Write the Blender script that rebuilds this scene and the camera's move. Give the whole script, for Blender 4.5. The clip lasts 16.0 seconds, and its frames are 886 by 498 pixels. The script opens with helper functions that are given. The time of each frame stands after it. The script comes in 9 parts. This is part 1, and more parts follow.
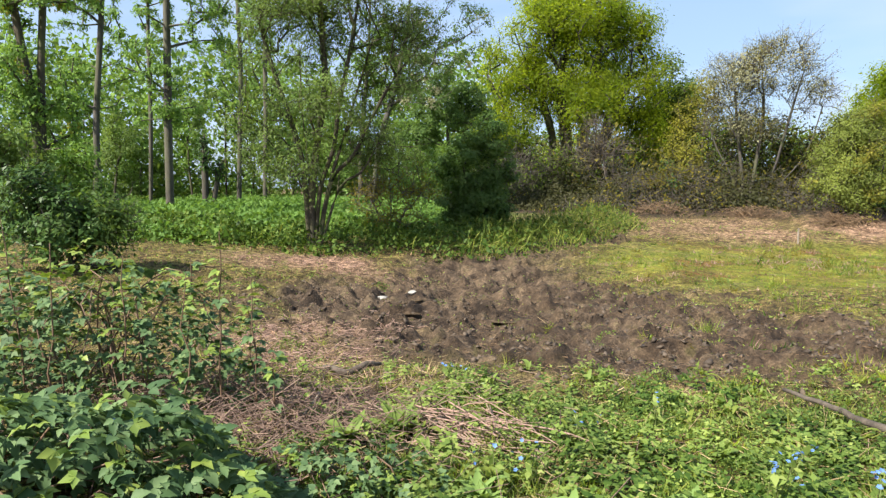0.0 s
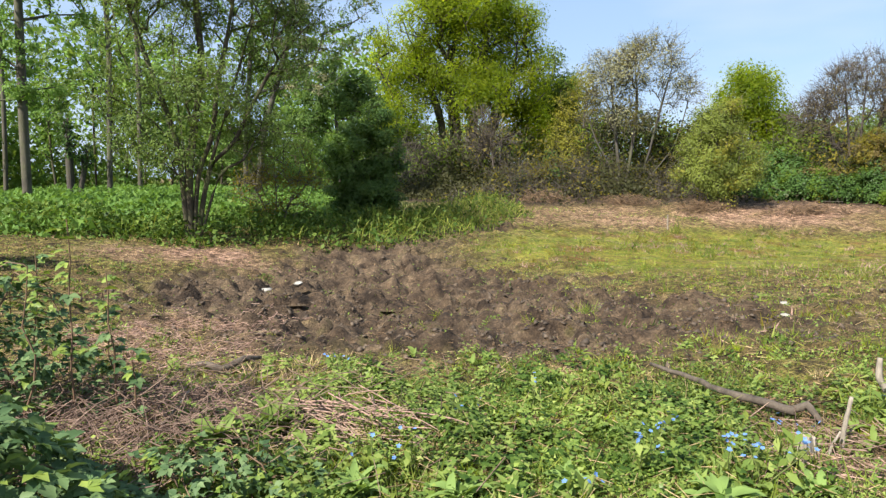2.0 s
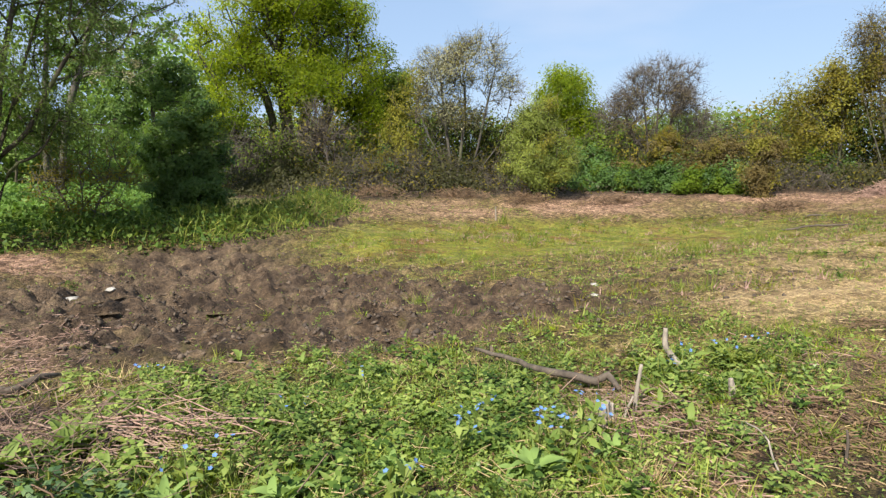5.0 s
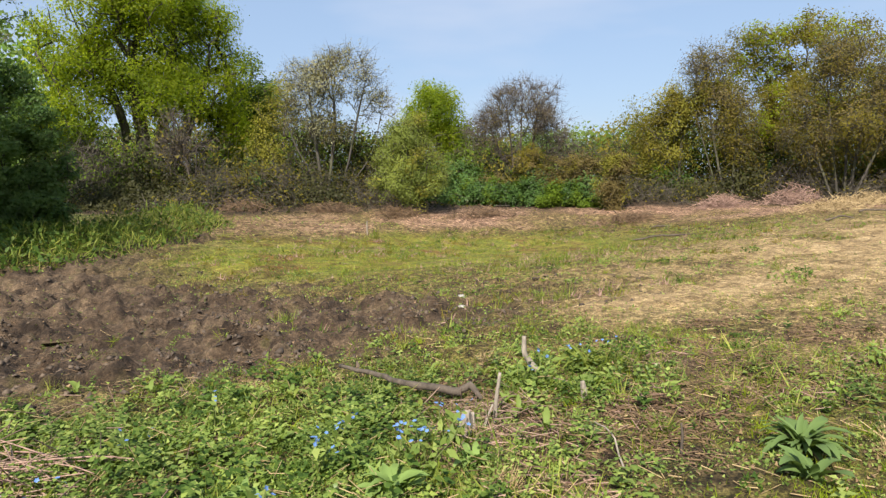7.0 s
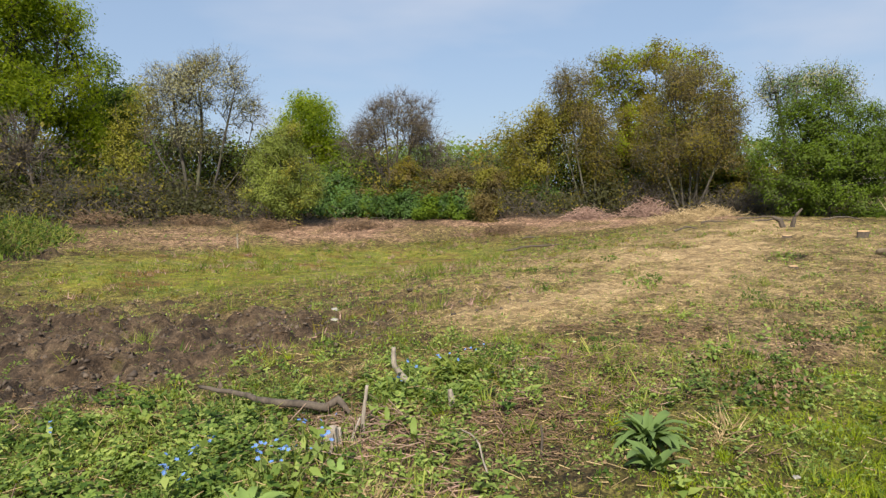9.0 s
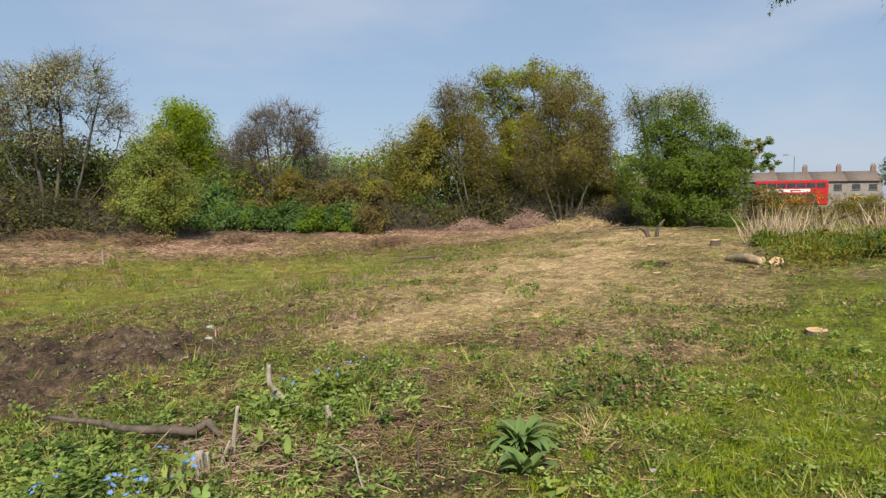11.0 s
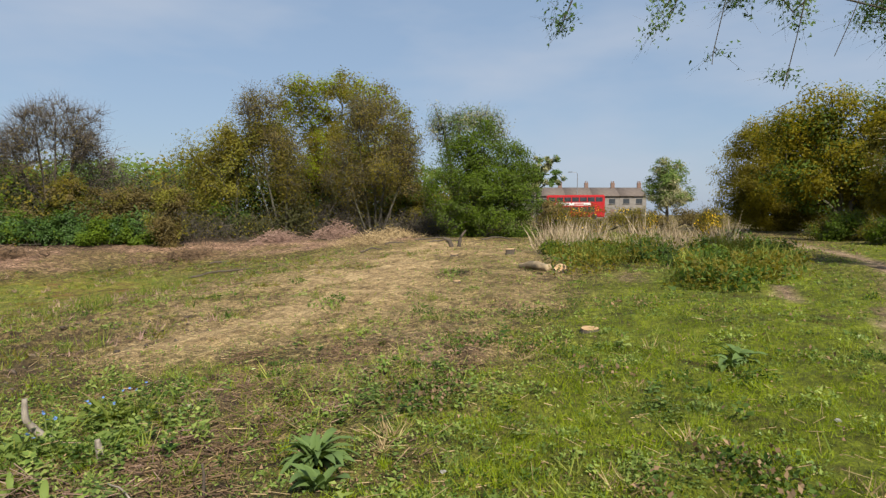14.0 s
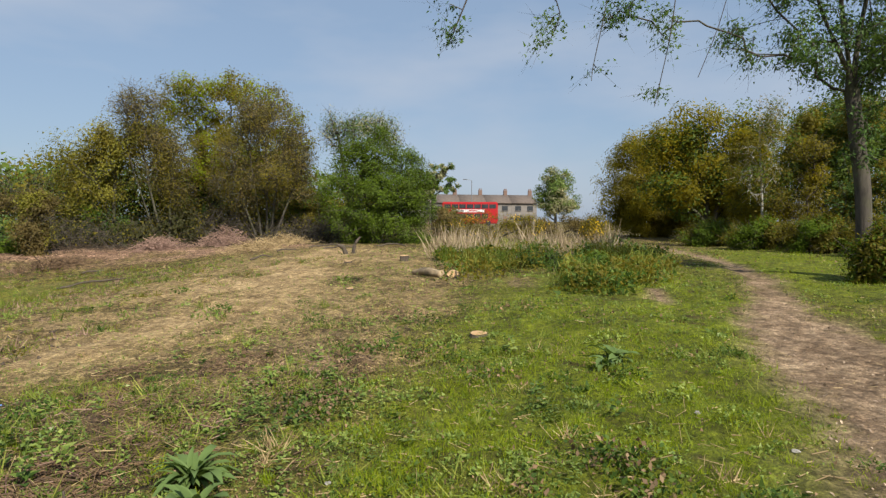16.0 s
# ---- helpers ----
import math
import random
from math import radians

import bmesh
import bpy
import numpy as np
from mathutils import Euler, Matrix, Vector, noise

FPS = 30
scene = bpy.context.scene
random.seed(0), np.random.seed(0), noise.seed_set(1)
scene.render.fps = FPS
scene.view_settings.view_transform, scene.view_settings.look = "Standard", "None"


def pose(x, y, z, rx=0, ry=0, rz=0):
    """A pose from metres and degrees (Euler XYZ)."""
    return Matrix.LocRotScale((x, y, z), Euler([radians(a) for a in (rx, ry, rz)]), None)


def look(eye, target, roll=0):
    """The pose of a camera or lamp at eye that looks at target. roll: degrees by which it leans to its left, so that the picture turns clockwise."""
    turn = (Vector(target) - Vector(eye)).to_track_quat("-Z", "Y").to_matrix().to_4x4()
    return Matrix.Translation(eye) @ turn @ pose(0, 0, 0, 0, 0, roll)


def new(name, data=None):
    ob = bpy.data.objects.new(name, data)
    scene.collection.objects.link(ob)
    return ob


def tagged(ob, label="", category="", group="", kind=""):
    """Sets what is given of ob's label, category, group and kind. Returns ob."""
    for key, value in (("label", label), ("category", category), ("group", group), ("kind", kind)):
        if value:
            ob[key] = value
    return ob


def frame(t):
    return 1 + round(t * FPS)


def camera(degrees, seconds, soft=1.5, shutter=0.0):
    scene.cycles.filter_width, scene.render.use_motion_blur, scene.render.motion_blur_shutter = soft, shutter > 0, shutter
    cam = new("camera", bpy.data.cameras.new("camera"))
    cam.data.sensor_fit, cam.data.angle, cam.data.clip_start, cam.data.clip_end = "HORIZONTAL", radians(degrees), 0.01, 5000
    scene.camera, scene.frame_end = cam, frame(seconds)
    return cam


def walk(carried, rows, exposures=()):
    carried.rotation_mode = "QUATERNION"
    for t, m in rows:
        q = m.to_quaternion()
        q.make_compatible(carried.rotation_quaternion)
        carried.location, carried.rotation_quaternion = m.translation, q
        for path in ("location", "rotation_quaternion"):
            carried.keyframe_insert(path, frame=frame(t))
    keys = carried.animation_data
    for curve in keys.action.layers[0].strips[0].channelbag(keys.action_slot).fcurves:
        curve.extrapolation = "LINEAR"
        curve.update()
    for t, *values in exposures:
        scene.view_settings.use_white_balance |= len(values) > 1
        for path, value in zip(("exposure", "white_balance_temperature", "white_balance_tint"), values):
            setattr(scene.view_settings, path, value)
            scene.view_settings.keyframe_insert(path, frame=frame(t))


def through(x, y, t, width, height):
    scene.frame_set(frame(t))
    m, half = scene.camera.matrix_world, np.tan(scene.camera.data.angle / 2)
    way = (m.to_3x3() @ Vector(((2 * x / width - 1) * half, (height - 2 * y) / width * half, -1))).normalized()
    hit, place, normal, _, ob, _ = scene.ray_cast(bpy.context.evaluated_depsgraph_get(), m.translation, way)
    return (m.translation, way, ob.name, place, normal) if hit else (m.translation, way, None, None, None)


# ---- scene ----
cam = camera(70.0, 16.0, soft=1.35)
PATH = [
    (0, (0.266, -0.422, 1.463), (0.138, 1.564, 1.265), -0.7),
    (0.5, (0.285, -0.414, 1.457), (0.251, 1.574, 1.248), -0.7),
    (1, (0.32, -0.386, 1.443), (0.375, 1.602, 1.235), -0.8),
    (1.5, (0.351, -0.357, 1.429), (0.484, 1.625, 1.205), -0.7),
    (2, (0.362, -0.35, 1.427), (0.568, 1.626, 1.194), -0.6),
    (2.5, (0.377, -0.363, 1.425), (0.657, 1.603, 1.181), -0.5),
    (3, (0.399, -0.361, 1.418), (0.765, 1.589, 1.167), -0.7),
    (3.5, (0.417, -0.35, 1.414), (0.865, 1.582, 1.159), -0.8),
    (4, (0.439, -0.348, 1.413), (0.973, 1.562, 1.155), -0.6),
    (6.5, (0.544, -0.39, 1.422), (1.491, 1.356, 1.19), -1.2),
    (7, (0.579, -0.368, 1.406), (1.627, 1.322, 1.19), -0.7),
    (7.5, (0.605, -0.375, 1.403), (1.744, 1.257, 1.204), -0.3),
    (8, (0.625, -0.384, 1.399), (1.844, 1.189, 1.207), -0.2),
    (8.5, (0.643, -0.396, 1.396), (1.933, 1.122, 1.214), -0.2),
    (9, (0.658, -0.401, 1.393), (2.011, 1.062, 1.213), -0.3),
    (11.5, (0.751, -0.466, 1.389), (2.403, 0.654, 1.258), -0.2),
    (12, (0.777, -0.478, 1.385), (2.491, 0.546, 1.264), -0.2),
    (12.5, (0.776, -0.505, 1.387), (2.544, 0.422, 1.268), -0.3),
    (13, (0.782, -0.516, 1.386), (2.592, 0.325, 1.262), -0.2),
    (13.5, (0.787, -0.524, 1.386), (2.632, 0.241, 1.27), -0.0),
    (14, (0.787, -0.545, 1.391), (2.66, 0.146, 1.281), -0.0),
    (14.5, (0.79, -0.563, 1.393), (2.69, 0.053, 1.292), -0.1),
    (15, (0.789, -0.577, 1.393), (2.714, -0.042, 1.299), 0.1),
    (15.5, (0.785, -0.593, 1.395), (2.731, -0.138, 1.306), 0.3),
    (16, (0.786, -0.613, 1.404), (2.748, -0.235, 1.314), 0.2),
]
walk(cam, [(t, look(eye, target, roll)) for t, eye, target, roll in PATH], exposures=[(0.0, 1.23, 6500, 10), (3.5, 1.08, 6520, 10.5), (7.0, 0.92, 6700, 12), (9.0, 0.73, 6780, 11.5), (12.5, 0.54, 6800, 10.5), (16.0, 0.48, 6780, 10)])

# ---- light ----
SUN_DIR = Vector((-0.62, -0.54, 0.84)).normalized()      # towards the sun
world = bpy.data.worlds.new("sky")
scene.world = world
world.use_nodes = True
wn, wl = world.node_tree.nodes, world.node_tree.links
wn.clear()
sky = wn.new("ShaderNodeTexSky")
sky.sky_type, sky.sun_disc = "NISHITA", False
sky.sun_elevation = math.asin(SUN_DIR.z)
sky.sun_rotation = math.atan2(SUN_DIR.x, SUN_DIR.y)
sky.air_density, sky.dust_density, sky.ozone_density = 1.0, 1.2, 1.6
wco = wn.new("ShaderNodeTexCoord")
wmap = wn.new("ShaderNodeMapping")
wmap.inputs["Scale"].default_value = (1.2, 1.9, 6.0)
wnoise = wn.new("ShaderNodeTexNoise")
wnoise.inputs["Scale"].default_value, wnoise.inputs["Detail"].default_value = 1.6, 4.0
wramp = wn.new("ShaderNodeValToRGB")
wramp.color_ramp.elements[0].position, wramp.color_ramp.elements[1].position = 0.40, 0.70
wramp.color_ramp.elements[0].color, wramp.color_ramp.elements[1].color = (0.0, 0.0, 0.0, 1), (0.6, 0.6, 0.6, 1)
wmix = wn.new("ShaderNodeMixRGB")
wmix.inputs[2].default_value = (4.5, 5.15, 6.3, 1)
wbg = wn.new("ShaderNodeBackground")
wbg.inputs["Strength"].default_value = 0.080
wout = wn.new("ShaderNodeOutputWorld")
wl.new(wco.outputs["Generated"], wmap.inputs["Vector"])
wl.new(wmap.outputs["Vector"], wnoise.inputs["Vector"])
wl.new(wnoise.outputs["Fac"], wramp.inputs["Fac"])
wl.new(wramp.outputs["Color"], wmix.inputs[0])
wveil = wn.new("ShaderNodeMixRGB")
wveil.inputs[0].default_value = 0.62
wveil.inputs[2].default_value = (2.95, 4.2, 6.15, 1)
wl.new(sky.outputs["Color"], wveil.inputs[1])
wl.new(wveil.outputs["Color"], wmix.inputs[1])
wl.new(wmix.outputs["Color"], wbg.inputs["Color"])
wl.new(wbg.outputs["Background"], wout.inputs["Surface"])
sun_data = bpy.data.lights.new("sun", "SUN")
sun_data.energy, sun_data.angle, sun_data.color = 5.0, radians(0.6), (1.0, 0.95, 0.86)
sun = new("sun", sun_data)
sun.matrix_world = look(SUN_DIR * 60, (0, 0, 0))

# ---- materials ----


def nodes_of(name):
    m = bpy.data.materials.new(name)
    m.use_nodes = True
    n, l = m.node_tree.nodes, m.node_tree.links
    return m, n, l, n["Principled BSDF"]


def ramp(n, stops):
    r = n.new("ShaderNodeValToRGB")
    e = r.color_ramp.elements
    while len(e) < len(stops):
        e.new(0.5)
    for k, (p, c) in enumerate(stops):
        e[k].position, e[k].color = p, (*c, 1)
    return r


def coords(n, l, stretch=(1, 1, 1)):
    c = n.new("ShaderNodeTexCoord")
    m = n.new("ShaderNodeMapping")
    m.inputs["Scale"].default_value = stretch
    l.new(c.outputs["Object"], m.inputs["Vector"])
    return m.outputs["Vector"]


def tex(n, l, vec, scale, detail=5.0, rough=0.6):
    t = n.new("ShaderNodeTexNoise")
    t.inputs["Scale"].default_value, t.inputs["Detail"].default_value, t.inputs["Roughness"].default_value = scale, detail, rough
    l.new(vec, t.inputs["Vector"])
    return t.outputs["Fac"]


def mix(n, l, fac, a, b, kind="MIX"):
    m = n.new("ShaderNodeMixRGB")
    m.blend_type = kind
    for socket, v in ((m.inputs[0], fac), (m.inputs[1], a), (m.inputs[2], b)):
        if isinstance(v, (int, float)):
            socket.default_value = v
        elif isinstance(v, tuple):
            socket.default_value = (*v, 1)
        else:
            l.new(v, socket)
    return m.outputs[0]


def leaf_material(name, dark, mid, light, through=0.4, rough=0.55, gloss=0.12, spread=0.3):
    """Leaves: each its own shade, with soft patches over the crown; light passes through."""
    m, n, l, b = nodes_of(name)
    g = n.new("ShaderNodeNewGeometry")
    dark, light = (tuple(m0 + spread * (e - m0) for e, m0 in zip(end, mid)) for end in (dark, light))
    r = ramp(n, [(0.0, dark), (0.5, mid), (1.0, light)])
    l.new(g.outputs["Random Per Island"], r.inputs["Fac"])
    patch = tex(n, l, coords(n, l), 0.9, 2.0)
    pr = ramp(n, [(0.3, (0.85, 0.88, 0.85)), (0.7, (1.5, 1.45, 1.3))])
    l.new(patch, pr.inputs["Fac"])
    c = mix(n, l, 1.0, r.outputs["Color"], pr.outputs["Color"], "MULTIPLY")
    l.new(c, b.inputs["Base Color"])
    b.inputs["Roughness"].default_value = rough
    b.inputs["Specular IOR Level"].default_value = gloss
    t = n.new("ShaderNodeBsdfTranslucent")
    l.new(mix(n, l, 1.0, c, (1.5, 1.45, 0.7), "MULTIPLY"), t.inputs["Color"])
    s = n.new("ShaderNodeMixShader")
    s.inputs[0].default_value = 0.8 * through
    l.new(b.outputs[0], s.inputs[1])
    l.new(t.outputs[0], s.inputs[2])
    l.new(s.outputs[0], n["Material Output"].inputs["Surface"])
    return m


def bark_material(name, dark, light, scale=6.0, moss=0.0):
    m, n, l, b = nodes_of(name)
    v = coords(n, l, (1, 1, 0.25))
    f = tex(n, l, v, scale, 6.0, 0.7)
    r = ramp(n, [(0.3, dark), (0.68, light)])
    l.new(f, r.inputs["Fac"])
    c = r.outputs["Color"]
    if moss:
        mf = ramp(n, [(0.45, (0, 0, 0)), (0.62, (moss, moss, moss))])
        l.new(tex(n, l, coords(n, l), 1.7, 4.0), mf.inputs["Fac"])
        c = mix(n, l, mf.outputs["Color"], c, (0.09, 0.105, 0.03))
    l.new(c, b.inputs["Base Color"])
    b.inputs["Roughness"].default_value = 0.9
    bump = n.new("ShaderNodeBump")
    bump.inputs["Strength"].default_value, bump.inputs["Distance"].default_value = 0.7, 0.03
    l.new(f, bump.inputs["Height"])
    l.new(bump.outputs[0], b.inputs["Normal"])
    return m


def stalk_material(name, dark, light, rough=0.7):
    """Dry stems and chips, each its own shade."""
    m, n, l, b = nodes_of(name)
    g = n.new("ShaderNodeNewGeometry")
    r = ramp(n, [(0.0, dark), (1.0, light)])
    l.new(g.outputs["Random Per Island"], r.inputs["Fac"])
    f = tex(n, l, coords(n, l), 30.0, 3.0)
    fr = ramp(n, [(0.3, (0.7, 0.68, 0.66)), (0.7, (1.15, 1.15, 1.15))])
    l.new(f, fr.inputs["Fac"])
    l.new(mix(n, l, 1.0, r.outputs["Color"], fr.outputs["Color"], "MULTIPLY"), b.inputs["Base Color"])
    b.inputs["Roughness"].default_value = rough
    return m


def plain_material(name, a, b_col, scale=8.0, rough=0.6, metal=0.0, bump=0.0):
    m, n, l, b = nodes_of(name)
    f = tex(n, l, coords(n, l), scale, 5.0)
    r = ramp(n, [(0.3, a), (0.7, b_col)])
    l.new(f, r.inputs["Fac"])
    l.new(r.outputs["Color"], b.inputs["Base Color"])
    b.inputs["Roughness"].default_value, b.inputs["Metallic"].default_value = rough, metal
    if bump:
        k = n.new("ShaderNodeBump")
        k.inputs["Strength"].default_value, k.inputs["Distance"].default_value = bump, 0.02
        l.new(f, k.inputs["Height"])
        l.new(k.outputs[0], b.inputs["Normal"])
    return m


L_OAK = leaf_material("oak leaves", (0.10, 0.145, 0.008), (0.205, 0.258, 0.02), (0.31, 0.345, 0.036), 0.9)
L_OAKM = leaf_material("oak leaves in deeper green", (0.09, 0.145, 0.014), (0.14, 0.20, 0.022), (0.21, 0.265, 0.036), 0.9)
# a darker copy of the oak green, its shade put into the colour
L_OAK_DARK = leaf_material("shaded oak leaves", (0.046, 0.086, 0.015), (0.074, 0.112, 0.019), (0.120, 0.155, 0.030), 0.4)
L_WILLOW = leaf_material("willow leaves", (0.062, 0.104, 0.032), (0.106, 0.158, 0.044), (0.19, 0.245, 0.075), 0.5)
L_POPLAR = leaf_material("poplar leaves", (0.072, 0.14, 0.038), (0.13, 0.22, 0.054), (0.26, 0.35, 0.095), 0.45)
L_SILVER = leaf_material("grey poplar leaves", (0.15, 0.15, 0.085), (0.24, 0.235, 0.14), (0.39, 0.37, 0.245), 0.3)
L_YELLOW = leaf_material("young yellow-green leaves", (0.125, 0.132, 0.022), (0.185, 0.182, 0.032), (0.26, 0.24, 0.055), 0.5)
L_GOLD = leaf_material("golden young leaves", (0.14, 0.13, 0.012), (0.20, 0.172, 0.016), (0.28, 0.235, 0.028), 0.7)
L_OLIVE = leaf_material("olive spring leaves", (0.085, 0.080, 0.012), (0.142, 0.124, 0.021), (0.205, 0.173, 0.036), 0.6)
L_BROWN = leaf_material("bronze buds and leaves", (0.075, 0.056, 0.022), (0.128, 0.10, 0.040), (0.185, 0.15, 0.064), 0.45)
L_HAW = leaf_material("hawthorn leaves", (0.032, 0.062, 0.006), (0.070, 0.113, 0.010), (0.145, 0.189, 0.018), 0.35)
L_DARK = leaf_material("dark evergreen leaves", (0.024, 0.054, 0.015), (0.048, 0.092, 0.023), (0.084, 0.141, 0.037), 0.2, 0.4)
L_WILLOWB = leaf_material("willow bush leaves", (0.10, 0.135, 0.030), (0.15, 0.185, 0.042), (0.22, 0.25, 0.065), 0.4)
L_ELDER = leaf_material("elder leaves", (0.044, 0.088, 0.032), (0.095, 0.155, 0.05), (0.16, 0.225, 0.078), 0.65)
L_BRAMBLE = leaf_material("bramble leaves", (0.032, 0.066, 0.028), (0.070, 0.118, 0.050), (0.135, 0.190, 0.085), 0.2, 0.55, 0.14, spread=0.85)
L_YOUNG = leaf_material("young bramble leaves", (0.075, 0.125, 0.024), (0.13, 0.19, 0.036), (0.22, 0.27, 0.06), 0.3, 0.45, 0.35, spread=0.85)
L_WEED = leaf_material("weed leaves", (0.07, 0.115, 0.028), (0.135, 0.19, 0.046), (0.25, 0.295, 0.09), 0.35, spread=0.85)
L_NETTLE = leaf_material("nettle leaves", (0.027, 0.057, 0.012), (0.057, 0.100, 0.020), (0.125, 0.173, 0.040), 0.35, spread=0.85)
L_FLOOR = leaf_material("woodland floor leaves", (0.055, 0.115, 0.03), (0.10, 0.18, 0.042), (0.19, 0.27, 0.07), 0.4)
L_DOCK = leaf_material("dock leaves", (0.06, 0.10, 0.03), (0.105, 0.16, 0.052), (0.165, 0.225, 0.08), 0.25, 0.5)
L_GRASS = leaf_material("grass blades", (0.095, 0.148, 0.008), (0.148, 0.2, 0.01), (0.215, 0.245, 0.02), 0.35, spread=0.85)
L_LONG = leaf_material("long grass blades", (0.069, 0.110, 0.021), (0.133, 0.173, 0.032), (0.266, 0.273, 0.071), 0.35, spread=0.85)
L_BLUE = leaf_material("blue flowers", (0.06, 0.13, 0.36), (0.10, 0.19, 0.46), (0.18, 0.28, 0.55), 0.2)
L_GORSE = leaf_material("gorse flowers", (0.55, 0.36, 0.01), (0.7, 0.46, 0.015), (0.8, 0.55, 0.03), 0.2)
L_DEAD = leaf_material("dead leaves", (0.10, 0.07, 0.045), (0.17, 0.11, 0.07), (0.26, 0.18, 0.11), 0.15, 0.7, spread=0.85)
# scrub colour darkened to near black to carry the overhanging crowns' shade
L_SHADE_SCRUB = leaf_material("scrub leaves with shade in their colour", (0.015, 0.017, 0.006), (0.030, 0.031, 0.011), (0.055, 0.052, 0.020), 0.2)
L_ALKANET = leaf_material("alkanet leaves", (0.10, 0.165, 0.045), (0.165, 0.245, 0.07), (0.25, 0.33, 0.11), 0.35, 0.6, 0.12, 0.8)
B_GREY = bark_material("grey bark", (0.035, 0.03, 0.024), (0.105, 0.092, 0.074), 7.0, 0.5)
B_DARK = bark_material("dark bark", (0.025, 0.02, 0.016), (0.09, 0.075, 0.06), 7.0, 0.25)
B_OLIVE = bark_material("mossy willow bark", (0.022, 0.018, 0.011), (0.08, 0.064, 0.038), 7.0, 0.6)
B_TWIG = bark_material("twig bark", (0.05, 0.04, 0.032), (0.12, 0.10, 0.08), 9.0)
B_BIRCH = bark_material("birch bark", (0.25, 0.22, 0.18), (0.72, 0.69, 0.63), 5.0)
B_POPLAR = bark_material("poplar bark", (0.035, 0.03, 0.022), (0.115, 0.10, 0.075), 6.0, 0.35)
W_BLEACHED = bark_material("bleached wood", (0.11, 0.09, 0.068), (0.40, 0.345, 0.275), 14.0)
W_LOG = bark_material("weathered log", (0.026, 0.02, 0.015), (0.125, 0.098, 0.072), 12.0)
W_TAN = bark_material("debarked tan log", (0.22, 0.155, 0.085), (0.46, 0.35, 0.215), 10.0)
W_CUT = plain_material("fresh cut wood", (0.36, 0.21, 0.09), (0.50, 0.34, 0.18), 14.0, 0.7, 0, 0.3)
S_REED = stalk_material("dry reeds", (0.22, 0.16, 0.095), (0.50, 0.40, 0.26))
S_PINK = stalk_material("dry bracken stalks", (0.14, 0.078, 0.058), (0.42, 0.275, 0.21))
S_STRAW = stalk_material("dry straw", (0.23, 0.16, 0.075), (0.50, 0.375, 0.19))
S_CANE = stalk_material("cut pinkish stalks", (0.14, 0.088, 0.064), (0.36, 0.25, 0.18))
S_ROOT = stalk_material("roots and stems in mud", (0.06, 0.036, 0.02), (0.23, 0.145, 0.075))
S_DRY = stalk_material("dark dry stems", (0.085, 0.05, 0.036), (0.28, 0.185, 0.135))
S_TANGLE = stalk_material("grey-brown dead stems", (0.022, 0.018, 0.013), (0.10, 0.082, 0.058))
S_STEM = stalk_material("bramble stems", (0.10, 0.05, 0.035), (0.20, 0.13, 0.07))
S_GREENSTEM = stalk_material("green stems", (0.09, 0.12, 0.03), (0.17, 0.20, 0.06))
S_CHIP = stalk_material("wood chips", (0.20, 0.135, 0.09), (0.50, 0.38, 0.26))
S_MUD = stalk_material("mud clods", (0.045, 0.032, 0.022), (0.12, 0.088, 0.06), 0.8)
M_STONE = plain_material("pale stone", (0.20, 0.185, 0.16), (0.36, 0.34, 0.30), 9.0, 0.8, 0, 0.4)

# ---- the lie of the land ----


def vnoise(x, y, scale, seed=0):
    """Smooth value noise, 0 to 1, on arrays."""
    u, v = np.asarray(x, float) / scale + 137.3 * seed, np.asarray(y, float) / scale + 71.7 * seed
    i, j = np.floor(u), np.floor(v)
    fu, fv = u - i, v - j
    fu, fv = fu * fu * (3 - 2 * fu), fv * fv * (3 - 2 * fv)

    def corner(a, b):
        s = np.sin(a * 127.1 + b * 311.7 + seed * 17.0) * 43758.5453
        return s - np.floor(s)

    return (corner(i, j) * (1 - fu) + corner(i + 1, j) * fu) * (1 - fv) + (corner(i, j + 1) * (1 - fu) + corner(i + 1, j + 1) * fu) * fv


def fbm(x, y, scale, seed=0):
    return 0.5 * vnoise(x, y, scale, seed) + 0.3 * vnoise(x, y, scale / 2.1, seed + 1) + 0.2 * vnoise(x, y, scale / 4.3, seed + 2)


def blob(x, y, cx, cy, rx, ry, soft=0.35):
    """1 inside an ellipse, falling to 0 across its rim."""
    d = np.sqrt(((x - cx) / rx) ** 2 + ((y - cy) / ry) ** 2)
    return np.clip((1 + soft - d) / (2 * soft), 0, 1)


def band(x, y, line, widths, soft=0.4):
    """1 along a line of points, falling to 0 past the half-width there."""
    best = np.zeros_like(np.asarray(x, float))
    for (ax, ay), (bx, by), wa, wb in zip(line, line[1:], widths, widths[1:]):
        dx, dy = bx - ax, by - ay
        s = np.clip(((x - ax) * dx + (y - ay) * dy) / (dx * dx + dy * dy), 0, 1)
        d = np.hypot(x - ax - s * dx, y - ay - s * dy) / (wa + s * (wb - wa))
        best = np.maximum(best, np.clip((1 + soft - d) / (2 * soft), 0, 1))
    return best


PATH_LINE = [(-2.0, -3.4), (2.5, -2.75), (4.0, -2.75), (5.1, -2.95), (7.3, -3.0), (9.0, -3.3), (10.4, -3.6), (12.0, -3.95), (16.4, -4.35), (23.8, -3.9), (34.0, -1.5)]
PATH_HALF = [0.8, 0.8, 0.8, 0.75, 0.6, 0.52, 0.36, 0.25, 0.2, 0.2, 0.2]


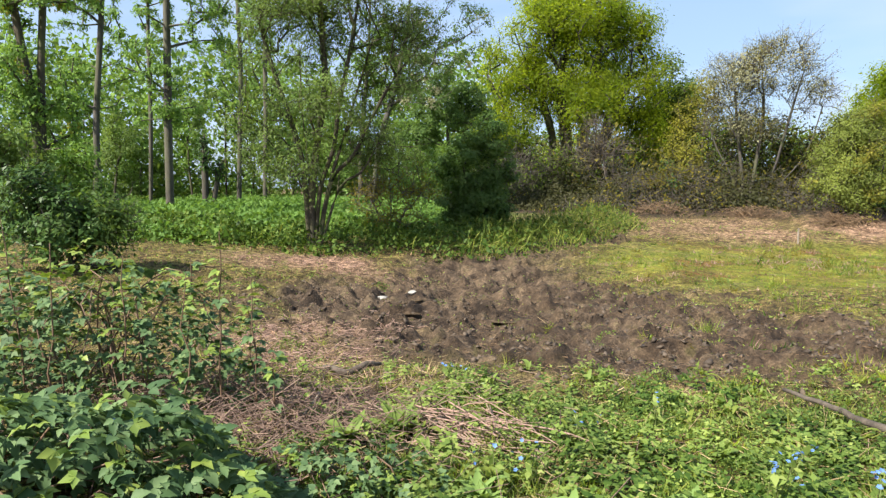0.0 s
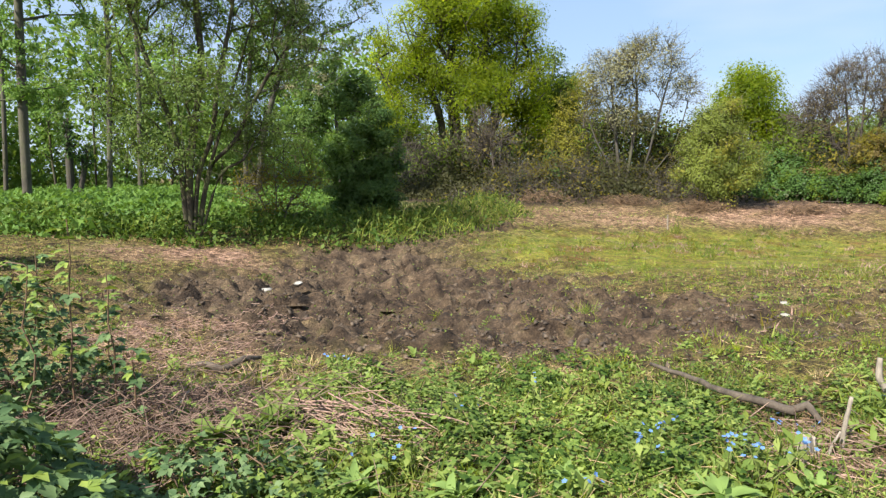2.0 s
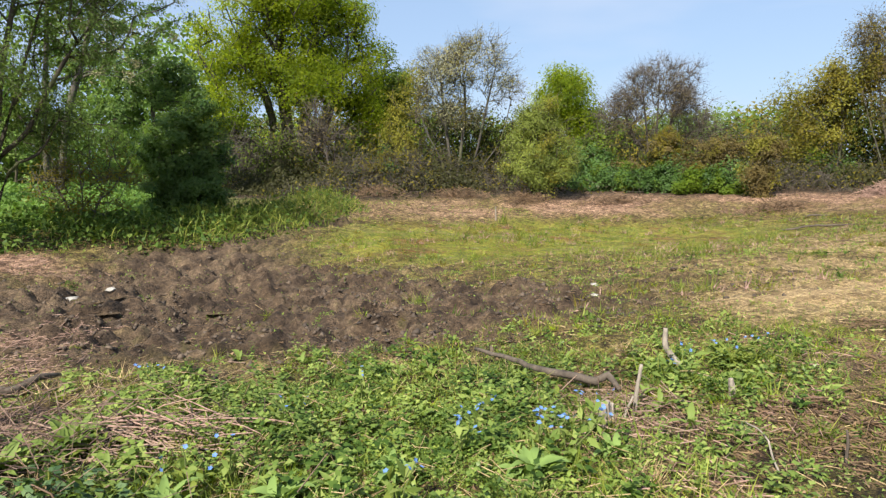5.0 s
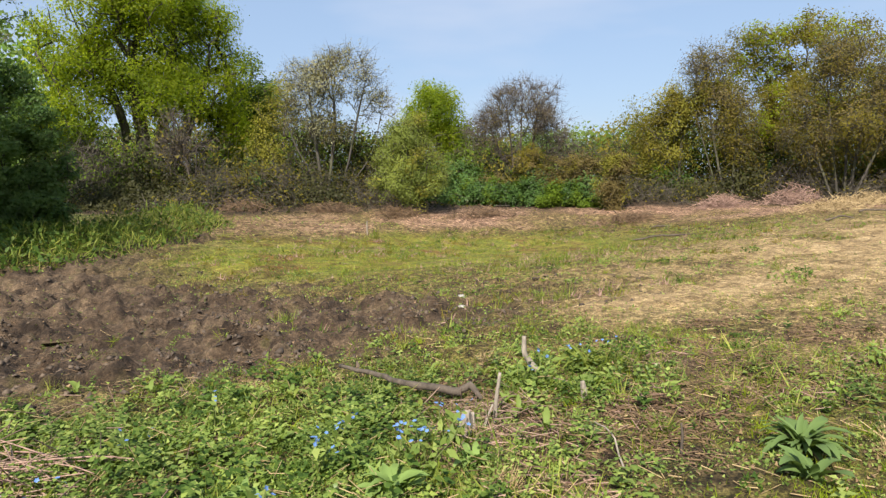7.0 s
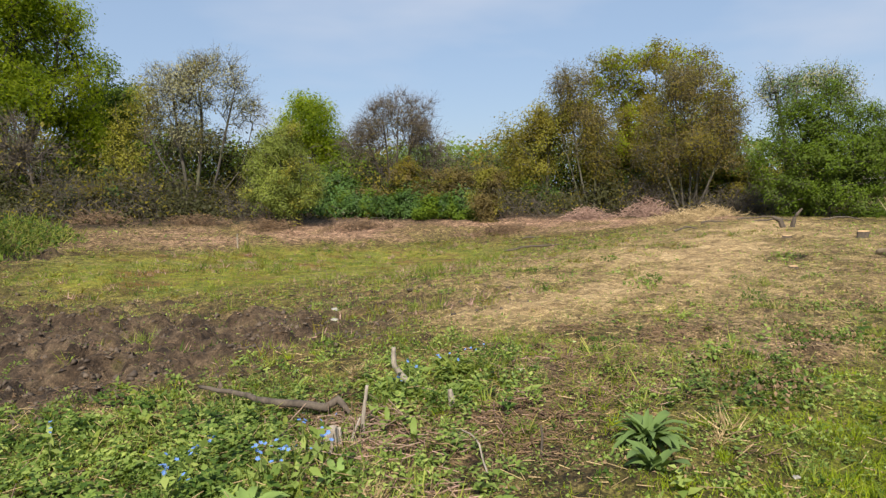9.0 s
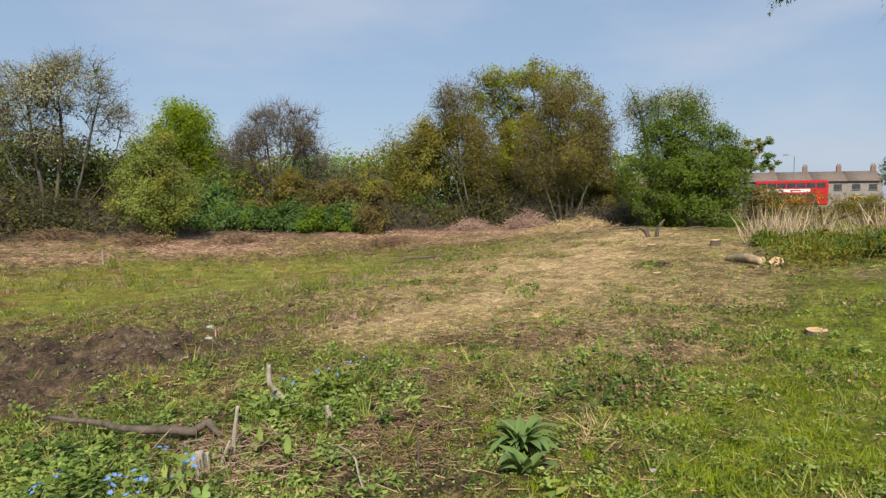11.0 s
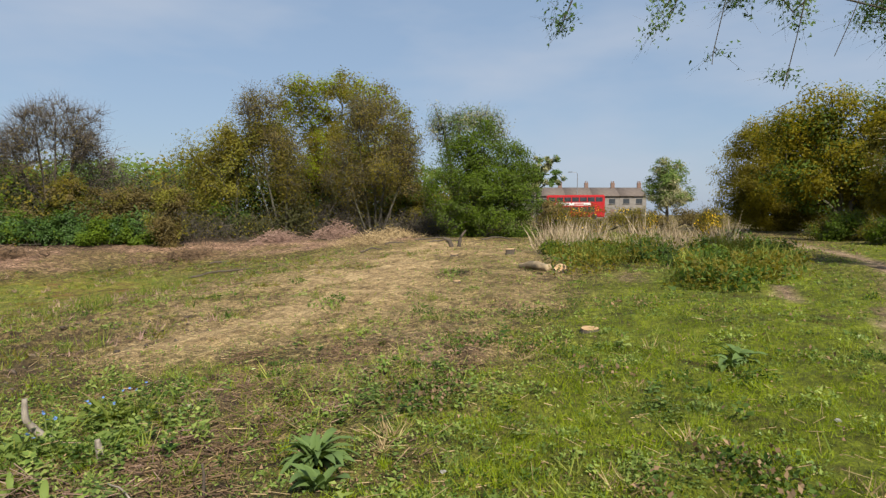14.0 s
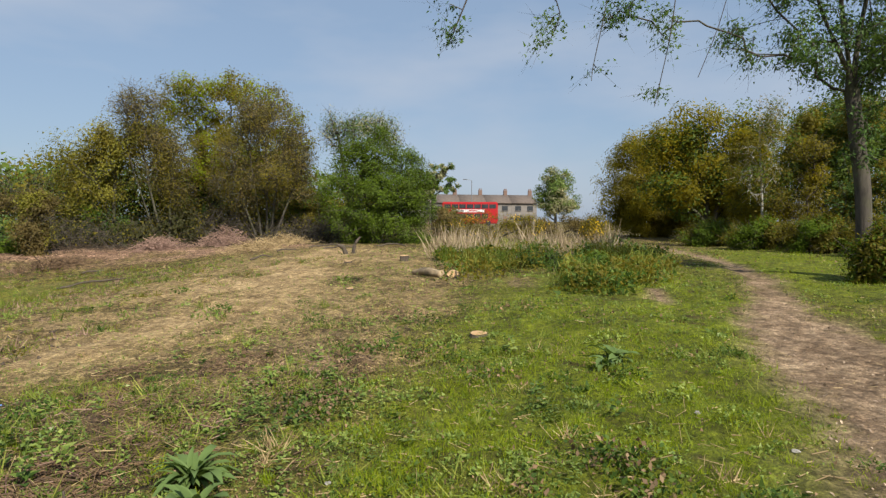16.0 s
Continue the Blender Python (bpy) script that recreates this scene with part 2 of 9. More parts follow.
def zones(x, y):
    """How far each kind of ground holds at a place, 0 to 1."""
    x, y = np.asarray(x, float), np.asarray(y, float)
    wx, wy = x + 1.3 * (fbm(x, y, 1.6, 3) - 0.5), y + 1.3 * (fbm(x, y, 1.6, 9) - 0.5)
    z = {}
    z["path"] = band(x + 0.4 * (fbm(x, y, 0.7, 5) - 0.5), y + 0.5 * (fbm(x, y, 0.7, 6) - 0.5), PATH_LINE, PATH_HALF, 0.3)
    mud = np.maximum.reduce([blob(wx, wy, -1.2, 9.2, 2.2, 1.9, 0.5), blob(wx, wy, 1.2, 7.2, 2.6, 1.5, 0.6), blob(wx, wy, 3.1, 6.1, 1.9, 1.1, 0.8), blob(wx, wy, 0.6, 11.2, 2.1, 2.5, 0.5), blob(wx, wy, 2.2, 9.3, 1.7, 2.4, 0.7), blob(wx, wy, 3.5, 7.3, 1.3, 1.7, 0.8), band(wx, wy, [(1.0, 13.0), (2.0, 15.0), (3.6, 16.8)], [1.3, 0.8, 0.5])])
    mud = np.maximum(mud, 0.42 * blob(wx, wy, 5.2, 6.6, 2.4, 1.5, 0.6))
    z["moss"] = blob(wx, wy, 9.0, 13.7, 6.7, 3.5, 0.2)
    ragged = np.clip(1.7 * mud - 1.5 * (1 - fbm(x, y, 0.55, 77)) + 0.6, 0, 1) * np.clip(6 * mud, 0, 1)
    z["mud"] = ragged * (1 - 0.9 * z["moss"])
    z["pink"] = np.maximum.reduce([band(wx, wy, [(4.6, 19.4), (8.0, 19.4), (12.0, 19.6), (16.0, 18.9), (19.5, 16.5), (21.3, 13.0), (23.0, 10.0)], [1.7, 1.6, 1.6, 1.7, 1.9, 1.9, 1.5]), blob(wx, wy, -3.0, 11.9, 1.9, 0.8), blob(wx, wy, -1.7, 6.6, 0.9, 1.5), blob(wx, wy, -0.9, 3.9, 0.55, 0.8), 0.45 * blob(wx, wy, 3.9, 2.25, 0.9, 0.4), 0.45 * blob(wx, wy, 4.8, 1.8, 0.6, 0.35), 0.4 * blob(wx, wy, 5.0, 3.1, 0.6, 0.45), 0.4 * blob(wx, wy, 6.3, 1.9, 0.7, 0.4), 0.8 * blob(wx, wy, 12.8, 0.1, 0.7, 0.3), 0.5 * blob(wx, wy, 2.6, 2.6, 0.55, 0.35), 0.5 * blob(wx, wy, 2.4, 1.9, 0.5, 0.3)])
    z["pink"] = z["pink"] * np.clip(3.2 * fbm(x, y, 1.5, 17) - 0.75, 0.25, 1) * np.where(y > 15, np.clip((x - 1) / 11, 0.35, 1), 1)
    patchy = np.clip(3.2 * fbm(x, y, 1.5, 15) - 0.65, 0.3, 1)
    straw = np.maximum.reduce([band(wx, wy, [(6.4, 4.8), (9.5, 5.0), (13.5, 5.4), (18.0, 6.0), (21.5, 7.2)], [0.9, 2.3, 2.7, 2.6, 1.6], 0.9), 0.4 * blob(wx, wy, 7.3, 2.2, 1.5, 0.8), 0.5 * blob(wx, wy, 10.2, 1.5, 1.8, 0.6), 0.15 * blob(wx, wy, 5.6, 2.6, 1.2, 0.9)])
    z["straw"] = straw * (1 - z["moss"]) * patchy
    z["bare"] = np.maximum(blob(x, y, 10.9, -2.03, 0.7, 0.16), 0.3 * blob(wx, wy, 6.8, 2.7, 1.2, 0.4))
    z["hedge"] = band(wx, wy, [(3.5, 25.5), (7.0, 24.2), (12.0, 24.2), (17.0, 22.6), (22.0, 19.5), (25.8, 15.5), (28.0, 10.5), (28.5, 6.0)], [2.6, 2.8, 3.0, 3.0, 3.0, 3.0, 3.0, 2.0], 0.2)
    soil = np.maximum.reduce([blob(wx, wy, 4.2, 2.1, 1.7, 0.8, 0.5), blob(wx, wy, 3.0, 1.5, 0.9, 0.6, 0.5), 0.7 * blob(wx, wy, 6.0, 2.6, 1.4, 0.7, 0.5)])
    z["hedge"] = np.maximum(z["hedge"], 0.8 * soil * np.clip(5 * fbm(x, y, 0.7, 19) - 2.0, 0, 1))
    z["wood"] = np.maximum(blob(wx, wy, -14.0, 28.0, 17.0, 15.0, 0.1), blob(wx, wy, -7.0, 17.0, 5.0, 2.6, 0.2))
    z["lush"] = np.maximum(blob(wx, wy, 7.6, -1.7, 9.0, 2.5, 0.35), blob(wx, wy, 14.0, -6.3, 9.0, 2.6, 0.3)) * (1 - 0.8 * z["straw"])
    return z


def height(x, y):
    x, y = np.asarray(x, float), np.asarray(y, float)
    h = -0.108 - 0.507 * np.exp(-((x - 0.43) / 4.11) ** 2 - ((y - 9.81) / 4.26) ** 2)
    h = h - 0.932 * np.exp(-((x - 12.44) / 8.39) ** 2 - ((y - 14.46) / 5.4) ** 2)
    return h + 0.611 * (1 - np.exp(-((x - 3) ** 2 + (y - 6) ** 2) / 11.95**2))


def relief(x, y, z):
    """Small ups and downs on top of the lie of the land."""
    h = (0.07 * (fbm(x, y, 1.1, 21) - 0.5) + 0.11 * (fbm(x, y, 0.42, 23) - 0.5) + 0.05 * (vnoise(x, y, 0.2, 25) - 0.5) * (1 - z["moss"])) * (1 - z["path"]) * (1 - 0.35 * z["moss"])
    ruts = fbm(x * 0.6 + 0.3 * y, y * 1.5 - 0.4 * x, 0.55, 31) - 0.5
    h = h + z["mud"] * (0.20 * ruts + 0.07 * (2 * np.abs(vnoise(x, y, 0.5, 40) - 0.5) - 0.5) + 0.17 * (2 * np.abs(vnoise(x * 0.8, y * 1.3, 0.3, 41) - 0.5) - 0.5) + 0.14 * (2 * np.abs(vnoise(x, y, 0.19, 42) - 0.5) - 0.5) + 0.055 * vnoise(x, y, 0.09, 43))
    h = h + z["pink"] * 0.10 * (fbm(x, y, 0.5, 51) - 0.4) - 0.03 * z["path"]
    return h + z["straw"] * 0.05 * (vnoise(x, y, 0.3, 61) - 0.5)


def ground_at(x, y):
    z = zones(x, y)
    return height(x, y) + relief(np.asarray(x, float), np.asarray(y, float), z)


# ---- builders ----


def mesh_from(name, verts, faces, mat, smooth=False):
    """A mesh from arrays: faces is an array of rows of three or four corners."""
    me = bpy.data.meshes.new(name)
    verts, faces = np.asarray(verts, np.float32), np.asarray(faces, np.int32)
    me.vertices.add(len(verts))
    me.vertices.foreach_set("co", verts.ravel())
    me.loops.add(faces.size)
    me.loops.foreach_set("vertex_index", faces.ravel())
    me.polygons.add(len(faces))
    me.polygons.foreach_set("loop_start", np.arange(0, faces.size, faces.shape[1], dtype=np.int32))
    me.materials.append(mat)
    me.update(calc_edges=True)
    if smooth:
        me.shade_smooth()
    return me


def part(name, me, parent, label=""):
    ob = new(name, me)
    ob.parent = parent
    return tagged(ob, label)


def thing(name, place, label, category, group=""):
    ob = new(name)
    ob.empty_display_size = 0.2
    ob.location = place
    return tagged(ob, label, category, group)


def unit(v):
    return v / np.maximum(np.linalg.norm(v, axis=-1, keepdims=True), 1e-9)


def tube(points, radii, sides):
    """Rings along a line: vertices and four-cornered faces."""
    p, r = np.asarray(points, float), np.asarray(radii, float)
    d = unit(np.gradient(p, axis=0))
    side = unit(np.cross(d, np.where(np.abs(d[:, 2:3]) > 0.9, (1.0, 0, 0), (0, 0, 1.0))))
    up = np.cross(d, side)
    a = np.arange(sides) * 2 * math.pi / sides
    ring = p[:, None] + r[:, None, None] * (np.cos(a)[None, :, None] * side[:, None] + np.sin(a)[None, :, None] * up[:, None])
    k, s = len(p), np.arange(sides)
    f = [np.stack([i * sides + s, i * sides + (s + 1) % sides, (i + 1) * sides + (s + 1) % sides, (i + 1) * sides + s], 1) for i in range(k - 1)]
    return ring.reshape(-1, 3), np.concatenate(f)


def join(pieces):
    v, f, k = [], [], 0
    for a, b in pieces:
        v.append(a)
        f.append(np.asarray(b) + k)
        k += len(a)
    return np.concatenate(v), np.concatenate(f)


def leaf_cards(rng, at, size, aim=None, aspect=0.55, flat=0.5, spread=0.35):
    """Kite-shaped leaves with a crease at places; aim bends the way they point; flat 1 turns their faces up."""
    n = len(at)
    s = size * (1 + spread * rng.standard_normal(n)).clip(0.45, 1.8)
    d = rng.standard_normal((n, 3))
    if aim is not None:
        d = d * 0.8 + aim
    d = unit(d)
    nrm = unit(rng.standard_normal((n, 3)) * (1 - flat) + np.array([0, 0, 1.0]) * flat)
    w = unit(np.cross(nrm, d) + 1e-6)
    nrm = np.cross(d, w)
    s = s[:, None]
    base, tip = at, at + d * s
    mid = at + d * s * 0.45
    left, right = mid + w * s * aspect * 0.5 + nrm * s * 0.10, mid - w * s * aspect * 0.5 + nrm * s * 0.10
    v = np.stack([base, left, tip, right], 1).reshape(-1, 3)
    return v, np.arange(4 * n).reshape(-1, 4)


def leaf_chips(rng, at, size, aim=None, aspect=0.55, flat=0.5, spread=0.35, face=None):
    """Small three-cornered leaves for crowns that stay far off; face turns their upper sides outwards."""
    n = len(at)
    s = (size * (1 + spread * rng.standard_normal(n)).clip(0.45, 1.8))[:, None]
    d = rng.standard_normal((n, 3))
    if aim is not None:
        d = d * 0.8 + aim
    d = unit(d)
    if face is None:
        nrm = unit(rng.standard_normal((n, 3)) * (1 - flat) + np.array([0, 0, 1.0]) * flat)
    else:
        nrm = unit(0.42 * rng.standard_normal((n, 3)) + unit(face))
        d = unit(d - nrm * (d * nrm).sum(1, keepdims=True))
    w = unit(np.cross(nrm, d) + 1e-6)
    v = np.stack([at - w * s * aspect * 0.6, at + w * s * aspect * 0.6, at + d * s], 1).reshape(-1, 3)
    return v, np.arange(3 * n).reshape(-1, 3)


def in_lobes(rng, lobes, n, shell=0.5):
    """Random places in ellipsoids (x, y, z, rx, ry, rz), more of them near the surface."""
    lobes = np.asarray(lobes, float)
    w = lobes[:, 3] * lobes[:, 4] * lobes[:, 5]
    k = rng.choice(len(lobes), n, p=w ** 0.75 / (w ** 0.75).sum())
    d = unit(rng.standard_normal((n, 3)))
    r = shell + (1 - shell) * rng.random(n) if shell >= 0 else rng.random(n) ** (1 / 3)
    inner = rng.random(n) < 0.3
    r = np.where(inner, rng.random(n) ** 0.5, r)
    return lobes[k, :3] + lobes[k, 3:] * d * r[:, None]


def split_lobes(rng, lobes, pieces=4):
    """Adds smaller bulges round each ellipsoid, for an uneven outline."""
    out = []
    for x, y, z, rx, ry, rz in lobes:
        out.append((x, y, z, rx * 0.82, ry * 0.82, rz * 0.82))
        for _ in range(pieces):
            d = unit(rng.standard_normal(3)) * rng.uniform(0.5, 0.8)
            q = rng.uniform(0.28, 0.5)
            out.append((x + d[0] * rx, y + d[1] * ry, z + d[2] * rz, rx * q, ry * q, rz * q))
    return out


def skeleton_to(rng, stems, tips, step=0.5, wander=0.12, bow=0.12):
    """Branches from the stems' lines out to the tips: nodes, parents."""
    nodes, parent, depth = [], [], []
    for line in stems:
        last = -1
        if nodes and np.linalg.norm(np.asarray(nodes) - np.asarray(line[0], float), axis=1).min() < 0.05:
            last = int(np.argmin(np.linalg.norm(np.asarray(nodes) - np.asarray(line[0], float), axis=1)))
            line = line[1:]
        for p in line:
            nodes.append(np.asarray(p, float))
            parent.append(last)
            depth.append(0.0 if last < 0 else depth[last] + np.linalg.norm(nodes[-1] - nodes[last]))
            last = len(nodes) - 1
    room = 40000
    arr = np.zeros((room, 3))
    dep = np.zeros(room)
    arr[: len(nodes)], dep[: len(nodes)] = nodes, depth
    count = len(nodes)
    base = arr[0].copy()
    for tip in tips[np.argsort(np.linalg.norm(tips - base, axis=1))]:
        off = tip - arr[:count]
        dist = np.linalg.norm(off, axis=1)
        cost = dist + 0.25 * dep[:count] + 0.8 * np.maximum(0, -off[:, 2]) + 0.5 * (arr[:count, 2] < base[2] + 0.4)
        k = int(np.argmin(cost))
        m = max(1, int(dist[k] / step))
        start, last = arr[k].copy(), k
        sag = np.array([0, 0, bow * dist[k]])
        for i in range(1, m + 1):
            s = i / m
            p = start + (tip - start) * s + sag * math.sin(math.pi * s) + (rng.standard_normal(3) * wander * step if i < m else 0)
            arr[count], dep[count] = p, dep[last] + np.linalg.norm(p - arr[last])
            parent.append(last)
            last = count
            count += 1
    return arr[:count].copy(), np.array(parent)


def wood_mesh(nodes, parent, thick, thin, power, sides=6):
    """Tubes along every chain of nodes, with the thickness that the twigs beyond add up to."""
    n = len(nodes)
    load = np.zeros(n)
    kids = [[] for _ in range(n)]
    for i in range(n):
        if parent[i] >= 0:
            kids[parent[i]].append(i)
    for i in range(n - 1, -1, -1):
        if not kids[i]:
            load[i] = 1
        if parent[i] >= 0:
            load[parent[i]] += load[i]
    r = thin + (thick - thin) * (load / load.max()) ** power
    pieces = []
    heads = [i for i in range(n) if parent[i] < 0]
    while heads:
        i = heads.pop()
        chain = [i]
        if parent[i] >= 0:
            chain.insert(0, parent[i])
        while kids[i]:
            order = sorted(kids[i], key=lambda k: -load[k])
            heads.extend(order[1:])
            i = order[0]
            chain.append(i)
        if len(chain) < 2:
            continue
        rr = r[chain].copy()
        if parent[chain[0]] >= 0 or len(chain) > 2:
            rr[0] = min(rr[0], rr[1] * 1.15) if parent[chain[1]] == chain[0] and load[chain[0]] > 1.6 * load[chain[1]] else rr[0]
        big = rr.max()
        pieces.append(tube(nodes[chain], rr, sides if big > 0.05 else (5 if big > 0.02 else 3)))
    return join(pieces)


def smooth_line(line):
    """The same points with curved stretches between them."""
    p = np.asarray(line, float)
    if len(p) < 3:
        return p
    q = np.concatenate([2 * p[:1] - p[1:2], p, 2 * p[-1:] - p[-2:-1]])
    out = []
    for k in range(1, len(q) - 2):
        for s in (0.0, 0.33, 0.67):
            a, b, c, d = q[k - 1], q[k], q[k + 1], q[k + 2]
            out.append(0.5 * (2 * b + (c - a) * s + (2 * a - 5 * b + 4 * c - d) * s * s + (3 * b - a - 3 * c + d) * s ** 3))
    return np.array(out + [p[-1]])


MORE_LEAVES, LEAF_SIZE = 1.15, 0.93      # many small leaves to a spray


def grow(name, label, category, place, stems, lobes, bark, leaves, tips=220, per_tip=40, leaf=0.12, thick=0.2, thin=0.006, power=0.55, cluster=0.35, seed=1, aspect=0.55,
         droop=0.0, twigs=3, twig_len=0.4, second=None, second_share=0.3, flat=0.35, shell=0.45, flare=1.0, group="", fine=0.005, bow=0.12, pieces=4, wander=0.12, step=0.5, bare=False):
    """A tree or bush at a place: stems are lines, and lobes ellipsoids that the crown fills, both in metres from its foot."""
    rng = np.random.default_rng(seed)
    root = thing(name, place, label, category, group)
    ends = in_lobes(rng, split_lobes(rng, lobes, pieces), tips, shell)
    ends[:, 2] = np.maximum(ends[:, 2], 0.15)
    nodes, parent = skeleton_to(rng, [smooth_line(s) for s in stems], ends, step, wander, bow)
    v, f = wood_mesh(nodes, parent, thick, thin, power)
    if flare > 1:
        k = np.exp(-np.maximum(v[:, 2], 0) / 0.3) * (flare - 1)
        v[:, :2] *= (1 + k)[:, None]
    # twigs beyond the branches' ends
    src = np.repeat(ends, twigs, 0)
    mid = nodes[:, :].mean(0)
    out = unit(src - mid) * 0.6 + rng.standard_normal(src.shape) * 0.7 + np.array([0, 0, 0.25 - droop])
    tip = src + unit(out) * twig_len * (0.5 + rng.random((len(src), 1)))
    side = unit(np.cross(out, rng.standard_normal(src.shape))) * fine
    quad = np.stack([src - side, src + side, tip + side * 0.3, tip - side * 0.3], 1).reshape(-1, 3)
    if len(src):
        v, f = join([(v, f), (quad, np.arange(len(quad)).reshape(-1, 4))])
    part("trunk", mesh_from("trunk", v, f, bark, True), root)
    total = int(tips * per_tip * MORE_LEAVES)
    if total:
        k = rng.integers(0, len(src), total)
        core = np.repeat(ends, twigs, 0)[k]
        puff = unit(rng.standard_normal((total, 3))) * rng.random((total, 1)) ** 0.5 * cluster * 0.8
        puff[:, 2] *= 0.7
        at = src[k] + (tip[k] - src[k]) * rng.random((total, 1)) * (0.9 if bare else 0.55) + puff
        at[:, 2] = np.maximum(at[:, 2], 0.05)
        face = 0.7 * unit(at - core) + 0.7 * unit(core - mid) * np.array([1, 1, 0.3]) + np.array([0, 0, 0.6])
        cut = int(total * (second_share if second else 0))
        # each tip's spray keeps to one of the two tints
        tint = np.argsort(np.argsort(vnoise(core[:, 0] * 3 + seed, core[:, 1] * 3 + core[:, 2] * 2.3, 1.3, seed) + 0.18 * rng.random(total)))
        aim = np.array([0, 0, -droop])
        for mat, sel in ((second, tint < cut), (leaves, tint >= cut)):
            if sel.any():
                part("crown", mesh_from("crown", *leaf_chips(rng, at[sel], leaf * LEAF_SIZE, aim, aspect, flat, 0.35, face[sel]), mat), root)
    return root


def stand(x, y, sink=0.06):
    return (x, y, float(ground_at(x, y)) - sink)

# ---- the ground ----


def ground_material():
    m, n, l, b = nodes_of("meadow ground")
    v = coords(n, l)

    def zone(name):
        a = n.new("ShaderNodeAttribute")
        a.attribute_name = name
        return a.outputs["Fac"]

    def tone(scale, stops, detail=6.0):
        r = ramp(n, stops)
        l.new(tex(n, l, v, scale, detail, 0.65), r.inputs["Fac"])
        return r.outputs["Color"]

    col = tone(3.2, [(0.34, (0.05, 0.032, 0.02)), (0.43, (0.135, 0.105, 0.045)), (0.55, (0.21, 0.195, 0.05)), (0.70, (0.32, 0.255, 0.135))])
    fine = mix(n, l, 1.0, tone(46.0, [(0.40, (0.24, 0.22, 0.20)), (0.62, (1.65, 1.6, 1.5))], 5.0), tone(8.0, [(0.38, (0.3, 0.28, 0.25)), (0.62, (1.45, 1.45, 1.45))], 5.0), "MULTIPLY")
    brown = ramp(n, [(0.42, (0, 0, 0)), (0.6, (0.75, 0.75, 0.75))])
    l.new(tex(n, l, v, 0.85, 5.0, 0.7), brown.inputs["Fac"])
    col = mix(n, l, brown.outputs["Color"], col, tone(6.0, [(0.3, (0.10, 0.068, 0.03)), (0.7, (0.21, 0.15, 0.06))]))
    lush = tone(2.4, [(0.32, (0.09, 0.075, 0.018)), (0.43, (0.135, 0.17, 0.012)), (0.7, (0.21, 0.245, 0.018))])
    col = mix(n, l, zone("lush"), col, lush)
    col = mix(n, l, zone("wood"), col, tone(1.4, [(0.3, (0.05, 0.08, 0.018)), (0.7, (0.11, 0.18, 0.03))]))
    moss = tone(0.8, [(0.33, (0.21, 0.115, 0.03)), (0.40, (0.18, 0.145, 0.04)), (0.48, (0.25, 0.235, 0.036)), (0.56, (0.16, 0.19, 0.03)), (0.66, (0.25, 0.195, 0.07))])
    col = mix(n, l, zone("moss"), col, moss)
    straw = tone(3.0, [(0.30, (0.21, 0.145, 0.07)), (0.46, (0.46, 0.335, 0.175)), (0.72, (0.60, 0.46, 0.255))])
    col = mix(n, l, zone("straw"), col, straw)
    pink = tone(5.0, [(0.28, (0.15, 0.09, 0.062)), (0.5, (0.37, 0.24, 0.17)), (0.75, (0.52, 0.37, 0.27))])
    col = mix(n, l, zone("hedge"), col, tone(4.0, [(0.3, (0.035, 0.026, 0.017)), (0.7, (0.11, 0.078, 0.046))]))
    col = mix(n, l, zone("pink"), col, pink)
    mud = tone(2.2, [(0.34, (0.032, 0.021, 0.013)), (0.46, (0.088, 0.060, 0.038)), (0.58, (0.15, 0.107, 0.068)), (0.70, (0.12, 0.102, 0.045))])
    col = mix(n, l, zone("mud"), col, mud)
    dirt = tone(5.0, [(0.30, (0.17, 0.115, 0.07)), (0.5, (0.37, 0.265, 0.17)), (0.72, (0.50, 0.375, 0.25))])
    col = mix(n, l, zone("bare"), col, dirt)
    col = mix(n, l, zone("path"), col, dirt)
    even = mix(n, l, 1.0, mix(n, l, 1.0, zone("lush"), zone("moss"), "LIGHTEN"), mix(n, l, 1.0, zone("straw"), zone("path"), "LIGHTEN"), "LIGHTEN")
    even = mix(n, l, 1.0, even, zone("mud"), "LIGHTEN")
    fine = mix(n, l, mix(n, l, 1.0, even, (0.6, 0.6, 0.6), "MULTIPLY"), fine, (0.92, 0.92, 0.92))
    streak = mix(n, l, 1.0, tone(1.7, [(0.38, (0.66, 0.63, 0.6)), (0.6, (1.12, 1.12, 1.12))], 7.0), tone(14.0, [(0.36, (0.62, 0.6, 0.58)), (0.6, (1.16, 1.16, 1.16))], 4.0), "MULTIPLY")
    col = mix(n, l, 1.0, mix(n, l, 1.0, col, fine, "MULTIPLY"), streak, "MULTIPLY")
    l.new(col, b.inputs["Base Color"])
    rough = n.new("ShaderNodeMapRange")
    l.new(zone("mud"), rough.inputs["Value"])
    rough.inputs["To Min"].default_value, rough.inputs["To Max"].default_value = 0.95, 0.72
    l.new(rough.outputs[0], b.inputs["Roughness"])
    b.inputs["Specular IOR Level"].default_value = 0.25
    k = n.new("ShaderNodeBump")
    k.inputs["Strength"].default_value, k.inputs["Distance"].default_value = 1.0, 0.13
    l.new(mix(n, l, 0.45, tex(n, l, v, 4.5, 6.0, 0.7), tex(n, l, v, 22.0, 8.0, 0.7)), k.inputs["Height"])
    l.new(k.outputs[0], b.inputs["Normal"])
    return m


